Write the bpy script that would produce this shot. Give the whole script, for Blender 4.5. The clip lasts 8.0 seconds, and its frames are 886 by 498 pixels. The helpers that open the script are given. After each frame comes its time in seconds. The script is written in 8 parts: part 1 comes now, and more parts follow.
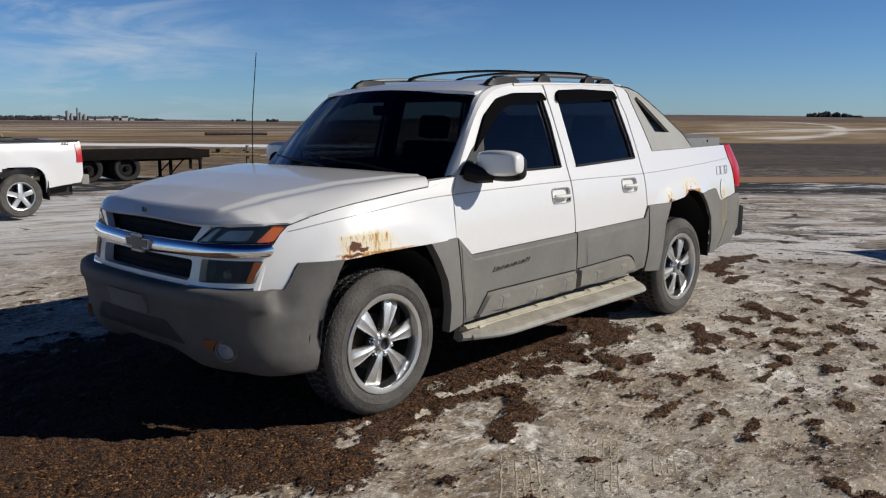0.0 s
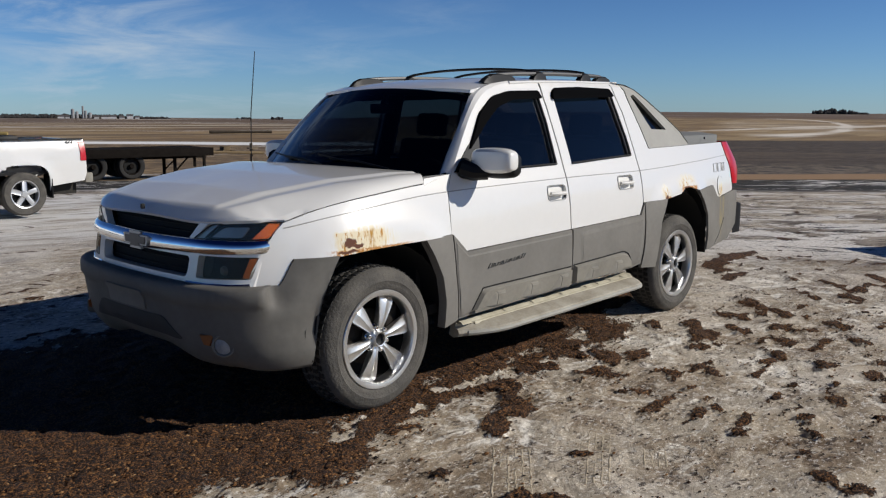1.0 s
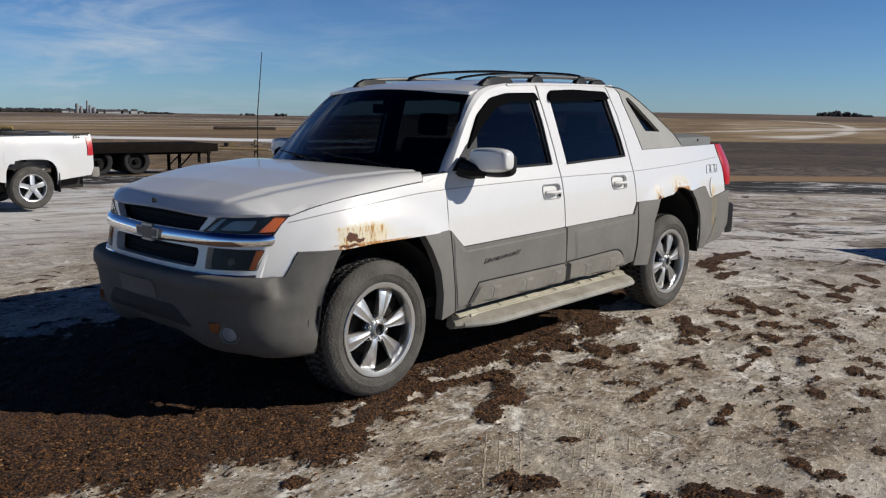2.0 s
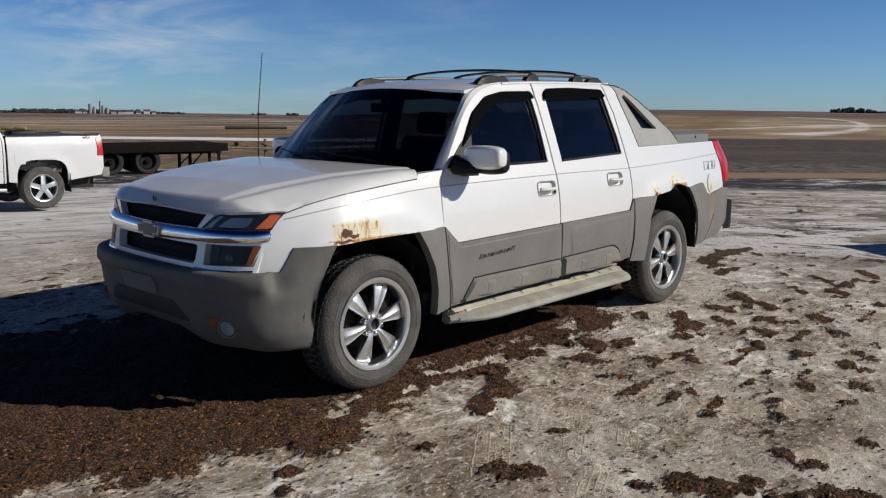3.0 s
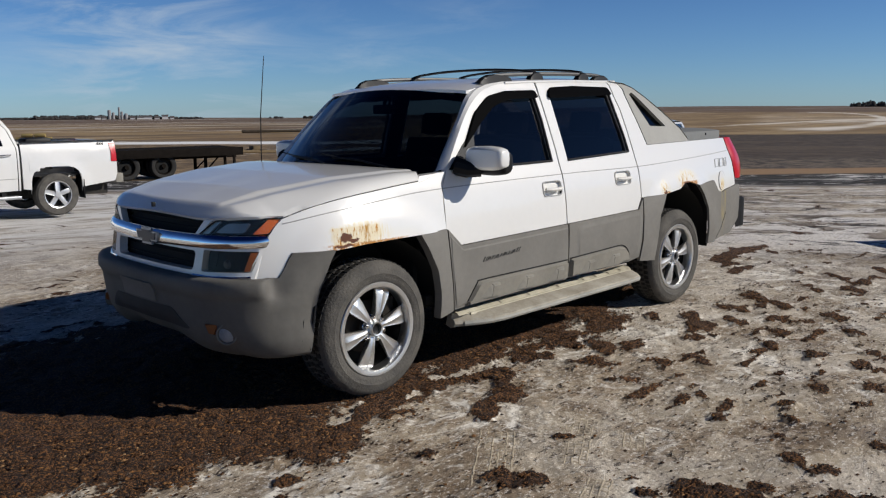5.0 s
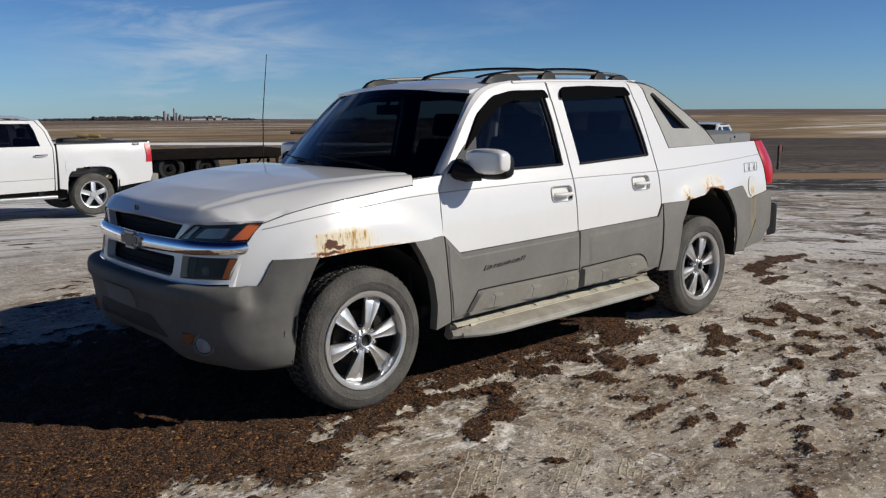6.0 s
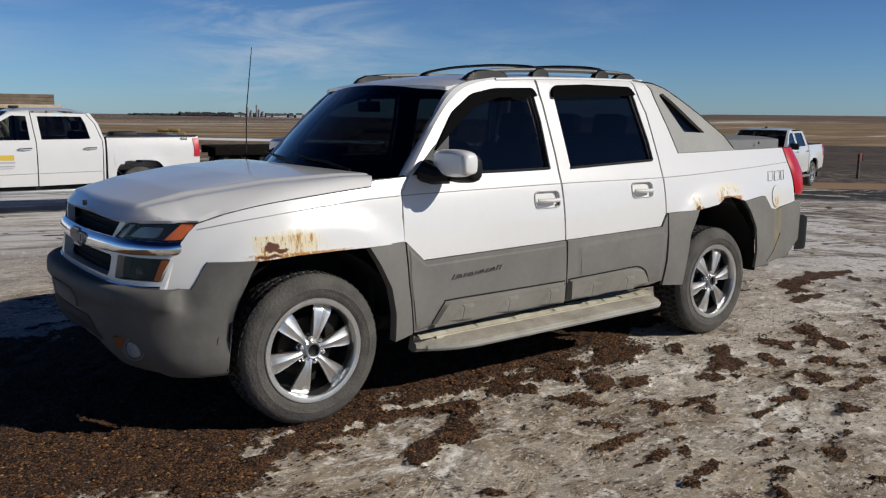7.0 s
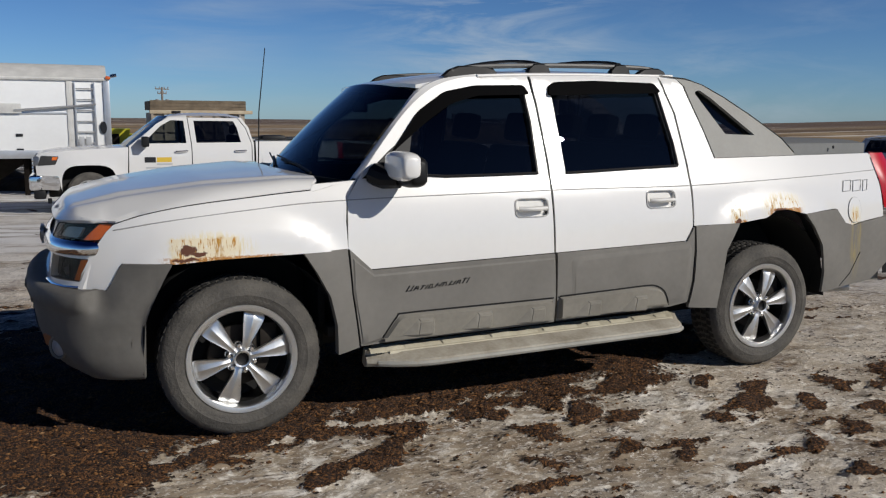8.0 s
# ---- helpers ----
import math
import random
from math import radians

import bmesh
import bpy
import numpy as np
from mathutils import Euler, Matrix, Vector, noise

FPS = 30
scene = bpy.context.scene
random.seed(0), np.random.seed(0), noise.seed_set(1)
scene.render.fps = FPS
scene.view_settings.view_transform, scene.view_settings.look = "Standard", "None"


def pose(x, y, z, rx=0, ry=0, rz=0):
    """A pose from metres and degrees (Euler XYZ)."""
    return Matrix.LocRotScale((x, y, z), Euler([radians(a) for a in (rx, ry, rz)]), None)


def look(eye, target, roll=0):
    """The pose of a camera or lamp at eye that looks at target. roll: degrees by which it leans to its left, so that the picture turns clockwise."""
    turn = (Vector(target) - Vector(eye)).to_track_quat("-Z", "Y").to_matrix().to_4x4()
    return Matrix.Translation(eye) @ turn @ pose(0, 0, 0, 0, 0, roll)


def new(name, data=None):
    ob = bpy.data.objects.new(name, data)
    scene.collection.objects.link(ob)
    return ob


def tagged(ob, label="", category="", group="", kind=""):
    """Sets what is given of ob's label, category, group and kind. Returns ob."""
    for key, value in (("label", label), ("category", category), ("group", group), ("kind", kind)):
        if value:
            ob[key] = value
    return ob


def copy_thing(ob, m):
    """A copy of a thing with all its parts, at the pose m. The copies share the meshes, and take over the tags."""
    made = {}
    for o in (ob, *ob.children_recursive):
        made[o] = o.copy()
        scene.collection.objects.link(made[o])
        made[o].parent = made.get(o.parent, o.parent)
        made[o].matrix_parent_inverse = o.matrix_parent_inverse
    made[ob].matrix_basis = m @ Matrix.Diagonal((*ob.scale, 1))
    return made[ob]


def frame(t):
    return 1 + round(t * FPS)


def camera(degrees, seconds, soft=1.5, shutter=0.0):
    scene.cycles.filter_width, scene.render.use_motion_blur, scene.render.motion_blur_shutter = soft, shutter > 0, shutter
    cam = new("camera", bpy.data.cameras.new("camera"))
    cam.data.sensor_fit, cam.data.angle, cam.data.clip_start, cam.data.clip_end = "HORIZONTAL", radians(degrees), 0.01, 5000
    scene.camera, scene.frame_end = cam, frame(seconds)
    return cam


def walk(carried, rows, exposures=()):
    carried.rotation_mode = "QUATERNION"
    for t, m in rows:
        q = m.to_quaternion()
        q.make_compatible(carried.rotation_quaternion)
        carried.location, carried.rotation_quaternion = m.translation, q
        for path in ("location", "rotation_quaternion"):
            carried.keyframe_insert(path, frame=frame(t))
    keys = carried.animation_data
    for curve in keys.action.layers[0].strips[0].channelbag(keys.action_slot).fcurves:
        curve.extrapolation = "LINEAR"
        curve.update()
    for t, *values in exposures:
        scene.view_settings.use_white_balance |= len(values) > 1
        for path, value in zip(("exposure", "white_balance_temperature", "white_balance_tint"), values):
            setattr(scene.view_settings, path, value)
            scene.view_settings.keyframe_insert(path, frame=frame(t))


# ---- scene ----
cam = camera(54.5, 8.0, soft=1.2)
PATH = [
    (0, (-3.093, -4.198, 1.603), (-1.636, -2.862, 1.296), 0.2),
    (0.5, (-3.045, -4.233, 1.603), (-1.596, -2.889, 1.296), 0.2),
    (1, (-3.093, -4.273, 1.604), (-1.645, -2.93, 1.292), 0.1),
    (1.5, (-3.204, -4.338, 1.613), (-1.757, -2.994, 1.296), 0.2),
    (2, (-3.232, -4.44, 1.62), (-1.788, -3.093, 1.304), 0.7),
    (3.5, (-3.234, -4.603, 1.621), (-1.818, -3.226, 1.301), 0.0),
    (4, (-3.225, -4.597, 1.617), (-1.814, -3.215, 1.3), -0.3),
    (5.5, (-2.957, -4.596, 1.624), (-1.586, -3.175, 1.306), -0.7),
    (6, (-2.708, -4.609, 1.611), (-1.393, -3.135, 1.298), -0.4),
    (6.5, (-2.398, -4.647, 1.605), (-1.145, -3.12, 1.292), 0.2),
    (7, (-2.025, -4.745, 1.596), (-0.842, -3.162, 1.284), 0.6),
    (7.5, (-1.398, -4.948, 1.575), (-0.437, -3.22, 1.276), 0.3),
    (8, (-0.721, -5.093, 1.576), (0.062, -3.277, 1.272), 0.4),
]
walk(cam, [(t, look(eye, target, roll)) for t, eye, target, roll in PATH], [(0, 0.03, 6300, 10), (3.5, -0.02, 6300, 10), (5.5, 0.0, 6300, 10), (7, -0.12, 6300, 10), (8, -0.22, 6300, 10)])

# ---------------------------------------------------------------- light
SUN = Vector((0.530, -0.72, 0.515)).normalized()
world = bpy.data.worlds.new("winter_sky")
scene.world = world
world.use_nodes = True
wn = world.node_tree
wn.nodes.clear()
w_out = wn.nodes.new("ShaderNodeOutputWorld")
w_bg = wn.nodes.new("ShaderNodeBackground")
w_sky = wn.nodes.new("ShaderNodeTexSky")
w_sky.sky_type = "NISHITA"
w_sky.sun_disc = False
w_sky.sun_elevation = math.asin(SUN.z)
w_sky.sun_rotation = math.atan2(SUN.x, SUN.y)
w_sky.altitude = 1500
w_sky.air_density = 1.0
w_sky.dust_density = 0.45
w_sky.ozone_density = 4.0
# thin cirrus drawn out in streaks, only over one side of the sky
w_tc = wn.nodes.new("ShaderNodeTexCoord")
w_map = wn.nodes.new("ShaderNodeMapping")
w_map.inputs["Rotation"].default_value = (radians(8), radians(-19), radians(-28))
w_map.inputs["Scale"].default_value = (2.2, 5.0, 17.0)
w_n1 = wn.nodes.new("ShaderNodeTexNoise")
w_n1.inputs["Scale"].default_value = 1.5
w_n1.inputs["Detail"].default_value = 8
w_n1.inputs["Roughness"].default_value = 0.62
w_n1.inputs["Distortion"].default_value = 0.5
w_r1 = wn.nodes.new("ShaderNodeValToRGB")
w_r1.color_ramp.elements[0].position = 0.47
w_r1.color_ramp.elements[1].position = 0.72
w_n2 = wn.nodes.new("ShaderNodeTexNoise")
w_n2.inputs["Scale"].default_value = 2.6
w_r2 = wn.nodes.new("ShaderNodeValToRGB")
w_r2.color_ramp.elements[0].position = 0.38
w_r2.color_ramp.elements[1].position = 0.60
w_dot = wn.nodes.new("ShaderNodeVectorMath")
w_dot.operation = "DOT_PRODUCT"
w_dot.inputs[1].default_value = (0.433, 0.888, 0.156)
w_r3 = wn.nodes.new("ShaderNodeMapRange")
w_r3.inputs["From Min"].default_value = 0.90
w_r3.inputs["From Max"].default_value = 0.985
w_m1 = wn.nodes.new("ShaderNodeMath")
w_m1.operation = "MULTIPLY"
w_m2 = wn.nodes.new("ShaderNodeMath")
w_m2.operation = "MULTIPLY"
w_m3 = wn.nodes.new("ShaderNodeMath")
w_m3.operation = "MULTIPLY"
w_m3.inputs[1].default_value = 0.85
w_mix = wn.nodes.new("ShaderNodeMix")
w_mix.data_type = "RGBA"
w_mix.inputs["B"].default_value = (9.0, 10.5, 12.0, 1)
L = wn.links.new
L(w_tc.outputs["Generated"], w_map.inputs["Vector"])
L(w_map.outputs["Vector"], w_n1.inputs["Vector"])
L(w_tc.outputs["Generated"], w_n2.inputs["Vector"])
L(w_tc.outputs["Generated"], w_dot.inputs[0])
L(w_dot.outputs["Value"], w_r3.inputs["Value"])
L(w_n1.outputs["Fac"], w_r1.inputs["Fac"])
L(w_n2.outputs["Fac"], w_r2.inputs["Fac"])
L(w_r1.outputs["Color"], w_m1.inputs[0])
L(w_r2.outputs["Color"], w_m1.inputs[1])
L(w_m1.outputs[0], w_m2.inputs[0])
L(w_r3.outputs["Result"], w_m2.inputs[1])
L(w_m2.outputs[0], w_m3.inputs[0])
L(w_m3.outputs[0], w_mix.inputs["Factor"])
w_tint = wn.nodes.new("ShaderNodeMix")
w_tint.data_type, w_tint.blend_type = "RGBA", "MULTIPLY"
w_tint.inputs["Factor"].default_value = 1.0
w_tint.inputs["B"].default_value = (0.68, 0.93, 1.25, 1)
L(w_sky.outputs["Color"], w_tint.inputs["A"])
# the dry winter sky deepens toward the zenith
w_sep = wn.nodes.new("ShaderNodeSeparateXYZ")
w_up = wn.nodes.new("ShaderNodeMapRange")
w_up.inputs["From Min"].default_value = 0.0
w_up.inputs["From Max"].default_value = 0.65
w_grade = wn.nodes.new("ShaderNodeMix")
w_grade.data_type = "RGBA"
w_grade.inputs["A"].default_value = (1.42, 1.42, 1.42, 1)
w_grade.inputs["B"].default_value = (0.04, 0.09, 0.22, 1)
w_deep = wn.nodes.new("ShaderNodeMix")
w_deep.data_type, w_deep.blend_type = "RGBA", "MULTIPLY"
w_deep.inputs["Factor"].default_value = 1.0
L(w_tc.outputs["Generated"], w_sep.inputs[0])
L(w_sep.outputs["Z"], w_up.inputs["Value"])
L(w_up.outputs["Result"], w_grade.inputs["Factor"])
L(w_tint.outputs["Result"], w_deep.inputs["A"])
L(w_grade.outputs["Result"], w_deep.inputs["B"])
L(w_deep.outputs["Result"], w_mix.inputs["A"])
L(w_mix.outputs["Result"], w_bg.inputs["Color"])
L(w_bg.outputs["Background"], w_out.inputs["Surface"])
w_bg.inputs["Strength"].default_value = 0.051

sun = new("sun", bpy.data.lights.new("sun", "SUN"))
sun.data.energy = 4.1
sun.data.angle = radians(0.55)
sun.data.color = (1.0, 0.935, 0.835)
sun.matrix_world = look(SUN * 50, (0, 0, 0))

# ---------------------------------------------------------------- materials
def mat(name, color, rough=0.5, metal=0.0, coat=0.0, var=0.0, scale=6.0, bump=0.0, bscale=60.0, tint=None, spec=0.5, object_space=True, rvar=0.0):
    """A surface with colour variation at two scales and fine relief."""
    m = bpy.data.materials.new(name)
    m.use_nodes = True
    nt = m.node_tree
    b = nt.nodes["Principled BSDF"]
    b.inputs["Base Color"].default_value = (*color, 1)
    b.inputs["Roughness"].default_value = rough
    b.inputs["Metallic"].default_value = metal
    b.inputs["Coat Weight"].default_value = coat
    b.inputs["Coat Roughness"].default_value = 0.04
    b.inputs["Specular IOR Level"].default_value = spec
    tc = nt.nodes.new("ShaderNodeTexCoord")
    src = tc.outputs["Object"]
    if var > 0:
        n1 = nt.nodes.new("ShaderNodeTexNoise")
        n1.inputs["Scale"].default_value = scale
        n1.inputs["Detail"].default_value = 6
        n2 = nt.nodes.new("ShaderNodeTexNoise")
        n2.inputs["Scale"].default_value = scale * 9
        n2.inputs["Detail"].default_value = 4
        nt.links.new(src, n1.inputs["Vector"])
        nt.links.new(src, n2.inputs["Vector"])
        add = nt.nodes.new("ShaderNodeMath")
        add.operation = "MULTIPLY_ADD"
        add.inputs[1].default_value = 0.4
        nt.links.new(n2.outputs["Fac"], add.inputs[0])
        nt.links.new(n1.outputs["Fac"], add.inputs[2])
        mr = nt.nodes.new("ShaderNodeMapRange")
        mr.inputs["From Min"].default_value = 0.45
        mr.inputs["From Max"].default_value = 0.95
        nt.links.new(add.outputs[0], mr.inputs["Value"])
        mix = nt.nodes.new("ShaderNodeMix")
        mix.data_type = "RGBA"
        t = tint or tuple(c * (1 - var) for c in color)
        mix.inputs["A"].default_value = (*color, 1)
        mix.inputs["B"].default_value = (*t, 1)
        nt.links.new(mr.outputs["Result"], mix.inputs["Factor"])
        nt.links.new(mix.outputs["Result"], b.inputs["Base Color"])
        if rvar:
            rr = nt.nodes.new("ShaderNodeMapRange")
            rr.inputs["To Min"].default_value = rough
            rr.inputs["To Max"].default_value = min(1, rough + rvar)
            nt.links.new(mr.outputs["Result"], rr.inputs["Value"])
            nt.links.new(rr.outputs["Result"], b.inputs["Roughness"])
    if bump > 0:
        n3 = nt.nodes.new("ShaderNodeTexNoise")
        n3.inputs["Scale"].default_value = bscale
        n3.inputs["Detail"].default_value = 5
        nt.links.new(src, n3.inputs["Vector"])
        bp = nt.nodes.new("ShaderNodeBump")
        bp.inputs["Strength"].default_value = bump
        bp.inputs["Distance"].default_value = 0.01
        nt.links.new(n3.outputs["Fac"], bp.inputs["Height"])
        nt.links.new(bp.outputs["Normal"], b.inputs["Normal"])
    return m


def glass_mat(name, tint, gloss=1.0, rough=0.0):
    """Thin tinted pane: what lies behind, dimmed, and a clear reflection on top."""
    m = bpy.data.materials.new(name)
    m.use_nodes = True
    nt = m.node_tree
    nt.nodes.clear()
    out = nt.nodes.new("ShaderNodeOutputMaterial")
    tr = nt.nodes.new("ShaderNodeBsdfTransparent")
    tr.inputs["Color"].default_value = (*tint, 1)
    gl = nt.nodes.new("ShaderNodeBsdfGlossy")
    gl.inputs["Roughness"].default_value = rough
    gl.inputs["Color"].default_value = (gloss, gloss, gloss, 1)
    lw = nt.nodes.new("ShaderNodeLayerWeight")
    lw.inputs["Blend"].default_value = 0.5
    pw = nt.nodes.new("ShaderNodeMath")
    pw.operation = "POWER"
    pw.inputs[1].default_value = 5.0
    ma = nt.nodes.new("ShaderNodeMath")
    ma.operation = "MULTIPLY_ADD"
    ma.inputs[1].default_value = 0.95
    ma.inputs[2].default_value = 0.05
    mx = nt.nodes.new("ShaderNodeMixShader")
    nt.links.new(lw.outputs["Facing"], pw.inputs[0])
    nt.links.new(pw.outputs[0], ma.inputs[0])
    nt.links.new(ma.outputs[0], mx.inputs[0])
    nt.links.new(tr.outputs[0], mx.inputs[1])
    nt.links.new(gl.outputs[0], mx.inputs[2])
    nt.links.new(mx.outputs[0], out.inputs["Surface"])
    return m


PAINT = (0.775, 0.768, 0.748)
M_WHITE = mat("white_car_paint", PAINT, 0.28, coat=0.9, var=0.05, scale=2.5, rvar=0.12)
M_SATIN = mat("satin_white_plastic", (0.74, 0.73, 0.70), 0.5, var=0.06, scale=9, spec=0.25)
M_SILVERW = mat("clean_white_paint", (0.70, 0.695, 0.68), 0.25, coat=0.6, var=0.04, scale=1.5)
M_CLAD = mat("grey_textured_plastic", (0.205, 0.196, 0.178), 0.62, var=0.22, scale=3.0, bump=0.12, bscale=420, rvar=0.15, spec=0.3)
# Grimy cladding plastic, coloured darker still to carry the bumper front's shade.
M_BUMP = mat("grimy_shaded_bumper_plastic", (0.150, 0.143, 0.130), 0.66, var=0.30, scale=3.5, bump=0.12, bscale=380, spec=0.3)
M_DAM = mat("dark_grille_plastic", (0.05, 0.05, 0.05), 0.7, var=0.2, scale=8, spec=0.3)
M_CLADD = mat("dusty_lower_plastic", (0.25, 0.235, 0.20), 0.72, var=0.30, scale=5.0, bump=0.12, bscale=300)
M_SAIL = mat("weathered_sail_plastic", (0.36, 0.355, 0.33), 0.75, var=0.16, scale=5.0, bump=0.1, bscale=300)
M_COVER = mat("bed_cover_plastic", (0.20, 0.205, 0.20), 0.68, var=0.15, scale=5.0, bump=0.1, bscale=300)
M_BLACK = mat("black_plastic", (0.010, 0.010, 0.011), 0.5, var=0.2, scale=20, spec=0.25)
M_VISOR = mat("smoked_acrylic", (0.0015, 0.0015, 0.002), 0.5, spec=0.01)
M_RAIL = mat("grey_rail_metal", (0.10, 0.10, 0.10), 0.4, metal=0.3, var=0.2, scale=15)
# Near-black for recesses and gaps; their shade is put into the colour.
M_DARK = mat("recess_shade_black", (0.006, 0.006, 0.006), 0.9)
M_RUBBER = mat("tyre_rubber", (0.052, 0.049, 0.045), 0.88, var=0.55, scale=9.0, tint=(0.115, 0.106, 0.092), bump=0.5, bscale=70)
M_TREAD = mat("tread_rubber", (0.020, 0.019, 0.018), 0.8, var=0.4, scale=9.0, bump=0.2, bscale=90)
M_CHROME = mat("chrome", (0.92, 0.93, 0.94), 0.04, metal=1.0, var=0.08, scale=14, rvar=0.12)
M_RIM = mat("polished_alloy", (0.80, 0.80, 0.79), 0.27, metal=1.0, var=0.18, scale=16, rvar=0.18)
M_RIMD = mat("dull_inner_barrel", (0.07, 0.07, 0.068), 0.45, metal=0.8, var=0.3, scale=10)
M_IRON = mat("brake_iron", (0.032, 0.026, 0.021), 0.72, metal=0.6, var=0.4, scale=20)
M_GLASS = glass_mat("tinted_side_glass", (0.135, 0.145, 0.17))
M_WSHIELD = glass_mat("windscreen_glass", (0.17, 0.22, 0.24))
M_LENS = glass_mat("lamp_lens", (0.84, 0.85, 0.86), 0.55)
M_AMBER = mat("amber_lens", (0.75, 0.16, 0.01), 0.15, coat=0.6)
M_AMBER2 = mat("dusty_amber_lens", (0.44, 0.125, 0.02), 0.3, coat=0.4)
M_TURN = mat("dim_amber_lens", (0.24, 0.075, 0.016), 0.35, coat=0.3)
M_ORANGE = mat("orange_marker_lens", (0.62, 0.125, 0.022), 0.22, coat=0.3)
M_RED = mat("red_tail_lens", (0.56, 0.006, 0.014), 0.28, coat=0.2, var=0.2, scale=12)
M_LAMPGREY = mat("cloudy_lamp_lens", (0.060, 0.056, 0.048), 0.45, var=0.55, scale=9, spec=0.3)
M_SMOKE = glass_mat("smoky_lamp_lens", (0.70, 0.66, 0.60), 0.28)
M_FROST = mat("frosted_lens", (0.34, 0.35, 0.37), 0.45, var=0.4, scale=25)
M_REFLECT = mat("lamp_reflector", (0.24, 0.25, 0.265), 0.30, metal=0.85, var=0.25, scale=18)
M_SEAT = mat("dark_cloth", (0.035, 0.034, 0.033), 0.9, var=0.2, scale=20)
M_DASH = mat("dark_vinyl", (0.030, 0.030, 0.031), 0.7)
M_BOARD = mat("grimy_board_top", (0.43, 0.40, 0.335), 0.75, var=0.5, scale=6.0, tint=(0.23, 0.20, 0.15), bump=0.2, bscale=110)
M_LIP = mat("grey_board_lip", (0.36, 0.35, 0.31), 0.65, var=0.3, scale=6.0, bump=0.1, bscale=200)
M_STEP = mat("dried_mud_strip", (0.56, 0.52, 0.40), 0.8, var=0.35, scale=5.0, tint=(0.36, 0.325, 0.24), bump=0.15, bscale=150)
M_STEPSHADE = mat("step_shadow_brown", (0.13, 0.102, 0.068), 0.9, var=0.4, scale=20)
M_STEEL = mat("galvanised_steel", (0.45, 0.46, 0.47), 0.4, metal=0.7, var=0.2, scale=8)
M_UNDER = mat("underbody_grime", (0.025, 0.022, 0.018), 0.9, var=0.3, scale=8)
M_GREYTXT = mat("grey_decal", (0.42, 0.43, 0.44), 0.5)
M_DECAL = mat("dark_badge", (0.015, 0.015, 0.016), 0.35)
# Grey for crease and edge lines; it paints the shade lying in them.
M_LINE = mat("crease_shade_grey", (0.36, 0.36, 0.35), 0.5)


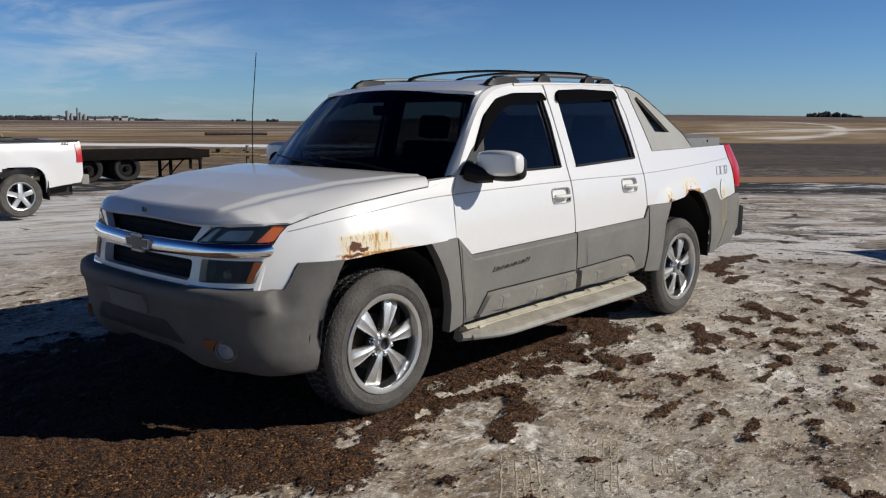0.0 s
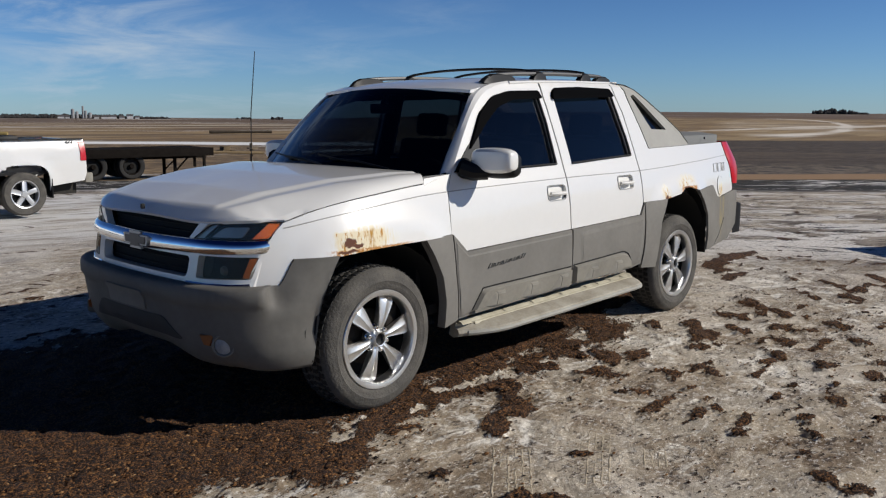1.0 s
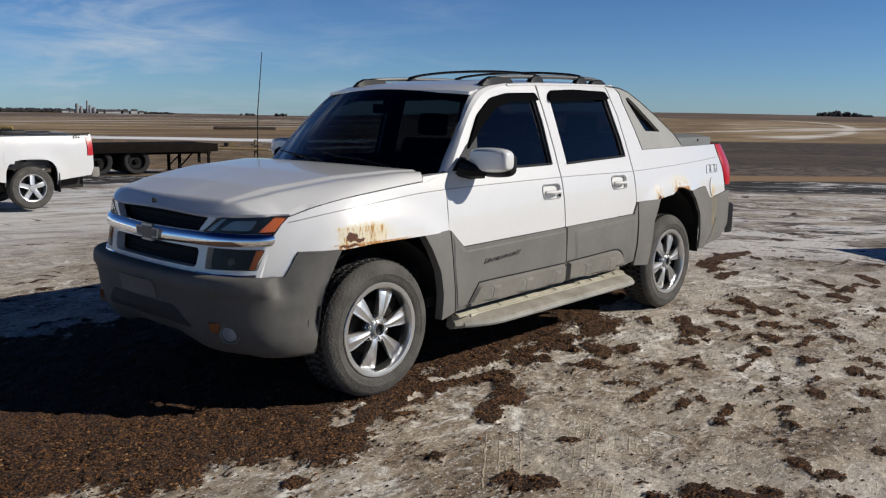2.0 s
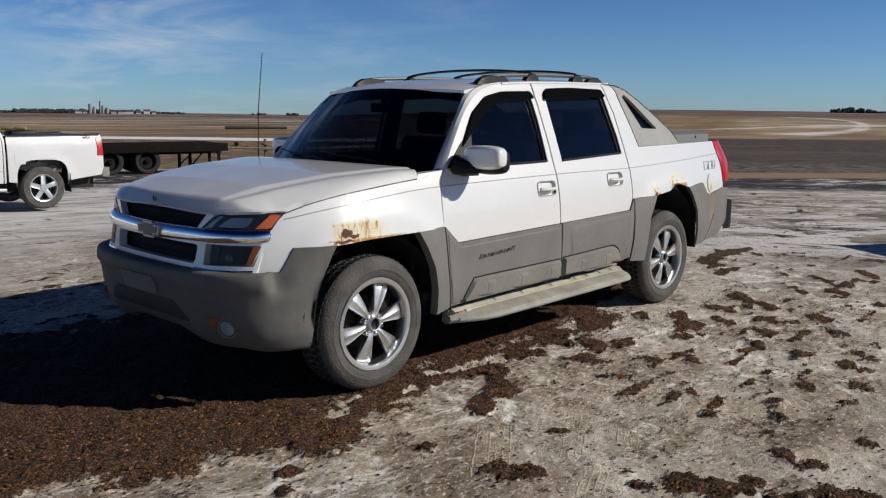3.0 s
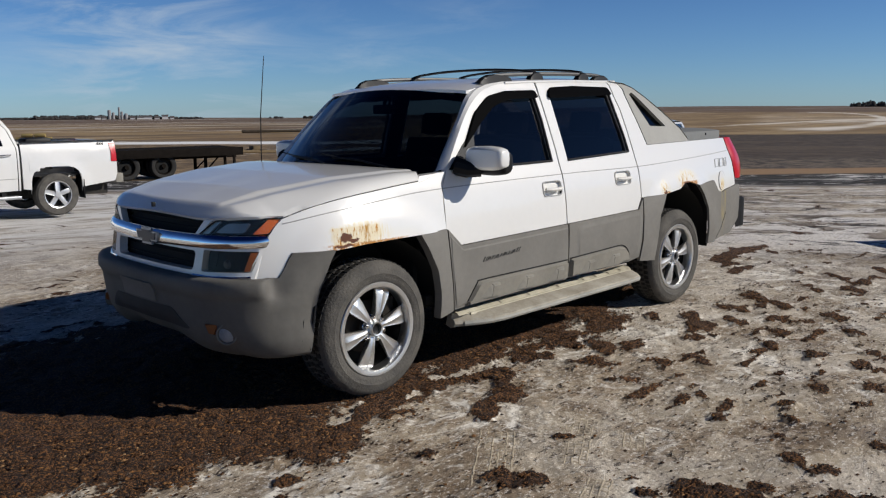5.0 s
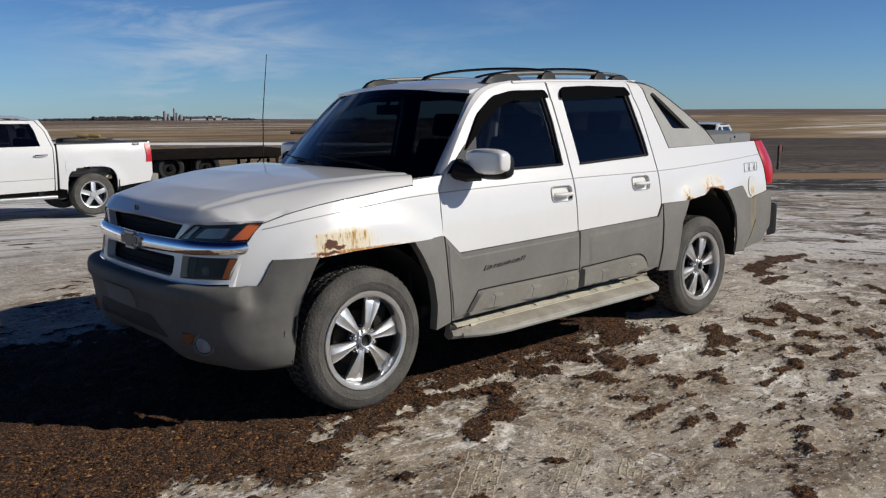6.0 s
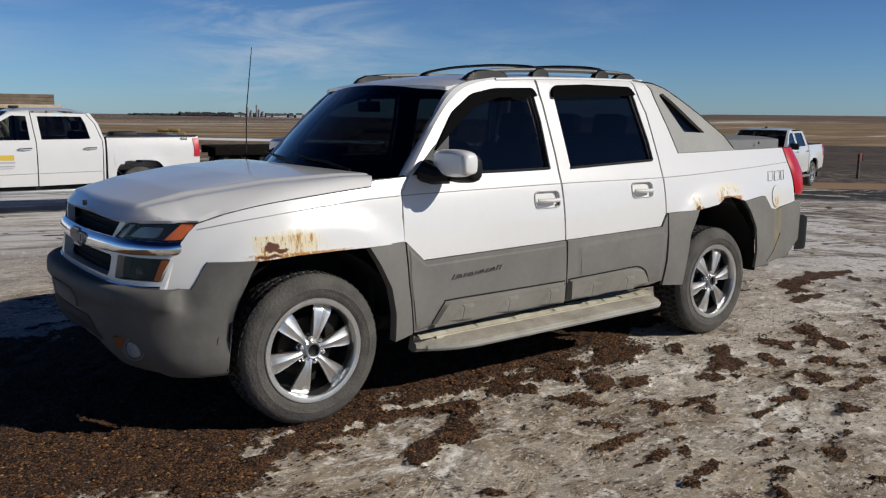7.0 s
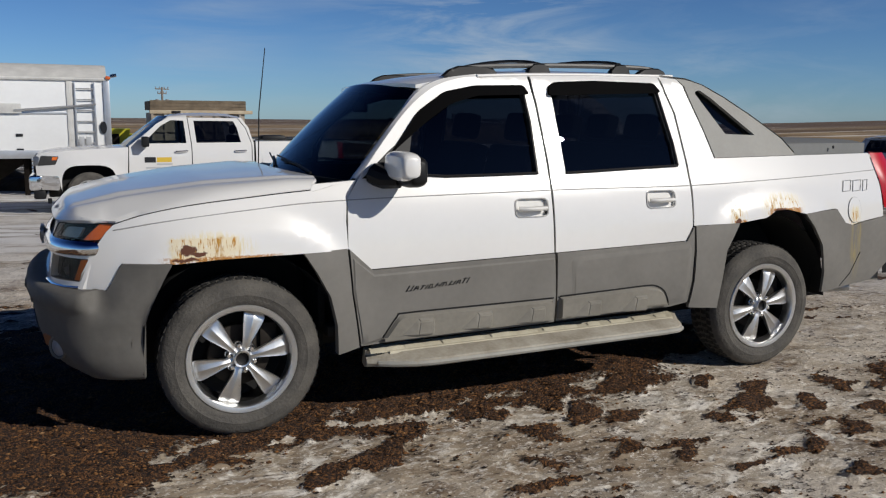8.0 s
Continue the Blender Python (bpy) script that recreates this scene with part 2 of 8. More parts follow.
def rust_paint():
    """White paint flaked and rusted above the wheel arches, in patches drawn in the panel's own space (x, z)."""
    m = mat("rusted_white_paint", PAINT, 0.28, coat=0.9)
    nt = m.node_tree
    b = nt.nodes["Principled BSDF"]
    tc = nt.nodes.new("ShaderNodeTexCoord")
    sep = nt.nodes.new("ShaderNodeSeparateXYZ")
    nt.links.new(tc.outputs["Object"], sep.inputs[0])

    def val(op, a, c=None):
        n = nt.nodes.new("ShaderNodeMath")
        n.operation = op
        for k, v in enumerate((a, c)):
            if v is None:
                continue
            if isinstance(v, (int, float)):
                n.inputs[k].default_value = v
            else:
                nt.links.new(v, n.inputs[k])
        return n.outputs[0]

    def grain(scale, stretch, detail=8, rough=0.7):
        mp = nt.nodes.new("ShaderNodeMapping")
        mp.inputs["Scale"].default_value = stretch
        nt.links.new(tc.outputs["Object"], mp.inputs[0])
        n = nt.nodes.new("ShaderNodeTexNoise")
        n.inputs["Scale"].default_value = scale
        n.inputs["Detail"].default_value = detail
        n.inputs["Roughness"].default_value = rough
        nt.links.new(mp.outputs[0], n.inputs["Vector"])
        return n.outputs["Fac"]

    def soft(v, lo, hi):
        n = nt.nodes.new("ShaderNodeMapRange")
        n.interpolation_type = "SMOOTHSTEP"
        n.inputs["From Min"].default_value = lo
        n.inputs["From Max"].default_value = hi
        nt.links.new(v, n.inputs["Value"])
        return n.outputs["Result"]

    n1, n2, n3 = grain(18, (1.3, 1, 0.8)), grain(34, (1, 1, 1)), grain(30, (2.4, 1, 0.35))
    X = val("ADD", sep.outputs[0], val("MULTIPLY", val("SUBTRACT", n1, 0.5), 0.075))
    Z = val("ADD", sep.outputs[2], val("MULTIPLY", val("SUBTRACT", n2, 0.5), 0.050))

    def oval(cx, cz, rx, rz):
        u, v = val("DIVIDE", val("SUBTRACT", X, cx), rx), val("DIVIDE", val("SUBTRACT", Z, cz), rz)
        return val("SQRT", val("ADD", val("MULTIPLY", u, u), val("MULTIPLY", v, v)))

    def slab(cx, cz, rx, rz):
        u, v = val("ABSOLUTE", val("DIVIDE", val("SUBTRACT", X, cx), rx)), val("ABSOLUTE", val("DIVIDE", val("SUBTRACT", Z, cz), rz))
        return val("MAXIMUM", u, v)

    def nearest(ds):
        d = ds[0]
        for e in ds[1:]:
            d = val("MINIMUM", d, e)
        return d

    col, wear = None, None
    layers = (
        # thin yellow bloom round each patch
        (val("MULTIPLY", soft(nearest([oval(-0.14, 0.955, 0.25, 0.095), oval(3.02, 0.975, 0.085, 0.10), oval(3.38, 1.04, 0.21, 0.10), oval(4.045, 0.94, 0.075, 0.09)]), 1.0, 0.45), val("MULTIPLY", soft(n3, 0.40, 0.62), 0.8)), (0.70, 0.57, 0.24)),
        # bared primer
        (val("MULTIPLY", soft(slab(-0.165, 0.950, 0.155, 0.055), 1.06, 0.94), soft(n1, 0.30, 0.50)), (0.74, 0.66, 0.48)),
        # orange runs
        (val("MULTIPLY", soft(nearest([slab(-0.165, 0.945, 0.160, 0.058), oval(3.02, 0.965, 0.055, 0.07), oval(3.38, 1.025, 0.15, 0.065), oval(4.045, 0.925, 0.045, 0.06)]), 1.02, 0.90), soft(n3, 0.53, 0.60)), (0.44, 0.21, 0.030)),
        (val("MULTIPLY", soft(slab(-0.105, 0.950, 0.022, 0.052), 1.25, 0.7), soft(n3, 0.42, 0.58)), (0.42, 0.22, 0.035)),
        # rust along the cut edge
        (val("MULTIPLY", soft(nearest([slab(-0.09, 0.900, 0.25, 0.016), slab(3.40, 1.005, 0.12, 0.018), slab(3.04, 0.945, 0.045, 0.016)]), 1.25, 0.85), soft(n2, 0.40, 0.52)), (0.42, 0.19, 0.045)),
        # bare brown metal
        (soft(nearest([oval(-0.255, 0.905, 0.060, 0.009), oval(-0.248, 0.952, 0.036, 0.022), oval(-0.195, 0.932, 0.040, 0.010), oval(3.36, 1.008, 0.06, 0.013), oval(3.02, 0.950, 0.018, 0.025)]), 1.15, 0.85), (0.115, 0.045, 0.026)),
    )
    for f, c in layers:
        mx = nt.nodes.new("ShaderNodeMix")
        mx.data_type = "RGBA"
        nt.links.new(f, mx.inputs["Factor"])
        if col is None:
            mx.inputs["A"].default_value = (*PAINT, 1)
        else:
            nt.links.new(col, mx.inputs["A"])
        mx.inputs["B"].default_value = (*c, 1)
        col = mx.outputs["Result"]
        wear = f if wear is None else val("MAXIMUM", wear, f)
    nt.links.new(col, b.inputs["Base Color"])
    nt.links.new(val("ADD", 0.28, val("MULTIPLY", wear, 0.6)), b.inputs["Roughness"])
    nt.links.new(val("MULTIPLY", val("SUBTRACT", 1.0, wear), 0.9), b.inputs["Coat Weight"])
    bp = nt.nodes.new("ShaderNodeBump")
    bp.inputs["Strength"].default_value = 0.12
    bp.inputs["Distance"].default_value = 0.004
    nt.links.new(val("MULTIPLY", wear, val("ADD", 0.5, n2)), bp.inputs["Height"])
    nt.links.new(bp.outputs["Normal"], b.inputs["Normal"])
    return m


M_RUST = rust_paint()



def stained_cladding():
    """Grey plastic with a yellow rust run below the fuel door."""
    m = mat("stained_grey_plastic", (0.205, 0.196, 0.178), 0.62, var=0.22, scale=3.0, bump=0.12, bscale=420, rvar=0.15, spec=0.3)
    nt = m.node_tree
    b = nt.nodes["Principled BSDF"]
    tc = nt.nodes.new("ShaderNodeTexCoord")
    sep = nt.nodes.new("ShaderNodeSeparateXYZ")
    nt.links.new(tc.outputs["Object"], sep.inputs[0])
    mp = nt.nodes.new("ShaderNodeMapping")
    mp.inputs["Scale"].default_value = (3.0, 1, 0.35)
    nt.links.new(tc.outputs["Object"], mp.inputs[0])
    n = nt.nodes.new("ShaderNodeTexNoise")
    n.inputs["Scale"].default_value = 14
    n.inputs["Detail"].default_value = 6
    nt.links.new(mp.outputs[0], n.inputs["Vector"])

    def band(v, a, c):
        r = nt.nodes.new("ShaderNodeMapRange")
        r.interpolation_type = "SMOOTHSTEP"
        r.inputs["From Min"].default_value = a
        r.inputs["From Max"].default_value = c
        nt.links.new(v, r.inputs["Value"])
        return r.outputs["Result"]

    f = None
    for g in (band(sep.outputs[0], 3.985, 4.04), band(sep.outputs[0], 4.115, 4.06), band(sep.outputs[2], 0.42, 0.84), band(n.outputs["Fac"], 0.34, 0.62)):
        if f is None:
            f = g
            continue
        mu = nt.nodes.new("ShaderNodeMath")
        mu.operation = "MULTIPLY"
        nt.links.new(f, mu.inputs[0])
        nt.links.new(g, mu.inputs[1])
        f = mu.outputs[0]
    mx = nt.nodes.new("ShaderNodeMix")
    mx.data_type = "RGBA"
    nt.links.new(f, mx.inputs["Factor"])
    nt.links.new(b.inputs["Base Color"].links[0].from_socket, mx.inputs["A"])
    mx.inputs["B"].default_value = (0.34, 0.265, 0.095, 1)
    nt.links.new(mx.outputs["Result"], b.inputs["Base Color"])
    return m


M_CLADS = stained_cladding()

# ---------------------------------------------------------------- mesh tools
def thing(name, m, label, category, group="", kind=""):
    ob = new(name)
    ob.empty_display_size = 0.3
    ob.matrix_world = m
    return tagged(ob, label, category, group, kind)


def part(name, bm, material, parent, label="", smooth=True, angle=35):
    """Links a bmesh as one mesh object under a thing or a part."""
    bmesh.ops.remove_doubles(bm, verts=bm.verts, dist=1e-5)
    me = bpy.data.meshes.new(name)
    lim = math.cos(radians(angle))
    bm.normal_update()
    for e in bm.edges:
        e.smooth = len(e.link_faces) == 2 and e.link_faces[0].normal.dot(e.link_faces[1].normal) > lim
    for f in bm.faces:
        f.smooth = smooth
    bm.to_mesh(me)
    bm.free()
    me.materials.append(material)
    ob = new(name, me)
    ob.parent = parent
    if label:
        ob["label"] = label
    return ob


def box(bm, lo, hi, bevel=0.0, segs=2, m=None):
    """A box from corner to corner, its edges rounded, added to bm."""
    r = bmesh.ops.create_cube(bm, size=1)
    vs = r["verts"]
    c = [(a + b) / 2 for a, b in zip(lo, hi)]
    s = [abs(b - a) for a, b in zip(lo, hi)]
    for v in vs:
        v.co = Vector([c[i] + v.co[i] * s[i] for i in range(3)])
    if m is not None:
        for v in vs:
            v.co = m @ v.co
    if bevel > 0:
        es = list({e for v in vs for e in v.link_edges})
        bmesh.ops.bevel(bm, geom=es, offset=bevel, segments=segs, profile=0.6, affect="EDGES")
    return bm


def boxed(lo, hi, bevel=0.0, segs=2, m=None):
    return box(bmesh.new(), lo, hi, bevel, segs, m)


def revolve(profile, n=48, axis="Y", arc=2 * math.pi, start=0.0, bm=None, m=None):
    """Turns a profile of (radius, along) round an axis through the origin."""
    bm = bm or bmesh.new()
    full = abs(arc - 2 * math.pi) < 1e-6
    rings = []
    for i in range(n if full else n + 1):
        a = start + arc * i / n
        ring = []
        for r, h in profile:
            p = {"Y": (r * math.cos(a), h, r * math.sin(a)), "X": (h, r * math.cos(a), r * math.sin(a)), "Z": (r * math.cos(a), r * math.sin(a), h)}[axis]
            p = Vector(p)
            ring.append(bm.verts.new(m @ p if m is not None else p))
        rings.append(ring)
    cnt = len(rings)
    for i in range(cnt if full else cnt - 1):
        a, b = rings[i], rings[(i + 1) % cnt]
        for k in range(len(profile) - 1):
            vs = [a[k], a[k + 1], b[k + 1], b[k]]
            try:
                bm.faces.new(vs)
            except ValueError:
                pass
    bmesh.ops.remove_doubles(bm, verts=bm.verts, dist=1e-6)
    bmesh.ops.recalc_face_normals(bm, faces=bm.faces)
    return bm


def tube(points, radius, n=8, bm=None, flat=1.0, close=True):
    """A round bar through the points; radius may be one number or one for each point."""
    bm = bm or bmesh.new()
    pts = [Vector(p) for p in points]
    rad = radius if isinstance(radius, (list, tuple)) else [radius] * len(pts)
    rings, up = [], Vector((0, 0, 1))
    for i, p in enumerate(pts):
        d = (pts[min(i + 1, len(pts) - 1)] - pts[max(i - 1, 0)]).normalized()
        ref = up if abs(d.dot(up)) < 0.95 else Vector((0, 1, 0))
        u = d.cross(ref).normalized()
        w = u.cross(d).normalized()
        rings.append([bm.verts.new(p + rad[i] * (math.cos(2 * math.pi * k / n) * u + flat * math.sin(2 * math.pi * k / n) * w)) for k in range(n)])
    for a, b in zip(rings, rings[1:]):
        for k in range(n):
            bm.faces.new([a[k], a[(k + 1) % n], b[(k + 1) % n], b[k]])
    if close:
        bm.faces.new(rings[0][::-1])
        bm.faces.new(rings[-1])
    bmesh.ops.recalc_face_normals(bm, faces=bm.faces)
    return bm


def loft(rows, bm=None, closed=False, caps=False):
    """A skin over rows of points, each row the same length."""
    bm = bm or bmesh.new()
    vs = [[bm.verts.new(p) for p in row] for row in rows]
    n = len(rows[0])
    for a, b in zip(vs, vs[1:]):
        for k in range(n if closed else n - 1):
            bm.faces.new([a[k], a[(k + 1) % n], b[(k + 1) % n], b[k]])
    if caps:
        bm.faces.new(vs[0][::-1])
        bm.faces.new(vs[-1])
    return bm


def rounded(poly, r, n=4):
    """A closed outline with its corners rounded by r (one number, or one for each corner)."""
    out = []
    k = len(poly)
    for i in range(k):
        p, a, b = Vector(poly[i]), Vector(poly[i - 1]), Vector(poly[(i + 1) % k])
        rr = r[i] if isinstance(r, (list, tuple)) else r
        da, db = (a - p), (b - p)
        q = min(rr, da.length * 0.45, db.length * 0.45)
        if q < 1e-4:
            out.append(tuple(p))
            continue
        s, e = p + da.normalized() * q, p + db.normalized() * q
        for j in range(n + 1):
            t = j / n
            out.append(tuple((1 - t) ** 2 * s + 2 * t * (1 - t) * p + t * t * e))
    return out


def smooth_line(pts, n=6):
    """A smooth open line through the points."""
    P = [Vector(p) for p in pts]
    P = [2 * P[0] - P[1]] + P + [2 * P[-1] - P[-2]]
    out = []
    for i in range(1, len(P) - 2):
        for j in range(n):
            t = j / n
            out.append(tuple(0.5 * (2 * P[i] + (P[i + 1] - P[i - 1]) * t + (2 * P[i - 1] - 5 * P[i] + 4 * P[i + 1] - P[i + 2]) * t * t + (3 * P[i] - P[i - 1] - 3 * P[i + 1] + P[i + 2]) * t ** 3)))
    out.append(tuple(P[-2]))
    return out


def sheet(outline, surf, holes=(), step=0.05, lip=0.012, inward=(0, 1, 0)):
    """A panel: a flat outline with holes, cut into a fine grid and laid on a curved surface, with its edges turned inward.
    The outline's two numbers go to surf(a, b), which gives the place."""
    bm = bmesh.new()
    for loop in (outline, *holes):
        vs = [bm.verts.new((a, b, 0)) for a, b in loop]
        for i in range(len(vs)):
            if (vs[i].co - vs[i - 1].co).length > 1e-5:
                bm.edges.new((vs[i - 1], vs[i]))
    bmesh.ops.triangle_fill(bm, use_beauty=True, edges=bm.edges[:], normal=(0, 0, 1))
    for ax in (0, 1):
        lo = min(v.co[ax] for v in bm.verts)
        hi = max(v.co[ax] for v in bm.verts)
        k = math.ceil(lo / step)
        while k * step < hi:
            no = [0, 0, 0]
            no[ax] = 1
            co = [0, 0, 0]
            co[ax] = k * step
            bmesh.ops.bisect_plane(bm, geom=bm.verts[:] + bm.edges[:] + bm.faces[:], plane_co=co, plane_no=no, dist=1e-5)
            k += 1
    bmesh.ops.recalc_face_normals(bm, faces=bm.faces)
    if bm.faces and sum(f.normal.z * f.calc_area() for f in bm.faces) < 0:
        bmesh.ops.reverse_faces(bm, faces=bm.faces)
    for v in bm.verts:
        v.co = Vector(surf(v.co.x, v.co.y))
    if lip:
        ed = [e for e in bm.edges if len(e.link_faces) == 1]
        r = bmesh.ops.extrude_edge_only(bm, edges=ed)
        d = Vector(inward) * lip
        for g in r["geom"]:
            if isinstance(g, bmesh.types.BMVert):
                g.co += d
    bmesh.ops.recalc_face_normals(bm, faces=bm.faces)
    return bm


def inset(poly, d):
    """The outline moved inward by d."""
    k = len(poly)
    area = sum(poly[i - 1][0] * poly[i][1] - poly[i][0] * poly[i - 1][1] for i in range(k))
    sg = 1 if area > 0 else -1
    out = []
    for i in range(k):
        p, a, b = Vector(poly[i]), Vector(poly[i - 1]), Vector(poly[(i + 1) % k])
        da, db = (p - a).normalized(), (b - p).normalized()
        n = Vector((-da.y - db.y, da.x + db.x)) * sg
        n = n.normalized() if n.length > 1e-6 else Vector((-da.y, da.x)) * sg
        c = max(0.45, n.dot(Vector((-da.y, da.x)) * sg))
        out.append(tuple(p + n * (d / c)))
    return out


def raised(outline, base, top, d, step=0.08):
    """A proud field on a panel, its border sloped from base to top over a width d."""
    inner = inset(outline, d)
    bm = sheet(inner, top, (), step, 0)
    loft([[base(*p) for p in outline + outline[:1]], [top(*p) for p in inner + inner[:1]]], bm)
    bmesh.ops.remove_doubles(bm, verts=bm.verts, dist=1e-5)
    bmesh.ops.recalc_face_normals(bm, faces=bm.faces)
    return bm


def sstep(a, b, x):
    t = min(1, max(0, (x - a) / (b - a)))
    return t * t * (3 - 2 * t)


def lerp(xs, ys, x):
    return float(np.interp(x, xs, ys))

# ---------------------------------------------------------------- the white crew-cab truck with grey cladding
# x runs along the truck from its front axle to the rear, y to its far side, z up.
WB = 3.302
AXLE_Z = 0.392
PZ = (0.20, 0.35, 0.45, 0.60, 0.80, 0.95, 1.05, 1.15, 1.20, 1.26, 1.30, 1.45, 1.60, 1.72, 1.80, 1.86)
PY = (0.900, 0.940, 0.960, 0.975, 0.980, 0.972, 0.960, 0.940, 0.924, 0.902, 0.889, 0.840, 0.788, 0.746, 0.722, 0.66)


PROFILE = smooth_line(list(zip(PZ, PY)), 8)
PZ, PY = [p[0] for p in PROFILE], [p[1] for p in PROFILE]


def half_width(x, z):
    y = lerp(PZ, PY, z)
    if x < 0.0:
        y -= 0.125 * (-x / 0.60) ** 2.6
    if x > 3.4:
        y -= 0.058 * (x - 3.4) ** 2
    for cx in (0.0, WB):
        r = math.hypot(x - cx, (z - 0.42) * 1.0)
        y += 0.028 * sstep(0.75, 0.61, r) * sstep(1.20, 1.0, z)
    return y


def clad_width(x, z):
    y = lerp(PZ, PY, z) + 0.014
    if x < 0.3:
        y -= 0.02 * ((0.3 - x) / 0.87) ** 3
    if x > 3.4:
        y -= 0.050 * (x - 3.4) ** 2
    for cx in (0.0, WB):
        r = math.hypot(x - cx, z - 0.42)
        y += 0.016 * sstep(0.75, 0.52, r)
    return y


def on_side(s, out=0.0, clad=False):
    g = clad_width if clad else half_width
    return lambda x, z: (x, s * (g(x, z) + out), z)


FACE_U = (0.0, 0.20, 0.45, 0.58, 0.70, 0.80, 0.87, 0.95, 1.02)
FACE_X = (-0.856, -0.853, -0.838, -0.817, -0.770, -0.705, -0.645, -0.568, -0.500)
FACE_Y = (0.0, 0.20, 0.45, 0.58, 0.695, 0.782, 0.822, 0.848, 0.862)
FACE = smooth_line([(u, x, y) for u, x, y in zip(FACE_U, FACE_X, FACE_Y)], 6)


def fascia(out=0.0, lean=0.16):
    """The truck's face, wrapped round its corners: place for a length u across and a height."""
    us, xs, ys = [p[0] for p in FACE], [p[1] for p in FACE], [p[2] for p in FACE]
    def at(u, z):
        a, sg = abs(u), 1 if u >= 0 else -1
        x, y = lerp(us, xs, a), lerp(us, ys, a)
        dx, dy = lerp(us, xs, min(1.02, a + 0.03)) - lerp(us, xs, max(0, a - 0.03)), lerp(us, ys, min(1.02, a + 0.03)) - lerp(us, ys, max(0, a - 0.03))
        k = math.hypot(dx, dy) or 1.0
        return (x + lean * (z - 0.90) - out * dy / k, sg * (y + out * dx / k), z)
    return at


HOOD_X = (-0.86, -0.79, -0.52, -0.12, 0.26, 0.50)
HOOD_C = (1.112, 1.138, 1.208, 1.262, 1.285, 1.280)
CREASE = ((-0.62, 1.084), (-0.558, 1.078), (-0.42, 1.118), (-0.21, 1.158), (0.08, 1.188), (0.36, 1.212), (0.50, 1.220))
EDGE = smooth_line(CREASE, 5)


def hood_lip(y):
    """The hood's front edge: its x and z for a place across."""
    a = abs(y)
    z = 1.080 - 0.010 * sstep(0.05, 0.48, a) + 0.016 * sstep(0.50, 0.80, a)
    x = lerp([p[2] for p in FACE], [p[1] for p in FACE], a) + 0.16 * (z - 0.90)
    return x - 0.004, z


def hood_at(x, y):
    """A crowned middle, a crease that steps down on each side, a shallow valley and a rounded shoulder."""
    c, e = lerp(HOOD_X, HOOD_C, x), lerp([p[0] for p in EDGE], [p[1] for p in EDGE], x)
    w = half_width(max(x, -0.76), e)
    a = min(abs(y), w)
    yc = 0.50 + 0.235 * (x + 0.80)
    gap = max(0.05, w - yc)
    drop = max(0.0, c - e)
    crown, step_d = 0.008, 0.15 * drop
    z = c - crown * min(1.0, a / yc) ** 2
    if a > yc:
        u = (a - yc) / gap
        z -= step_d * sstep(0.0, 0.26, u)
        k, t = sstep(-0.50, 0.05, x), max(0.0, (u - 0.42) / 0.58)
        z -= max(0.0, 0.85 * drop - crown) * ((1 - k) * t ** 1.25 + k * (1.0 - math.sqrt(1.0 - 0.94 * t * t)) / 0.755)
    xl, zl = hood_lip(y)
    f = zl + 1.05 * max(0.0, x - xl)
    # the front rolls over into a narrow facet above the grille
    m = 0.012
    t = max(0.0, min(1.0, 0.5 + 0.5 * (z - f) / m)) if abs(z - f) < m else (1.0 if z > f else 0.0)
    return (x, y, z + (f - z) * t - m * 0.5 * t * (1 - t))


def hood_mesh():
    """Rows from the front lip to the cowl, columns from edge to edge, with a turned-down rim."""
    us = sorted({round(k * v, 4) for k in (-1, 1) for v in [i / 24 for i in range(25)] + [0.55 + i / 80 for i in range(37)]})
    vs = [(i / 46) ** 1.35 for i in range(47)]
    rows = []
    for v in vs:
        row = []
        for u in us:
            y = u * 0.86
            for _ in range(5):
                yf = max(-0.848, min(0.848, u * 0.846))
                yr = abs(u) * 0.922
                xr = 0.345 + 0.065 * (min(yr, 0.79) / 0.79) ** 2 - 0.040 * sstep(0.84, 0.925, yr)
                xl = hood_lip(yf)[0]
                x = xl + (xr - xl) * v
                e = lerp([p[0] for p in EDGE], [p[1] for p in EDGE], x)
                y = u * (half_width(max(x, -0.60), e) - 0.003)
            p = hood_at(x, y)
            row.append((p[0], p[1], p[2] if v > 0 else hood_lip(y)[1]))
        edge = [(row[0][0], row[0][1] * 0.998, row[0][2] - 0.010)], [(row[-1][0], row[-1][1] * 0.998, row[-1][2] - 0.010)]
        rows.append(edge[0] + row + edge[1])
    rows.insert(0, [(x + 0.010, y, z - 0.014) for x, y, z in rows[0]])
    rows.append([(x + 0.004, y, z - 0.014) for x, y, z in rows[-1]])
    bm = loft(rows)
    bmesh.ops.recalc_face_normals(bm, faces=bm.faces)
    return bm


def roof_at(x, y):
    c = lerp((0.90, 1.0, 1.15, 1.4, 1.8, 2.3, 2.75), (1.752, 1.782, 1.812, 1.842, 1.862, 1.866, 1.858), x)
    return (x, y, c - 0.034 * (abs(y) / 0.73) ** 4 - 0.008 * (abs(y) / 0.73) ** 2)


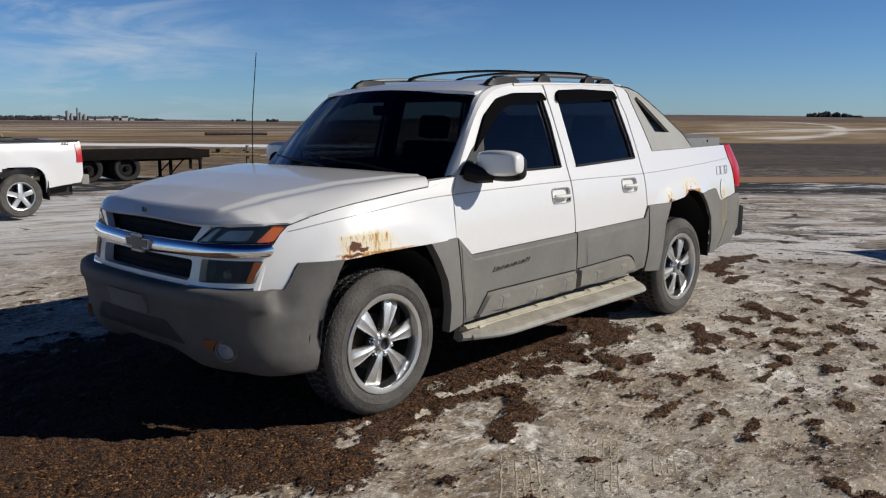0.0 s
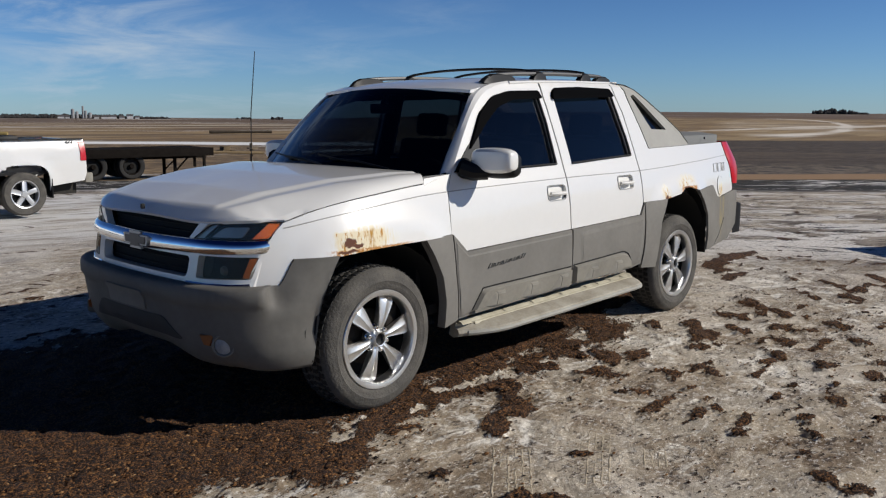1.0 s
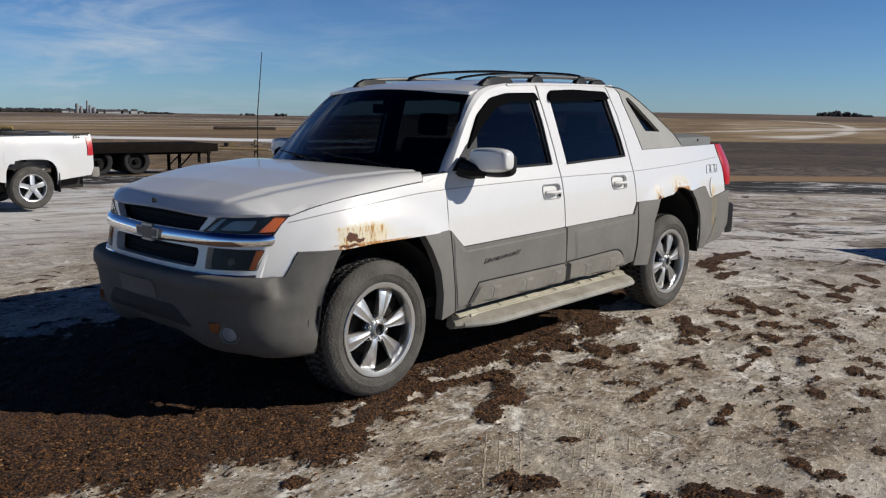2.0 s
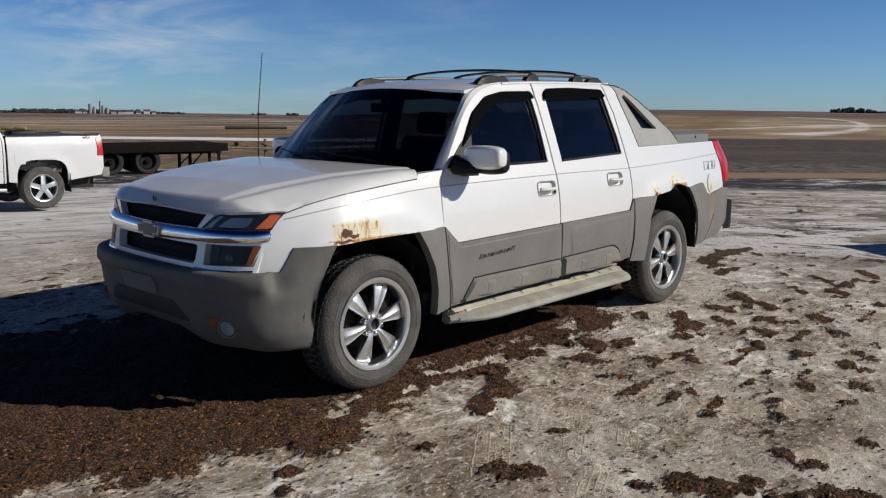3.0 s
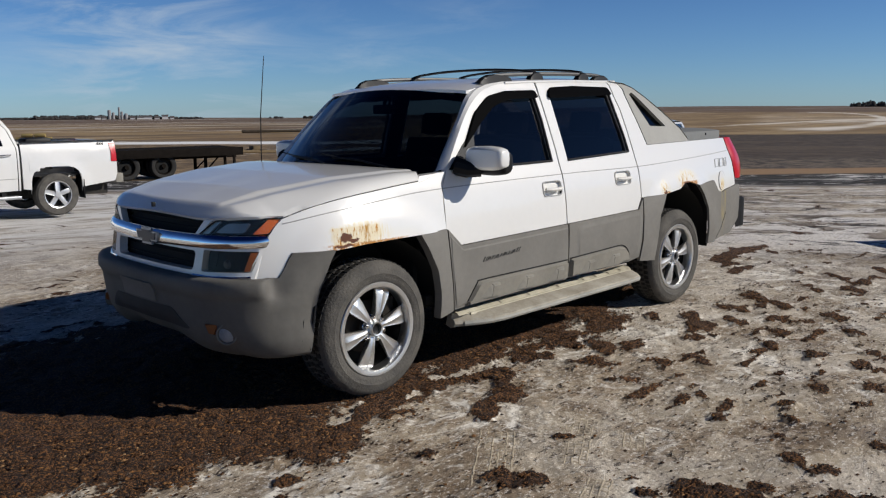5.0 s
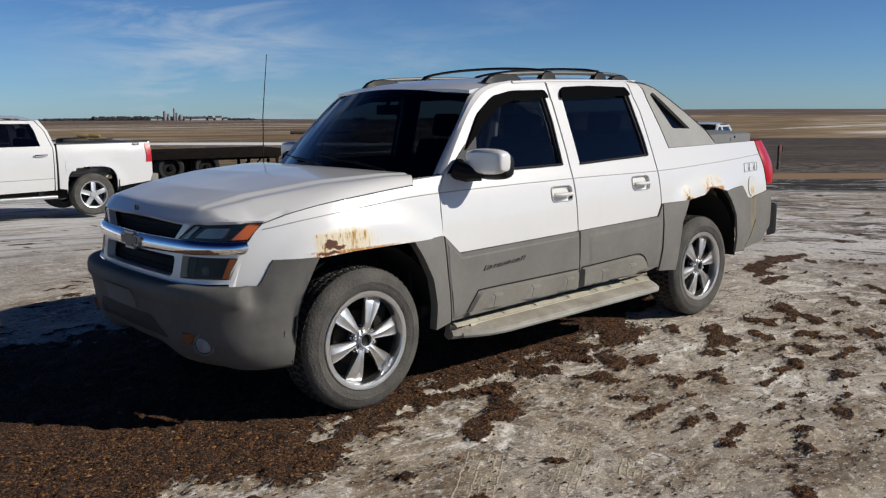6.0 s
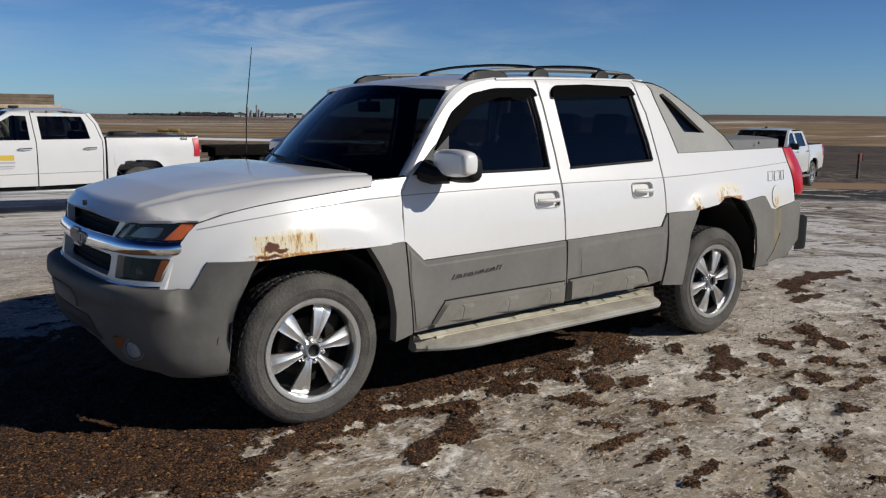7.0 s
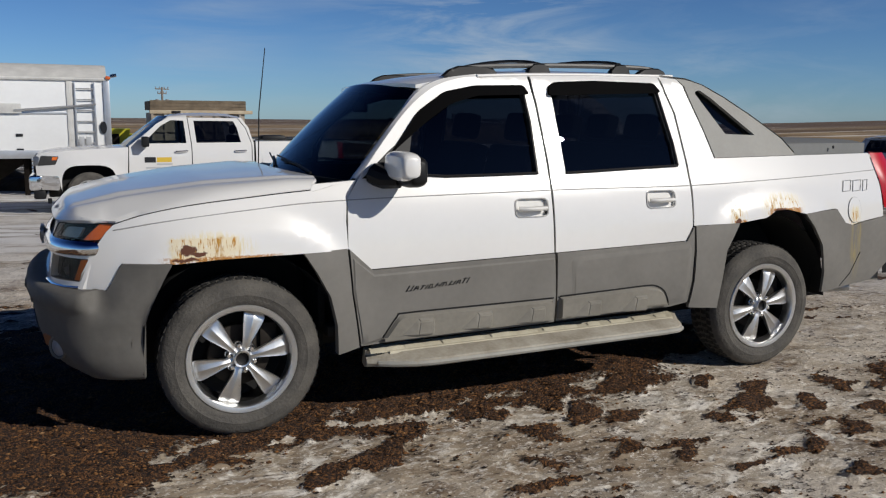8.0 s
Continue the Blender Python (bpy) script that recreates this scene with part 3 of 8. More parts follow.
def wheel(parent_name, m, parent):
    """Tyre on a polished six-spoke alloy wheel; local axis y, its face to -y."""
    w = new(parent_name)
    w.parent = parent
    w.matrix_world = m
    side = [(0.268, -0.116), (0.282, -0.130), (0.300, -0.137), (0.318, -0.1385), (0.322, -0.141), (0.327, -0.1385), (0.352, -0.134), (0.372, -0.122), (0.386, -0.104), (0.393, -0.088)]
    tread = []
    for c in (-0.052, 0.0, 0.052):
        tread += [(0.396, c - 0.018), (0.387, c - 0.007), (0.387, c + 0.007), (0.396, c + 0.018)]
    prof = side + tread + [(r, -h) for r, h in reversed(side)]
    ty = part("tyre", revolve(prof, 72), M_RUBBER, w, "worn black tyre with pale dust", angle=50)
    bm = bmesh.new()
    for i in range(56):
        a = 2 * math.pi * i / 56
        rot = Matrix.Rotation(-a, 4, "Y")
        for s in (-1, 1):
            box(bm, (0.380, s * 0.072 - 0.018, -0.0135), (0.3975, s * 0.072 + 0.018, 0.0135), m=rot)
            box(bm, (0.384, s * 0.026 - 0.016, -0.011), (0.3985, s * 0.026 + 0.016, 0.012), m=rot @ Matrix.Rotation(radians(9), 4, "Y"))
    part("tread", bm, M_TREAD, ty, "worn tread blocks", smooth=False)
    rim = part("rim", revolve([(0.262, -0.108), (0.272, -0.121), (0.274, -0.128), (0.270, -0.133), (0.258, -0.1325), (0.246, -0.130), (0.241, -0.124), (0.239, -0.112), (0.238, -0.095), (0.236, -0.060)], 72), M_RIM, w, "polished alloy rim")
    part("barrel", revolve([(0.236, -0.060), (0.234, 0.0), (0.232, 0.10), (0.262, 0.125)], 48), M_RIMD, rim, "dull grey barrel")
    bm = revolve([(0.0, -0.030), (0.145, -0.030), (0.155, -0.024), (0.155, 0.0), (0.06, 0.004), (0.06, 0.04)], 40)
    part("brake_disc", bm, M_IRON, w, "rusty brake disc")
    part("backing_plate", revolve([(0.0, 0.055), (0.232, 0.055)], 32), M_DARK, w, "dark backing plate")
    part("brake_caliper", boxed((0.10, -0.055, 0.02), (0.185, 0.02, 0.16), 0.012), M_IRON, w, "rusty brake caliper")
    for i in range(6):
        a = radians(60 * i + 12)
        rows = []
        for r, hw, y0, ridge in ((0.040, 0.021, -0.096, 0.008), (0.075, 0.020, -0.106, 0.015), (0.11, 0.029, -0.106, 0.019), (0.16, 0.043, -0.104, 0.020), (0.195, 0.052, -0.101, 0.018), (0.217, 0.055, -0.098, 0.013), (0.231, 0.050, -0.092, 0.007), (0.240, 0.040, -0.082, 0.002)):
            row = [(r, -0.062, -hw * 0.7), (r, y0 + 0.008, -hw), (r, y0 + 0.001, -hw * 0.93), (r, y0 + ridge * 0.25, -hw * 0.45), (r, y0 - ridge * 0.30, -hw * 0.04), (r, y0 - ridge * 0.30, hw * 0.08), (r, y0 + ridge * 0.25, hw * 0.50), (r, y0 + 0.001, hw * 0.93), (r, y0 + 0.008, hw), (r, -0.062, hw * 0.7)]
            rows.append([Matrix.Rotation(-a, 4, "Y") @ Vector(p) for p in row])
        bm = loft(rows, closed=True, caps=True)
        bmesh.ops.recalc_face_normals(bm, faces=bm.faces)
        part("spoke", bm, M_RIM, rim, angle=50)
    hub = part("hub", revolve([(0.0, -0.1), (0.031, -0.1), (0.033, -0.121), (0.040, -0.123), (0.044, -0.119), (0.047, -0.095), (0.048, -0.06)], 40), M_RIM, rim, "alloy hub")
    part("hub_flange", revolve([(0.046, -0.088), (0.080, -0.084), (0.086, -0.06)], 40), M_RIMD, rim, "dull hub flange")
    part("centre_cap", revolve([(0.0, -0.100), (0.022, -0.102), (0.031, -0.106)], 32), M_BLACK, rim, "dark open hub centre")
    for i in range(6):
        a = radians(60 * i + 42)
        c = Matrix.Translation((0.066 * math.cos(a), 0, 0.066 * math.sin(a)))
        part("lug_nut", revolve([(0.0, -0.112), (0.008, -0.112), (0.0125, -0.106), (0.0140, -0.090), (0.0195, -0.084)], 12, m=c), M_CHROME, rim)
    return w


def build_truck():
    T = thing("pickup_truck", pose(0, 0, 0), "white four-door pickup with grey cladding and rusted arches on ice", "truck")

    # ---- front of the body
    hood = part("hood", hood_mesh(), M_WHITE, T, "white hood with faint dust", angle=42)
    part("hood_badge", boxed((-0.848, -0.009, 1.098), (-0.828, 0.009, 1.126), 0.004), M_BLACK, hood, "small dark badge")
    # face between hood and bumper, with openings for lamps and air
    lamp_hole = lambda s: rounded([(s * 0.512, 0.792), (s * 0.812, 0.800), (s * 0.842, 0.908), (s * 0.518, 0.906)], 0.012)
    grille_hole = rounded([(-0.44, 0.790), (0.44, 0.790), (0.455, 0.895), (-0.455, 0.895)], 0.03)
    face = rounded([(-0.81, 0.705), (0.81, 0.705), (0.868, 0.935), (0.46, 0.945), (-0.46, 0.945), (-0.868, 0.935)], 0.01)
    part("grille_surround", sheet(face, fascia(), [grille_hole, lamp_hole(-1), lamp_hole(1)], 0.05, 0.05, (1, 0, 0)), M_WHITE, T, "white grille surround")
    grille = part("grille", sheet([(-0.47, 0.76), (0.47, 0.76), (0.47, 1.055), (-0.47, 1.055)], fascia(-0.07), (), 0.08, 0), M_DARK, T, "black grille insert")
    for z in (0.815, 0.858):
        part("grille_bar", tube([fascia(-0.055)(-0.42 + 0.07 * i, z) for i in range(13)], 0.004, 6), M_DARK, grille)
    for k in range(2):
        part("grille_bar", tube([fascia(-0.055)(-0.45 + 0.075 * i, 1.005 + 0.032 * k) for i in range(13)], 0.004, 6), M_DARK, grille)
    # white uprights beside the upper opening
    for s in (-1, 1):
        part("grille_upright", sheet(rounded([(s * 0.415, 0.965), (s * 0.452, 0.965), (s * 0.560, 1.060), (s * 0.505, 1.064)], 0.008), fascia(0.0), (), 0.04, 0.04, (1, 0, 0)), M_WHITE, T)
    # chrome bar across the face
    rows = []
    for i in range(41):
        u = -0.893 + 1.786 * i / 40
        t = abs(u) / 0.893
        zc, h = 0.938 + 0.018 * t, 0.042 - 0.008 * t
        row = []
        for a in (-1.0, -0.8, -0.4, 0.0, 0.4, 0.8, 1.0):
            o = (0.030 - 0.012 * t) * math.sqrt(max(0, 1 - a * a)) + 0.003 - (0.02 if t > 0.985 else 0)
            row.append(fascia(o)(u, zc + h * a))
        rows.append(row)
    bar = part("chrome_bar", loft(rows), M_CHROME, T, "chrome bar across the grille")
    cross = rounded([(-0.115, 0.915), (-0.05, 0.915), (-0.06, 0.893), (0.06, 0.893), (0.05, 0.915), (0.115, 0.915), (0.125, 0.968), (0.055, 0.968), (0.062, 0.985), (-0.062, 0.985), (-0.055, 0.968), (-0.125, 0.968)], 0.004, 2)
    part("emblem_plate", sheet(cross, fascia(0.036, 0.0), (), 0.06, 0.014, (1, 0, 0)), M_STEEL, bar, "dull silver emblem plate")
    part("emblem_field", sheet([(0.85 * y, 0.939 + 0.72 * (z - 0.939)) for y, z in cross], fascia(0.040, 0.0), (), 0.06, 0.004, (1, 0, 0)), M_RAIL, bar, "weathered grey emblem")
    for s in (-1, 1):
        # head lamp: clear cover over reflector and black bezel, orange marker at its outer end
        hl = rounded([(s * 0.470, 0.984), (s * 0.878, 0.994), (s * 0.948, 1.070), (s * 0.90, 1.076), (s * 0.585, 1.060)], 0.010)
        lamp = part("headlight", sheet(hl, fascia(-0.030), (), 0.04, 0.05, (1, 0, 0)), M_BLACK, T, "clear head lamp with black bezel")
        part("reflector", sheet(rounded([(s * 0.575, 0.996), (s * 0.745, 1.000), (s * 0.775, 1.050), (s * 0.650, 1.046)], 0.015), fascia(-0.020), (), 0.04, 0.01, (1, 0, 0)), M_REFLECT, lamp, "grey reflector")
        part("bezel_wing", sheet(rounded([(s * 0.478, 0.987), (s * 0.535, 0.989), (s * 0.615, 1.056), (s * 0.585, 1.055)], 0.006), fascia(-0.008), (), 0.04, 0.01, (1, 0, 0)), M_REFLECT, lamp, "silver inner bezel")
        part("amber_marker", sheet(rounded([(s * 0.795, 0.995), (s * 0.876, 0.998), (s * 0.942, 1.068), (s * 0.868, 1.071)], 0.008), fascia(-0.004), (), 0.02, 0.02, (0.6, -0.8 * s, 0)), M_ORANGE, lamp, "orange side marker")
        cover = part("lamp_cover", sheet(hl, fascia(0.0), (), 0.03, 0.0), M_LENS, lamp, "clear lamp cover")
        cover.visible_shadow = False
        part("lamp_edge", tube([fascia(0.001)(u, z) for u, z in hl] + [fascia(0.001)(*hl[0])], 0.0035, 5), M_BLACK, lamp)
        low = part("parking_lamp", sheet(lamp_hole(s), fascia(-0.040), (), 0.05, 0.0), M_LAMPGREY, T, "cloudy grey parking lamp behind a clear lens")
        part("lamp_well", loft([[fascia(-0.002)(*p) for p in lamp_hole(s) + lamp_hole(s)[:1]], [fascia(-0.040)(*p) for p in lamp_hole(s) + lamp_hole(s)[:1]]]), M_LAMPGREY, low, "grey lamp bowl")
        part("amber_lens", sheet(rounded([(s * 0.770, 0.804), (s * 0.808, 0.805), (s * 0.836, 0.903), (s * 0.796, 0.902)], 0.006), fascia(-0.004), (), 0.02, 0.02, (0.6, -0.8 * s, 0)), M_AMBER2, low, "amber end lens")
        part("bulb_reflector", revolve([(0.0, -0.010), (0.018, -0.006), (0.026, 0.012)], 16, "X", m=Matrix.Translation(fascia(-0.034)(s * 0.655, 0.832))), M_REFLECT, low, "bright bulb reflector")
        part("inner_reflector", sheet(rounded([(s * 0.528, 0.806), (s * 0.590, 0.808), (s * 0.600, 0.896), (s * 0.532, 0.896)], 0.02), fascia(-0.030), (), 0.05, 0.004, (1, 0, 0)), M_RIMD, low, "dull inner reflector")
        lens = part("clear_lens", sheet(lamp_hole(s), fascia(-0.002), (), 0.05, 0.0), M_SMOKE, low, "smoky ribbed lens")
        lens.visible_shadow = False
        part("lamp_strip", tube([fascia(0.004)(s * u, z) for u, z in ((0.45, 0.768), (0.60, 0.768), (0.72, 0.770), (0.81, 0.774))], 0.007, 6), M_CHROME, T, "thin bright strip below lamp")

    # ---- front bumper of grey plastic, wrapped round the corners
    plan = smooth_line([(-0.975, 0.0), (-0.967, 0.25), (-0.942, 0.48), (-0.897, 0.66), (-0.832, 0.79), (-0.745, 0.880), (-0.64, 0.938), (-0.55, 0.968), (-0.462, 0.985), (-0.39, 0.992), (-0.318, 0.994)], 5)
    plan = [(x, -y) for x, y in reversed(plan)][:-1] + plan
    rows = []
    for z, ins in ((0.762, 0.135), (0.766, 0.085), (0.770, 0.040), (0.766, 0.018), (0.754, 0.005), (0.730, 0.0), (0.69, 0.0), (0.672, 0.012), (0.65, 0.020), (0.60, 0.026), (0.52, 0.036), (0.45, 0.054), (0.40, 0.080), (0.355, 0.12), (0.335, 0.16), (0.335, 0.26)):
        row = []
        for i, (x, y) in enumerate(plan):
            a, b = plan[max(0, i - 1)], plan[min(len(plan) - 1, i + 1)]
            n = Vector((b[1] - a[1], -(b[0] - a[0]))).normalized()
            k = 1.0 if z > 0.5 else 1.0 - 0.55 * sstep(0.75, 0.98, abs(y))
            zz = z + (0.06 * sstep(0.55, 0.2, abs(y)) if z < 0.46 else 0)
            # the ends rise into a wedge on the fender and stop at the wheel arch
            rise = 0.125 * min(1, max(0, (x + 0.600) / 0.065)) if abs(y) > 0.9 else 0
            zz += rise * min(1, max(0, (z - 0.65) / 0.11))
            if x > -0.452 and abs(y) > 0.9:
                za = lerp((-0.452, -0.425, -0.345, -0.318), (0.60, 0.68, 0.84, 0.885), x)
                if zz < za:
                    zz, k = za, 0.15 if ins > 0.1 else k * 0.3
            qx, qy = x + n.x * ins * k, y + n.y * ins * k
            # beside the fender the top of the bumper lies flush with it
            g = sstep(-0.73, -0.62, x) * sstep(0.62, 0.725, z) if abs(y) > 0.85 else 0
            if g > 0:
                flush = half_width(x, min(zz, 0.88)) + 0.010 - (0.03 if ins > 0.03 and z > 0.75 else 0)
                qy += g * (math.copysign(flush, y) - qy)
                qx += g * (x - qx)
            row.append((qx, qy, zz))
        rows.append(row)
    bump = part("front_bumper", loft(rows), M_BUMP, T, "grey plastic front bumper", angle=50)
    # recessed air dam, plate bracket and lamps follow the bumper's curve
    px, pyy = [p[0] for p in plan if p[1] >= 0], [p[1] for p in plan if p[1] >= 0]
    ins_z, ins_v = (0.335, 0.355, 0.40, 0.45, 0.52, 0.60, 0.65, 0.672, 0.69), (0.16, 0.12, 0.080, 0.054, 0.036, 0.026, 0.020, 0.012, 0.0)
    bump_face = lambda out: (lambda y, z: (lerp(pyy, px, abs(y)) + lerp(ins_z, ins_v, z - 0.06 * sstep(0.55, 0.2, abs(y)) * (z < 0.5)) - out, y, z))
    part("air_dam", sheet(rounded([(-0.46, 0.475), (0.46, 0.475), (0.33, 0.585), (-0.33, 0.585)], 0.03), bump_face(0.004), (), 0.04, 0.006, (1, 0, 0)), M_DAM, bump, "dark air dam")
    part("plate_bracket", sheet(rounded([(-0.19, 0.60), (0.19, 0.60), (0.19, 0.70), (-0.19, 0.70)], 0.01), bump_face(0.010), (), 0.06, 0.012, (1, 0, 0)), M_CLAD, bump, "empty plate bracket")
    for s in (-1, 1):
        c = Matrix.Translation((-0.826, s * 0.705, 0.476)) @ Matrix.Rotation(radians(-41 * s), 4, "Z")
        fog = part("fog_lamp", revolve([(0.058, 0.05), (0.058, -0.006), (0.052, -0.010), (0.046, -0.002)], 24, "X", m=c), M_CLAD, bump, "round fog lamp")
        part("fog_lens", revolve([(0.0, -0.014), (0.026, -0.010), (0.044, 0.0)], 24, "X", m=c), M_FROST, fog, "frosted fog lamp lens")
        c2 = Matrix.Translation((-0.877, s * 0.634, 0.500)) @ Matrix.Rotation(radians(-30 * s), 4, "Z")
        wedge = [(-0.042, 0.026), (0.044, 0.030), (0.016, -0.032), (-0.018, -0.028)]
        bm = loft([[c2 @ Vector((0.020, s * y, z)) for y, z in wedge], [c2 @ Vector((0.003, s * y * 0.86, z * 0.86)) for y, z in wedge]], closed=True, caps=True)
        bmesh.ops.recalc_face_normals(bm, faces=bm.faces)
        part("turn_lamp", bm, M_TURN, bump, "amber turn lamp")

    # ---- sides
    for s in (-1, 1):
        inw = (0, -s, 0)
        side, clad = on_side(s), on_side(s, 0.0, True)
        # front fender
        crease = [(-0.558, 1.070), (-0.42, 1.115), (-0.21, 1.155), (0.08, 1.185), (0.22, 1.198), (0.36, 1.209), (0.375, 1.240), (0.575, 1.256)]
        fen = [(-0.735, 0.742), (-0.555, 0.742), (-0.525, 0.882), (-0.335, 0.890), (-0.30, 0.888), (-0.11, 0.902), (0.12, 0.906), (0.30, 0.908), (0.535, 0.912), (0.530, 1.05), (0.540, 1.16), (0.602, 1.254)]
        out = fen + list(reversed(crease[:-1])) + [(-0.592, 1.035), (-0.640, 0.965), (-0.668, 0.915), (-0.705, 0.84)]
        fender = part("front_fender", sheet(out, side, (), 0.04, 0.03, inw), M_RUST if s < 0 else M_WHITE, T, "white front fender, rusted above the wheel")
        # cladding behind the front wheel
        rear_w = [(0.30, 0.912), (0.365, 0.81), (0.435, 0.68), (0.47, 0.53), (0.480, 0.37), (0.590, 0.40), (0.545, 0.69), (0.528, 0.917)]
        part("fender_cladding", sheet(rear_w, clad, (), 0.05, 0.06, inw), M_CLAD, T, "grey cladding behind front wheel")
        # doors
        fd_top = [(0.545, 1.165)] + smooth_line([(0.615, 1.262), (0.79, 1.47), (0.93, 1.618), (1.07, 1.722), (1.20, 1.774), (1.36, 1.798), (1.672, 1.812)], 5)
        fd = fd_top + [(1.700, 1.66), (1.722, 1.34), (1.724, 1.17), (1.730, 0.83), (0.655, 0.805), (0.536, 0.918)]
        def cup(hx, hz, k=1.0):
            return rounded([(hx - 0.105 * k, hz - 0.052 * k), (hx + 0.105 * k, hz - 0.052 * k), (hx + 0.105 * k, hz + 0.052 * k), (hx - 0.105 * k, hz + 0.052 * k)], 0.035 * k)
        fw = [(0.815, 1.285), (0.86, 1.262), (1.655, 1.272), (1.650, 1.55), (1.628, 1.728), (1.58, 1.742), (1.33, 1.728), (1.19, 1.692), (1.05, 1.60), (0.90, 1.445)]
        door = part("front_door", sheet(fd, side, [fw, cup(1.595, 1.085, 0.92)], 0.04, 0.04, inw), M_WHITE, T, "white front door")
        glass = part("window_glass", sheet(rounded([(x + (0.01 if x < 1.2 else -0.01) * -1, z) for x, z in fw], 0.02), on_side(s, -0.016), (), 0.08, 0.0), M_GLASS, door, "dark tinted window")
        trim = [side(x, z) for x, z in ((0.83, 1.283), (1.10, 1.265), (1.40, 1.267), (1.656, 1.271))]
        part("window_trim", tube([(p[0], p[1] + s * 0.004, p[2]) for p in trim], 0.011, 6, flat=0.7), M_BLACK, door, "black window seal")
        part("rear_seal", tube([(lambda p: (p[0], p[1] + s * 0.003, p[2]))(side(x, z)) for x, z in ((1.652, 1.272), (1.649, 1.55), (1.630, 1.72))], 0.010, 6), M_BLACK, door)
        vis = [(0.800, 1.385), (0.842, 1.418), (0.94, 1.490), (1.02, 1.550), (1.17, 1.645), (1.34, 1.692), (1.63, 1.701), (1.664, 1.706), (1.635, 1.756), (1.33, 1.748), (1.15, 1.712), (0.98, 1.604)]
        part("window_visor", sheet(rounded(vis, 0.03), on_side(s, 0.022), (), 0.03, 0.02, inw), M_VISOR, door, "smoked window visor")
        rd_top = [(1.692, 1.812), (2.10, 1.822), (2.575, 1.826)]
        rd = rd_top + [(2.652, 1.61), (2.684, 1.30), (2.688, 1.15), (2.690, 0.935), (2.640, 0.852), (1.742, 0.830), (1.738, 1.17), (1.736, 1.34), (1.715, 1.66)]
        rw = [(1.838, 1.268), (2.615, 1.297), (2.605, 1.42), (2.545, 1.735), (2.50, 1.765), (1.86, 1.750), (1.815, 1.728), (1.825, 1.50)]
        rdoor = part("rear_door", sheet(rd, side, [rw, cup(2.465, 1.105, 0.92)], 0.04, 0.04, inw), M_WHITE, T, "white rear door")
        part("window_glass", sheet(rounded(rw, 0.02), on_side(s, -0.016), (), 0.08, 0.0), M_GLASS, rdoor, "dark tinted window")
        part("window_trim", tube([(lambda p: (p[0], p[1] + s * 0.004, p[2]))(side(x, z)) for x, z in ((1.838, 1.268), (2.2, 1.282), (2.614, 1.297))], 0.011, 6, flat=0.7), M_BLACK, rdoor, "black window seal")
        part("rear_seal", tube([(lambda p: (p[0], p[1] + s * 0.003, p[2]))(side(x, z)) for x, z in ((2.616, 1.297), (2.606, 1.42), (2.55, 1.73))], 0.010, 6), M_BLACK, rdoor)
        rvis = [(1.790, 1.700), (2.545, 1.725), (2.570, 1.735), (2.52, 1.785), (2.10, 1.790), (1.84, 1.778), (1.80, 1.755)]
        part("window_visor", sheet(rounded(rvis, 0.02), on_side(s, 0.022), (), 0.06, 0.02, inw), M_VISOR, rdoor, "smoked window visor")
        # handles in shallow cups, each with a grey ring painting its edge shadow
        for d, hx, hz in ((door, 1.595, 1.085), (rdoor, 2.465, 1.105)):
            cp = part("handle_shade_ring", sheet(cup(hx, hz), on_side(s, 0.005), [cup(hx, hz, 0.93)], 0.2, 0.006, inw), M_LINE, d, "grey ring painted as the handle cup's edge shadow")
            part("handle_cup", sheet(cup(hx, hz, 0.94), on_side(s, -0.017), (), 0.1, 0.0), M_SATIN, cp, "shaded white cup")
            grip = [(lambda p: (p[0], p[1] + s * o, p[2]))(side(hx + dx, hz - 0.004)) for dx, o in ((-0.082, 0.010), (-0.04, 0.026), (0.03, 0.028), (0.082, 0.012))]
            part("door_handle", tube(smooth_line(grip, 4), 0.017, 8, flat=0.75), M_SATIN, d, "white door handle")
            if d is door:
                c = Matrix.Translation((hx + 0.092, s * (half_width(hx, hz) + 0.004), hz - 0.030)) @ Matrix.Diagonal((1, s, 1, 1))
                part("keyhole", revolve([(0, 0.004), (0.008, 0.003), (0.009, -0.004)], 10, m=c), M_BLACK, door, "key lock")
        # door cladding, with a lower moulding and raised blocks
        dc = [(0.540, 0.912), (0.660, 0.800), (1.728, 0.826), (1.742, 0.60), (1.745, 0.430), (0.600, 0.405), (0.555, 0.69)]
        cl1 = part("door_cladding", sheet(dc, clad, (), 0.05, 0.03, inw), M_CLAD, door, "grey plastic lower door cladding")
        rc = [(1.745, 0.827), (2.640, 0.848), (2.692, 0.930), (2.694, 0.79), (2.685, 0.61), (2.665, 0.475), (2.55, 0.455), (1.760, 0.435), (1.752, 0.60)]
        cl2 = part("door_cladding", sheet(rc, clad, (), 0.05, 0.03, inw), M_CLAD, rdoor, "grey plastic lower door cladding")
        # each door's cladding has a proud field below a narrow lip
        f1 = [(0.566, 0.62), (0.553, 0.72), (0.552, 0.875), (0.668, 0.778), (1.726, 0.805), (1.738, 0.48), (0.85, 0.46), (0.62, 0.41), (0.600, 0.42)]
        part("cladding_field", raised(f1, clad, on_side(s, 0.006, True), 0.010), M_CLAD, cl1, "proud grey door field")
        f2 = rounded([(1.845, 0.50), (1.832, 0.800), (2.665, 0.835), (2.680, 0.79), (2.668, 0.61), (2.650, 0.480), (2.40, 0.465)], [0.05, 0.05, 0.05, 0.01, 0.01, 0.04, 0.05], 3)
        part("cladding_field", raised(f2, clad, on_side(s, 0.006, True), 0.028), M_CLAD, cl2, "proud grey door field")
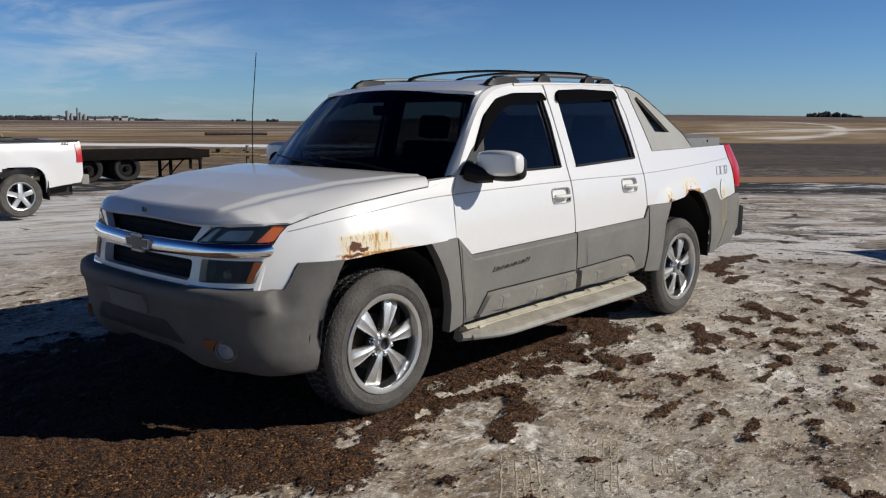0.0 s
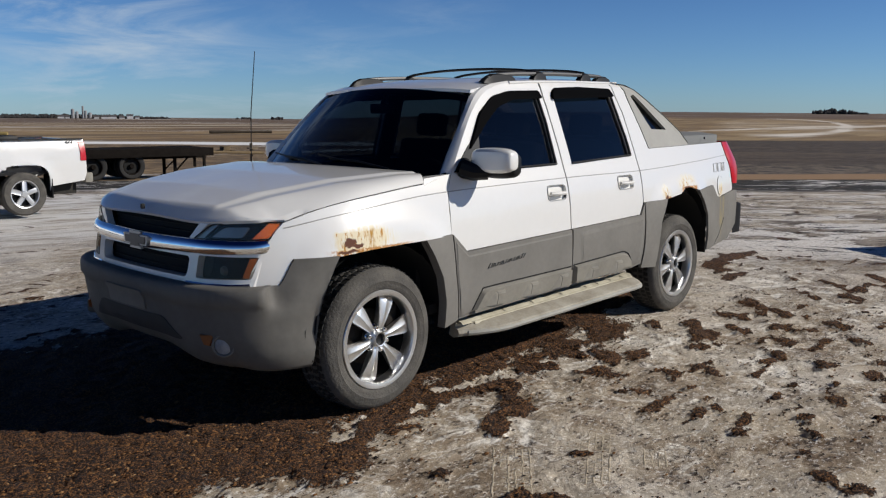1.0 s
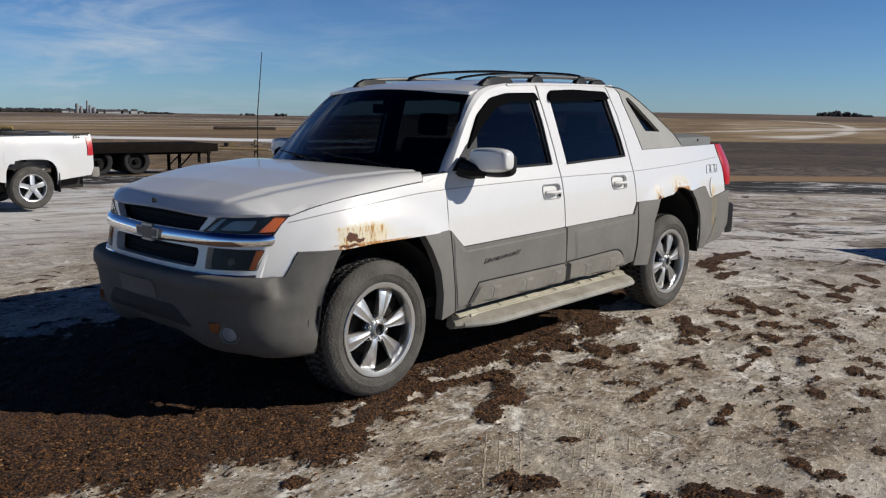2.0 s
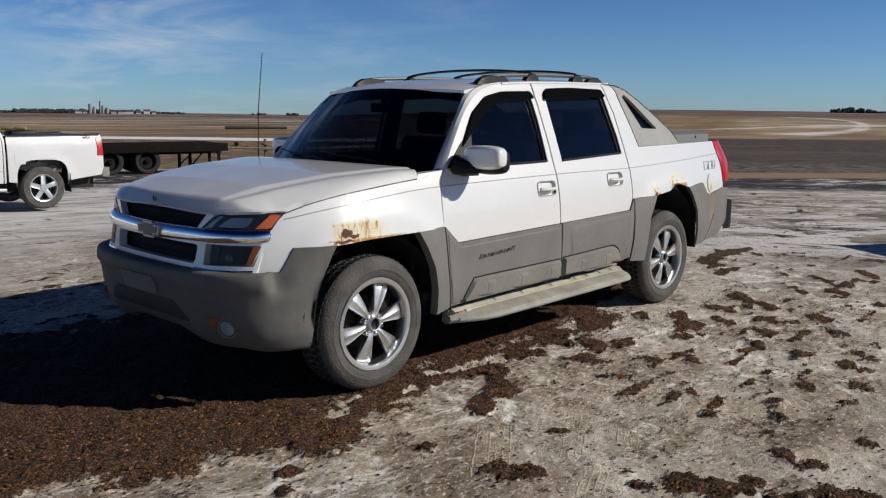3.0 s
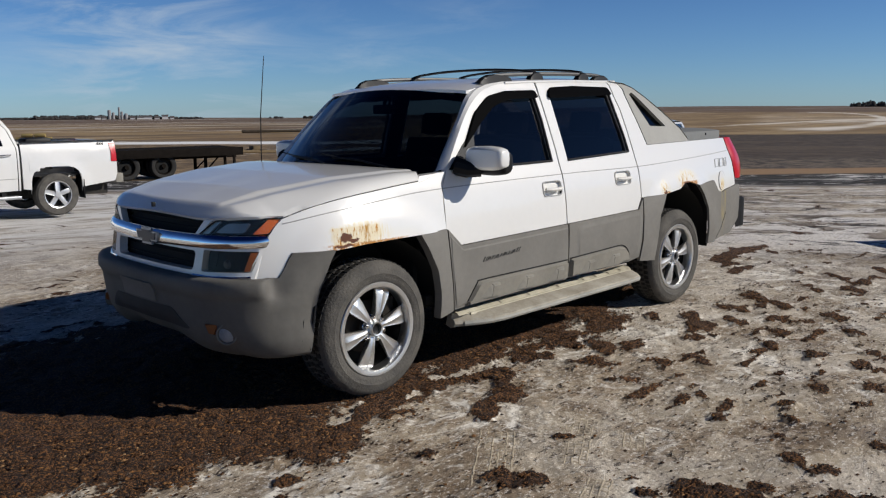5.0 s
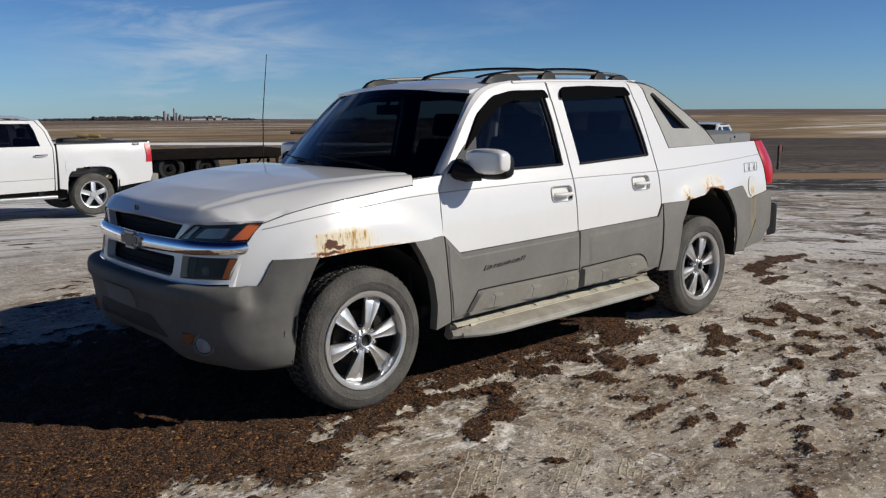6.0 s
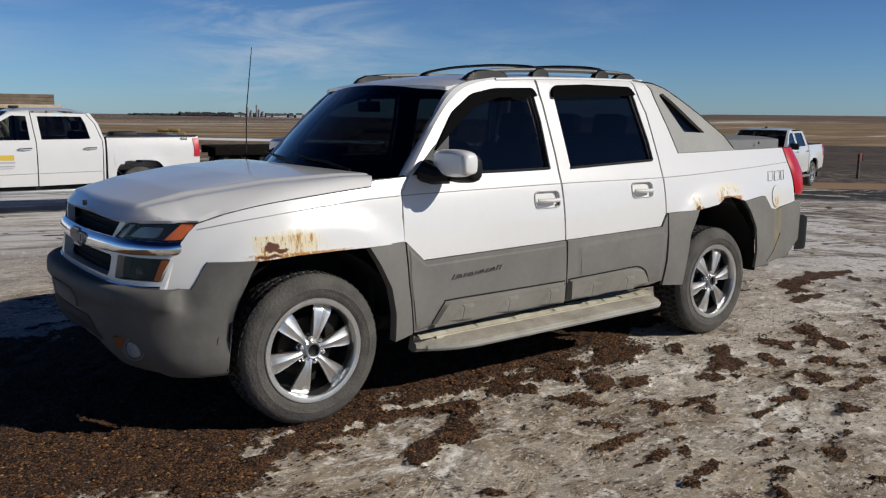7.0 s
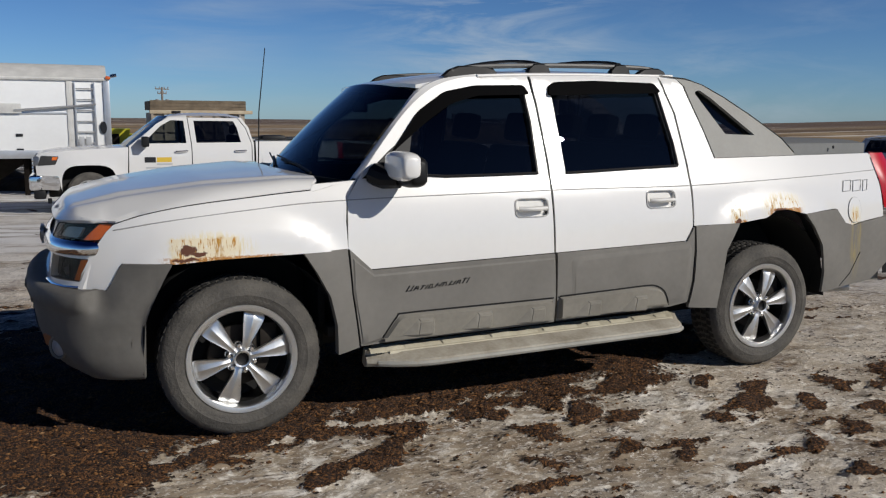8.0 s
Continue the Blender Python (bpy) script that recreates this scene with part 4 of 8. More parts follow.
        m1 = rounded([(0.705, 0.425), (0.792, 0.545), (0.835, 0.560), (1.724, 0.570), (1.736, 0.445)], [0.005, 0.03, 0.03, 0.008, 0.005])
        part("moulding", raised(m1, clad, on_side(s, 0.028, True), 0.016), M_CLADD, cl1, "dusty raised moulding")
        m2 = rounded([(1.768, 0.445), (1.762, 0.577), (2.36, 0.596), (2.455, 0.578), (2.50, 0.530), (2.525, 0.470)], [0.005, 0.008, 0.06, 0.05, 0.03, 0.005])
        part("moulding", raised(m2, clad, on_side(s, 0.028, True), 0.016), M_CLADD, cl2, "dusty raised moulding")
        for d, g in ((cl1, [(0.715, 0.440), (0.790, 0.548), (0.835, 0.565), (1.20, 0.570), (1.724, 0.576)]), (cl2, [(1.765, 0.582), (2.10, 0.593), (2.36, 0.602), (2.43, 0.592), (2.485, 0.560), (2.515, 0.510), (2.530, 0.470)])):
            part("moulding_groove", tube([on_side(s, 0.0075, True)(*p) for p in smooth_line(g, 4)], 0.0042, 5), M_DARK, d)
        for d, xs in ((cl1, (0.93, 1.27, 1.60)), (cl2, (1.97, 2.29))):
            for bx in xs:
                z0 = 0.440 + 0.012 * (bx - 0.9)
                base = [(bx - 0.130, z0), (bx + 0.070, z0), (bx + 0.066, z0 + 0.092), (bx - 0.030, z0 + 0.092)]
                top = [(bx - 0.030, z0 + 0.002), (bx + 0.056, z0 + 0.002), (bx + 0.050, z0 + 0.078), (bx - 0.022, z0 + 0.078)]
                b0, b1 = on_side(s, 0.026, True), on_side(s, 0.046, True)
                bm = loft([[b0(*p) for p in base], [b1(*p) for p in top]], closed=True)
                bm.faces.new([v for v in bm.verts][4:8])
                bmesh.ops.recalc_face_normals(bm, faces=bm.faces)
                bmesh.ops.bevel(bm, geom=bm.edges[:], offset=0.005, segments=2, affect="EDGES")
                part("raised_block", bm, M_CLADD, d, "dusty raised block")
        # bed side with the rear arch, its rusted edge eaten away
        arch = [(2.905, 0.53), (2.935, 0.78), (3.035, 0.945), (3.12, 0.955), (3.24, 0.968), (3.275, 0.985), (3.32, 1.010), (3.42, 1.014), (3.54, 0.985), (3.64, 0.90), (3.72, 0.77), (3.755, 0.59), (3.755, 0.46)]
        top = [(2.590, 1.826), (2.70, 1.829), (2.755, 1.770), (2.850, 1.51), (2.905, 1.335), (3.57, 1.345), (4.265, 1.352)]
        tail_e = [(4.290, 1.25), (4.325, 1.12), (4.345, 0.93)]
        bed = top + tail_e + [(4.09, 0.90), (4.03, 0.885), (3.945, 0.905), (3.865, 1.000), (3.57, 0.980), (3.54, 0.985), (3.42, 1.014), (3.32, 1.010), (3.275, 0.985), (3.24, 0.968), (3.035, 0.945), (2.702, 0.938), (2.702, 1.15), (2.698, 1.30), (2.667, 1.61)]
        quarter = part("bed_side", sheet(bed, side, (), 0.04, 0.03, inw), M_RUST if s < 0 else M_WHITE, T, "white bed side, rusted round the wheel arch")
        bc1 = [(2.706, 0.936), (3.030, 0.943), (2.932, 0.78), (2.903, 0.53), (2.895, 0.42), (2.68, 0.44), (2.705, 0.61), (2.712, 0.79)]
        part("bed_cladding", sheet(bc1, clad, (), 0.05, 0.025, inw), M_CLAD, T, "grey cladding before rear wheel")
        bc2 = [(3.575, 0.978), (3.862, 0.998), (3.945, 0.902), (4.03, 0.882), (4.09, 0.896), (4.345, 0.928), (4.40, 0.925), (4.40, 0.62), (4.24, 0.50), (3.76, 0.455), (3.758, 0.59), (3.722, 0.77), (3.642, 0.90)]
        part("bed_cladding", sheet(bc2, clad, (), 0.05, 0.02, inw), M_CLADS if s < 0 else M_CLAD, T, "rust-stained grey cladding behind rear wheel" if s < 0 else "grey cladding behind rear wheel")
        part("cladding_seam", tube([clad(x, z) for x, z in ((3.93, 0.485), (4.02, 0.56), (4.10, 0.70))], 0.004, 5), M_BLACK, quarter)
        fc = [(4.045 + 0.062 * math.cos(a), 0.985 + 0.083 * math.sin(a)) for a in [2 * math.pi * i / 24 for i in range(24)]]
        fuel = part("fuel_door", sheet(fc, on_side(s, 0.006), (), 0.1, 0.006, inw), M_RUST, quarter, "round fuel door with rust") if s < 0 else None
        if s < 0:
            part("fuel_door_edge", tube([on_side(s, 0.004)(*p) for p in fc] + [on_side(s, 0.004)(*fc[0])], 0.0022, 5), M_LINE, fuel)
        # weathered grey sail panel behind the cab, with a slanted window
        sail = [(2.705, 1.826), (2.765, 1.770), (2.858, 1.51), (2.912, 1.338), (3.560, 1.348), (3.47, 1.455), (3.24, 1.605), (3.05, 1.715), (2.90, 1.785), (2.80, 1.815)]
        hole = rounded([(2.835, 1.735), (2.875, 1.752), (2.96, 1.700), (3.255, 1.475), (3.02, 1.482)], 0.015)
        sp = part("sail_panel", sheet(sail, on_side(s, 0.004), [hole], 0.05, 0.05, inw), M_SAIL, T, "weathered light grey sail panel")
        part("sail_glass", sheet(hole, on_side(s, -0.03), (), 0.1, 0.0), M_GLASS, sp, "dark slanted window")
        rim_in = [(2.60, 1.815), (2.78, 1.80), (2.90, 1.765), (3.05, 1.695), (3.24, 1.585), (3.47, 1.435), (3.555, 1.345)]
        bm = loft([[(x, s * (half_width(x, z) + 0.004), z + 0.02) for x, z in rim_in], [(x, s * (half_width(x, z) - 0.10), z + 0.012) for x, z in rim_in], [(x, s * (half_width(x, z) - 0.11), z - 0.10) for x, z in rim_in]])
        part("sail_top", bm, M_SAIL, sp)
        # tail lamp wrapped round the corner
        rows = []
        for z in [0.985 + 0.369 * i / 10 for i in range(11)]:
            u = (z - 0.985) / 0.369
            xo = 4.348 - 0.080 * u ** 1.3
            y0 = half_width(xo, z) + 0.006
            bow = math.sin(math.pi * u ** 0.9)
            xr = 4.490 - 0.060 * u * u + 0.030 * bow
            y0 += 0.006 * bow
            rows.append([(xo, s * (y0 - 0.006 * bow), z), (xo + 0.030, s * (y0 + 0.004 * bow), z), (xo + 0.075, s * (y0 + 0.002), z), (xr - 0.02, s * (y0 - 0.018), z), (xr, s * (y0 - 0.035), z), (xr + 0.012, s * (y0 - 0.09), z), (xr + 0.012, s * (y0 - 0.16), z)])
        tl = part("tail_light", loft(rows), M_RED, T, "red wrap-round tail light")
        part("reverse_lens", boxed((4.40, s * 0.70 - 0.03, 1.06), (4.449, s * 0.70 + 0.03, 1.16), 0.008), M_REFLECT, tl, "clear reversing lens")
        # pillar beside the windscreen
        W = [(0.590, 0.815, 1.246), (0.72, 0.782, 1.395), (0.87, 0.742, 1.565), (1.00, 0.700, 1.712), (1.12, 0.690, 1.772), (1.36, 0.690, 1.808)]
        D = [(0.612, 1.262), (0.755, 1.43), (0.91, 1.600), (1.05, 1.710), (1.19, 1.772), (1.37, 1.800)]
        W, D = smooth_line(W, 5), smooth_line(D, 5)
        rows = [[(x, s * y, z) for x, y, z in W], [(0.5 * (a[0] + d[0]) - 0.006, s * (0.5 * (a[1] + half_width(*d)) + 0.006), 0.5 * (a[2] + d[1]) + 0.008) for a, d in zip(W, D)], [(d[0], s * half_width(*d), d[1]) for d in D], [(d[0] + 0.01, s * (half_width(*d) - 0.03), d[1] - 0.01) for d in D]]
        part("windscreen_pillar", loft(rows), M_WHITE, T, "white windscreen pillar")
        # gaps between the panels, dark behind
        for g in ([(0.535, 0.90), (0.545, 1.165), (0.58, 1.25)], [(0.592, 0.42), (0.548, 0.69), (0.533, 0.92)], [(1.682, 1.81), (1.708, 1.66), (1.729, 1.34), (1.731, 1.17), (1.736, 0.83), (1.748, 0.44)], [(2.583, 1.826), (2.660, 1.61), (2.691, 1.30), (2.695, 1.15), (2.697, 0.93), (2.700, 0.79), (2.690, 0.61), (2.672, 0.47)]):
            pts = smooth_line(g, 5)
            part("door_gap", loft([[(x - 0.02, s * (half_width(x, z) - 0.012), z) for x, z in pts], [(x + 0.02, s * (half_width(x, z) - 0.012), z) for x, z in pts]]), M_DARK, T)
        # gap between hood and fender
        part("hood_gap", tube([on_side(s, -0.003)(x, z + 0.003) for x, z in smooth_line(crease[:6], 4)], 0.0022, 5), M_DARK, T)
        # fine grey line along the waist, painting the shade in the body crease
        line = smooth_line([(-0.56, 1.045), (-0.32, 1.086), (0.07, 1.128), (0.54, 1.158), (1.76, 1.176), (2.70, 1.178), (3.5, 1.205), (4.29, 1.240)], 7)
        part("waist_crease_line", tube([on_side(s, -0.0005)(x, z) for x, z in line], 0.0032, 5), M_LINE, T, "thin grey line for the body crease's shade")
        # mirror
        mb = part("side_mirror", tube([(0.70, s * 0.905, 1.285), (0.735, s * 0.97, 1.262), (0.79, s * 1.03, 1.262)], [0.060, 0.052, 0.045], 10), M_BLACK, T, "black mirror with white cap")
        sail_tri = [(0.635, 1.262), (0.875, 1.262), (0.935, 1.500), (0.80, 1.405)]
        part("mirror_base", sheet(sail_tri, on_side(s, 0.006), (), 0.08, 0.012, inw), M_BLACK, mb, "black mirror base")
        def shell(scale, cx, z0, z1):
            rows = []
            for i in range(13):
                t = i / 12
                a = math.pi * (t - 0.5)
                k = math.cos(a) ** 0.28 if 0 < i < 12 else 0.55
                yy = s * ((1.082 if s < 0 else 0.955) + 0.142 * math.sin(a) * scale)
                row = []
                for j in range(14):
                    b = 2 * math.pi * j / 14
                    cu, su = math.cos(b), math.sin(b)
                    zz = (z0 + z1) / 2 + (z1 - z0) / 2 * k * (abs(su) ** 0.45) * (1 if su > 0 else -1)
                    row.append((cx + 0.062 * scale * k * (abs(cu) ** 0.8) * (1 if cu > 0 else -0.9), yy, zz))
                rows.append(row)
            bm = loft(rows, closed=True, caps=True)
            bmesh.ops.recalc_face_normals(bm, faces=bm.faces)
            return bm
        part("mirror_cap", shell(1.04, 0.784, 1.258, 1.408), M_WHITE, mb, "white mirror cap")
        part("mirror_housing", shell(1.00, 0.822, 1.226, 1.390), M_BLACK, mb, "black mirror housing")
        # side step
        rows = []
        for x, w in ((0.64, 0.0), (0.70, 0.03), (0.78, 0.075), (0.88, 0.115), (1.0, 0.13), (2.45, 0.13), (2.55, 0.122), (2.60, 0.09), (2.63, 0.04)):
            z = 0.335 + 0.030 * (x - 0.7) / 1.9
            y1 = 0.935 + w
            rows.append([(x, s * 0.86, z - 0.05), (x, s * 0.88, z + 0.035), (x, s * 0.92, z + 0.028), (x, s * (y1 - 0.03), z), (x, s * y1, z - 0.012), (x, s * (y1 + 0.008), z - 0.035), (x, s * (y1 - 0.008), z - 0.056), (x, s * 0.90, z - 0.065)])
        bm = loft(rows, closed=True, caps=True)
        bmesh.ops.recalc_face_normals(bm, faces=bm.faces)
        step = part("running_board", bm, M_BOARD, T, "dusty beige running board")
        deck_z = lambda x: 0.335 + 0.030 * (x - 0.7) / 1.9
        part("step_inner_strip", loft([[(x, s * 0.878, deck_z(x) + 0.042) for x in (0.68, 1.2, 1.7, 2.2, 2.60)], [(x, s * 0.921, deck_z(x) + 0.034) for x in (0.68, 1.2, 1.7, 2.2, 2.60)], [(x, s * 0.965, deck_z(x) + 0.022) for x in (0.76, 1.2, 1.7, 2.2, 2.58)], [(x, s * 0.968, deck_z(x) + 0.008) for x in (0.76, 1.2, 1.7, 2.2, 2.58)]]), M_STEP, step, "pale dried mud along the step")
        if s < 0:
            rnd = random.Random(8)
            for k in range(26):
                x0 = 0.76 + 0.071 * k + rnd.uniform(-0.03, 0.03)
                w, h = rnd.uniform(0.03, 0.09), rnd.uniform(0.001, 0.005)
                z0 = deck_z(x0) + 0.036
                # dark ones paint the shadow gap where step and cladding meet
                dark = rnd.random() < 0.2
                w *= 0.6 if dark else 1.0
                y0 = 0.898 if dark else 0.935
                bm = loft([[(x0 + u * w, s * (y0 - 0.012), z0 + 0.002 + h * q * (0.5 if dark else 1)) for u, q in ((-1, 0), (-0.5, 0.8), (0, 1), (0.45, 0.7), (1, 0.1))], [(x0 + u * w, s * (y0 + 0.010), z0 - 0.004 + h * q * 0.6) for u, q in ((-1, 0), (-0.5, 0.7), (0, 1), (0.45, 0.8), (1, 0.1))], [(x0 + u * w, s * (y0 + 0.026), z0 - (0.004 if dark else 0.018)) for u in (-1, -0.5, 0, 0.45, 1)]])
                part("mud_and_shade_clump", bm, M_STEPSHADE if dark else M_STEP, step, "dark brown patch standing for shadow above the step" if dark else "pale dried mud on the step")
        edge_y = lambda x: 0.935 + lerp((0.64, 0.70, 0.78, 0.88, 1.0, 2.45, 2.55, 2.60), (0.0, 0.03, 0.075, 0.115, 0.13, 0.13, 0.122, 0.09), x)
        part("step_edge", tube([(x, s * (edge_y(x) - 0.002), 0.335 + 0.030 * (x - 0.7) / 1.9 - 0.036) for x in (0.70, 0.76, 0.84, 0.95, 1.4, 1.9, 2.45, 2.55, 2.60)], 0.017, 8), M_LIP, step, "grey rounded step edge")
        for bx in (1.05, 1.55, 2.05, 2.45):
            part("step_bracket", boxed((bx - 0.03, s * 0.70, 0.30), (bx + 0.03, s * 0.90, 0.34), 0.005), M_UNDER, step)
        for k in range(3):
            y1 = 0.972 + 0.020 * k
            part("step_ridge", tube([(0.95, s * y1, 0.3395), (2.45, s * y1, 0.364)], 0.003, 5), M_STEP, step)
        drip = smooth_line([(1.36, 1.798), (1.672, 1.812), (2.10, 1.822), (2.575, 1.827), (2.70, 1.829)], 5)
        part("roof_drip", tube([(x, s * (half_width(x, z) - 0.003), z + 0.001) for x, z in drip], 0.011, 8), M_WHITE, T, "white roof edge")
        # roof rail with feet
        rail = smooth_line([(1.24, s * 0.640, 1.826), (1.36, s * 0.636, 1.850), (1.60, s * 0.632, 1.866), (2.00, s * 0.630, 1.878), (2.40, s * 0.630, 1.880), (2.58, s * 0.630, 1.872), (2.67, s * 0.630, 1.846)], 4)
        rr = part("roof_rail", tube(rail, 0.016, 8, flat=0.9), M_RAIL, T, "grey roof rail")
        for fx, w, z1 in ((1.36, 0.17, 1.862), (1.79, 0.075, 1.886), (2.35, 0.070, 1.896), (2.58, 0.11, 1.880)):
            zr = roof_at(fx, 0.632)[2] - 0.012
            rows = []
            for u, k in ((-1.0, 0.08), (-0.8, 0.55), (-0.45, 0.92), (0.0, 1.0), (0.5, 0.97), (0.85, 0.7), (1.0, 0.25)):
                x = fx + u * w
                t = zr + (z1 - zr) * k
                rows.append([(x, s * 0.604, zr), (x, s * 0.612, t - 0.006), (x, s * 0.622, t), (x, s * 0.642, t), (x, s * 0.654, t - 0.008), (x, s * 0.662, zr - 0.006)])
            bm = loft(rows, closed=True, caps=True)
            bmesh.ops.recalc_face_normals(bm, faces=bm.faces)
            part("rail_foot", bm, M_BLACK, rr, "black rail foot")
        # wheels and their wells, the wells near-black to carry the shade inside
        for wx in (0.0, WB):
            wheel("wheel", pose(wx, s * 0.8225, AXLE_Z, 0, 0, 0 if s < 0 else 180), T)
            arc = [(wx + 0.52 * math.cos(a), 0.42 + (0.56 if wx else 0.50) * math.sin(a)) for a in [math.pi * i / 14 for i in range(15)]]
            arc = [(wx + 0.52, 0.44)] + arc + [(wx - 0.52, 0.44)]
            part("wheel_well", loft([[(x, s * 0.945, z) for x, z in arc], [(x, s * 0.52, z) for x, z in arc]]), M_DARK, T, "black wheel well, darkened for the shade inside")
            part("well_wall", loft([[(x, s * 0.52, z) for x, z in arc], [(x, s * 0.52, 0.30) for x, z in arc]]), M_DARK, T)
        f_arch = [(-0.462, 0.36), (-0.452, 0.60), (-0.425, 0.68), (-0.345, 0.84), (-0.318, 0.885), (-0.11, 0.900), (0.12, 0.904), (0.30, 0.906), (0.365, 0.81), (0.435, 0.68), (0.47, 0.53), (0.480, 0.37)]
        # near-black sheets inside the arch edges stand for the shade there
        for wx, pts in ((0.0, f_arch), (WB, arch)):
            part("arch_lining", loft([[(x, s * (clad_width(x, z) - 0.022), z) for x, z in pts], [(wx + (x - wx) * 1.13, s * 0.84, 0.42 + (z - 0.42) * 1.06) for x, z in pts]]), M_DARK, T, "black arch lining, darkened for the shade behind the edge")

    # badge strokes and decal bars
    for s in (-1,):
        o = on_side(s, 0.0085, True)
        for i in range(9):
            x0, z0, h = 0.838 + 0.0400 * i, 0.678 + 0.0028 * i, 0.023 + 0.007 * (i in (0, 8))
            sl = 0.020
            part("badge_stroke", tube([o(x0, z0), o(x0 + sl, z0 + h)], 0.0028, 5), M_DECAL, T)
            part("badge_stroke", tube([o(x0 + 0.024, z0 + 0.002), o(x0 + 0.024 + sl * (0.2 if i % 2 else 1.0), z0 + h)], 0.0023, 5), M_DECAL, T)
            zz = z0 + h * (0.12, 0.5, 0.88)[i % 3]
            part("badge_stroke", tube([o(x0 + sl * 0.4, zz), o(x0 + 0.030, zz)], 0.0022, 5), M_DECAL, T)
        o = on_side(s, 0.003)
        for x0, w in ((3.950, 0.080), (4.046, 0.082), (4.146, 0.048)):
            q = [(x0 - 0.012, 1.108), (x0 + w - 0.018, 1.112), (x0 + w, 1.180), (x0 + 0.004, 1.176)]
            ring = q + q[:1]
            part("decal_outline", tube([o(*p) for a, b in zip(ring, ring[1:]) for p in (a, ((a[0] + b[0]) / 2, (a[1] + b[1]) / 2))] + [o(*q[0])], 0.0030, 5), M_GREYTXT, T)

    # ---- roof, windscreen, back
    ro = [(1.005 - 0.085 * (1 - (y / 0.7) ** 2), y) for y in [-0.70 + 0.1 * i for i in range(15)]] + [(1.20, 0.706), (1.70, 0.706), (2.30, 0.706), (2.72, 0.700), (2.76, 0.5), (2.77, 0), (2.76, -0.5), (2.72, -0.700), (2.30, -0.706), (1.70, -0.706), (1.20, -0.706)]
    part("roof", sheet(ro, roof_at, (), 0.05, 0.02, (0, 0, -1)), M_WHITE, T, "white roof")
    n = 14
    def screen(u, v, out=0.0):
        y = u * (0.832 + (0.702 - 0.832) * v)
        x = 0.585 + (1.008 - 0.585) * v - (0.20 - 0.105 * v) * (1 - u * u) - 0.02 * math.sin(math.pi * v) - out
        z = 1.243 + (1.712 - 1.243) * v + (0.02 + 0.035 * v) * (1 - u * u) + out * 0.6
        return (x, y, z)
    ws = part("windscreen", loft([[screen(-1 + 2 * i / n, j / 8) for i in range(n + 1)] for j in range(9)]), M_WSHIELD, T, "dark raked windscreen")
    part("sun_band", loft([[screen(-1 + 2 * i / n, 0.92 + 0.08 * j / 2, -0.004) for i in range(n + 1)] for j in range(3)]), M_BLACK, ws, "dark band at the top")
    part("inspection_sticker", boxed((0.0, -0.04, -0.004), (0.004, 0.03, 0.022), 0.001, m=Matrix.Translation(Vector(screen(-0.16, 0.93, -0.010))) @ Matrix.Rotation(radians(42), 4, "Y")), M_SILVERW, ws, "white paper tag")
    cowl_rows = [[(0.335 + 0.135 * u * u, u * 0.78, hood_at(0.335 + 0.135 * u * u, u * 0.78)[2] - 0.012) for u in [-1 + i / 8 for i in range(17)]], [screen(u * 0.95, 0.02, -0.012) for u in [-1 + i / 8 for i in range(17)]]]
    part("cowl_grille", loft(cowl_rows), M_BLACK, T, "black cowl below the windscreen")
    for y0, y1 in ((-0.42, -0.05), (0.22, 0.62)):
        a, b = Vector(screen(y0 - 0.22, 0.02, 0.012)), Vector(screen(y1, 0.10, 0.014))
        wp = part("wiper", tube([a, (a + b) / 2 + Vector((0, 0, 0.012)), b], 0.008, 6), M_BLACK, T, "black wiper")
        part("wiper_blade", tube([a + Vector((0.03, 0.1, 0.0)), b + Vector((0.0, 0.12, 0.02))], 0.005, 5), M_BLACK, wp)
    part("interior_mirror", boxed((0.90, -0.13, 1.600), (0.925, 0.11, 1.665), 0.012), M_BLACK, T, "inside mirror")
    part("mirror_stem", tube([(0.905, -0.01, 1.66), (0.93, -0.01, 1.725)], 0.014, 6), M_BLACK, T)
    for x in (1.79, 2.35):
        dz = 0.012 if x > 2 else 0.0
        pts = smooth_line([(x, -0.632, 1.884 + dz), (x - 0.01, -0.50, 1.902 + dz), (x - 0.02, -0.2, 1.918 + dz), (x - 0.02, 0.2, 1.918 + dz), (x - 0.01, 0.50, 1.902 + dz), (x, 0.632, 1.884 + dz)], 4)
        part("roof_crossbar", tube(pts, 0.021, 8, flat=0.45), M_BLACK, T, "black roof crossbar")
    part("back_wall", loft([[(2.74, y, 1.84 - 0.06 * (y / 0.7) ** 4) for y in (-0.70, -0.35, 0, 0.35, 0.70)], [(2.82, y, 1.36) for y in (-0.86, -0.4, 0, 0.4, 0.86)]]), M_GLASS, T, "dark rear window")
    part("bed_bulkhead", boxed((2.80, -0.86, 0.55), (2.84, 0.86, 1.36)), M_CLAD, T)
    # bed cover, tailgate, rear bumper
    cov = [(x, y) for x, y in ((2.90, -0.60), (3.20, -0.66), (3.50, -0.80), (3.58, -0.80), (4.27, -0.765), (4.30, -0.6), (4.30, 0.6), (4.27, 0.765), (3.58, 0.80), (3.50, 0.80), (3.20, 0.66), (2.90, 0.60))]
    part("bed_cover", sheet(cov, lambda x, y: (x, y * 1.03, 1.452 - 0.012 * (x - 3.4) - 0.03 * (abs(y) / 0.8) ** 6), (), 0.08, 0.095, (0, 0, -1)), M_COVER, T, "grey plastic bed cover")
    part("cover_lock", boxed((3.93, -0.838, 1.385), (3.94, -0.828, 1.405), 0.002), M_BLACK, T)
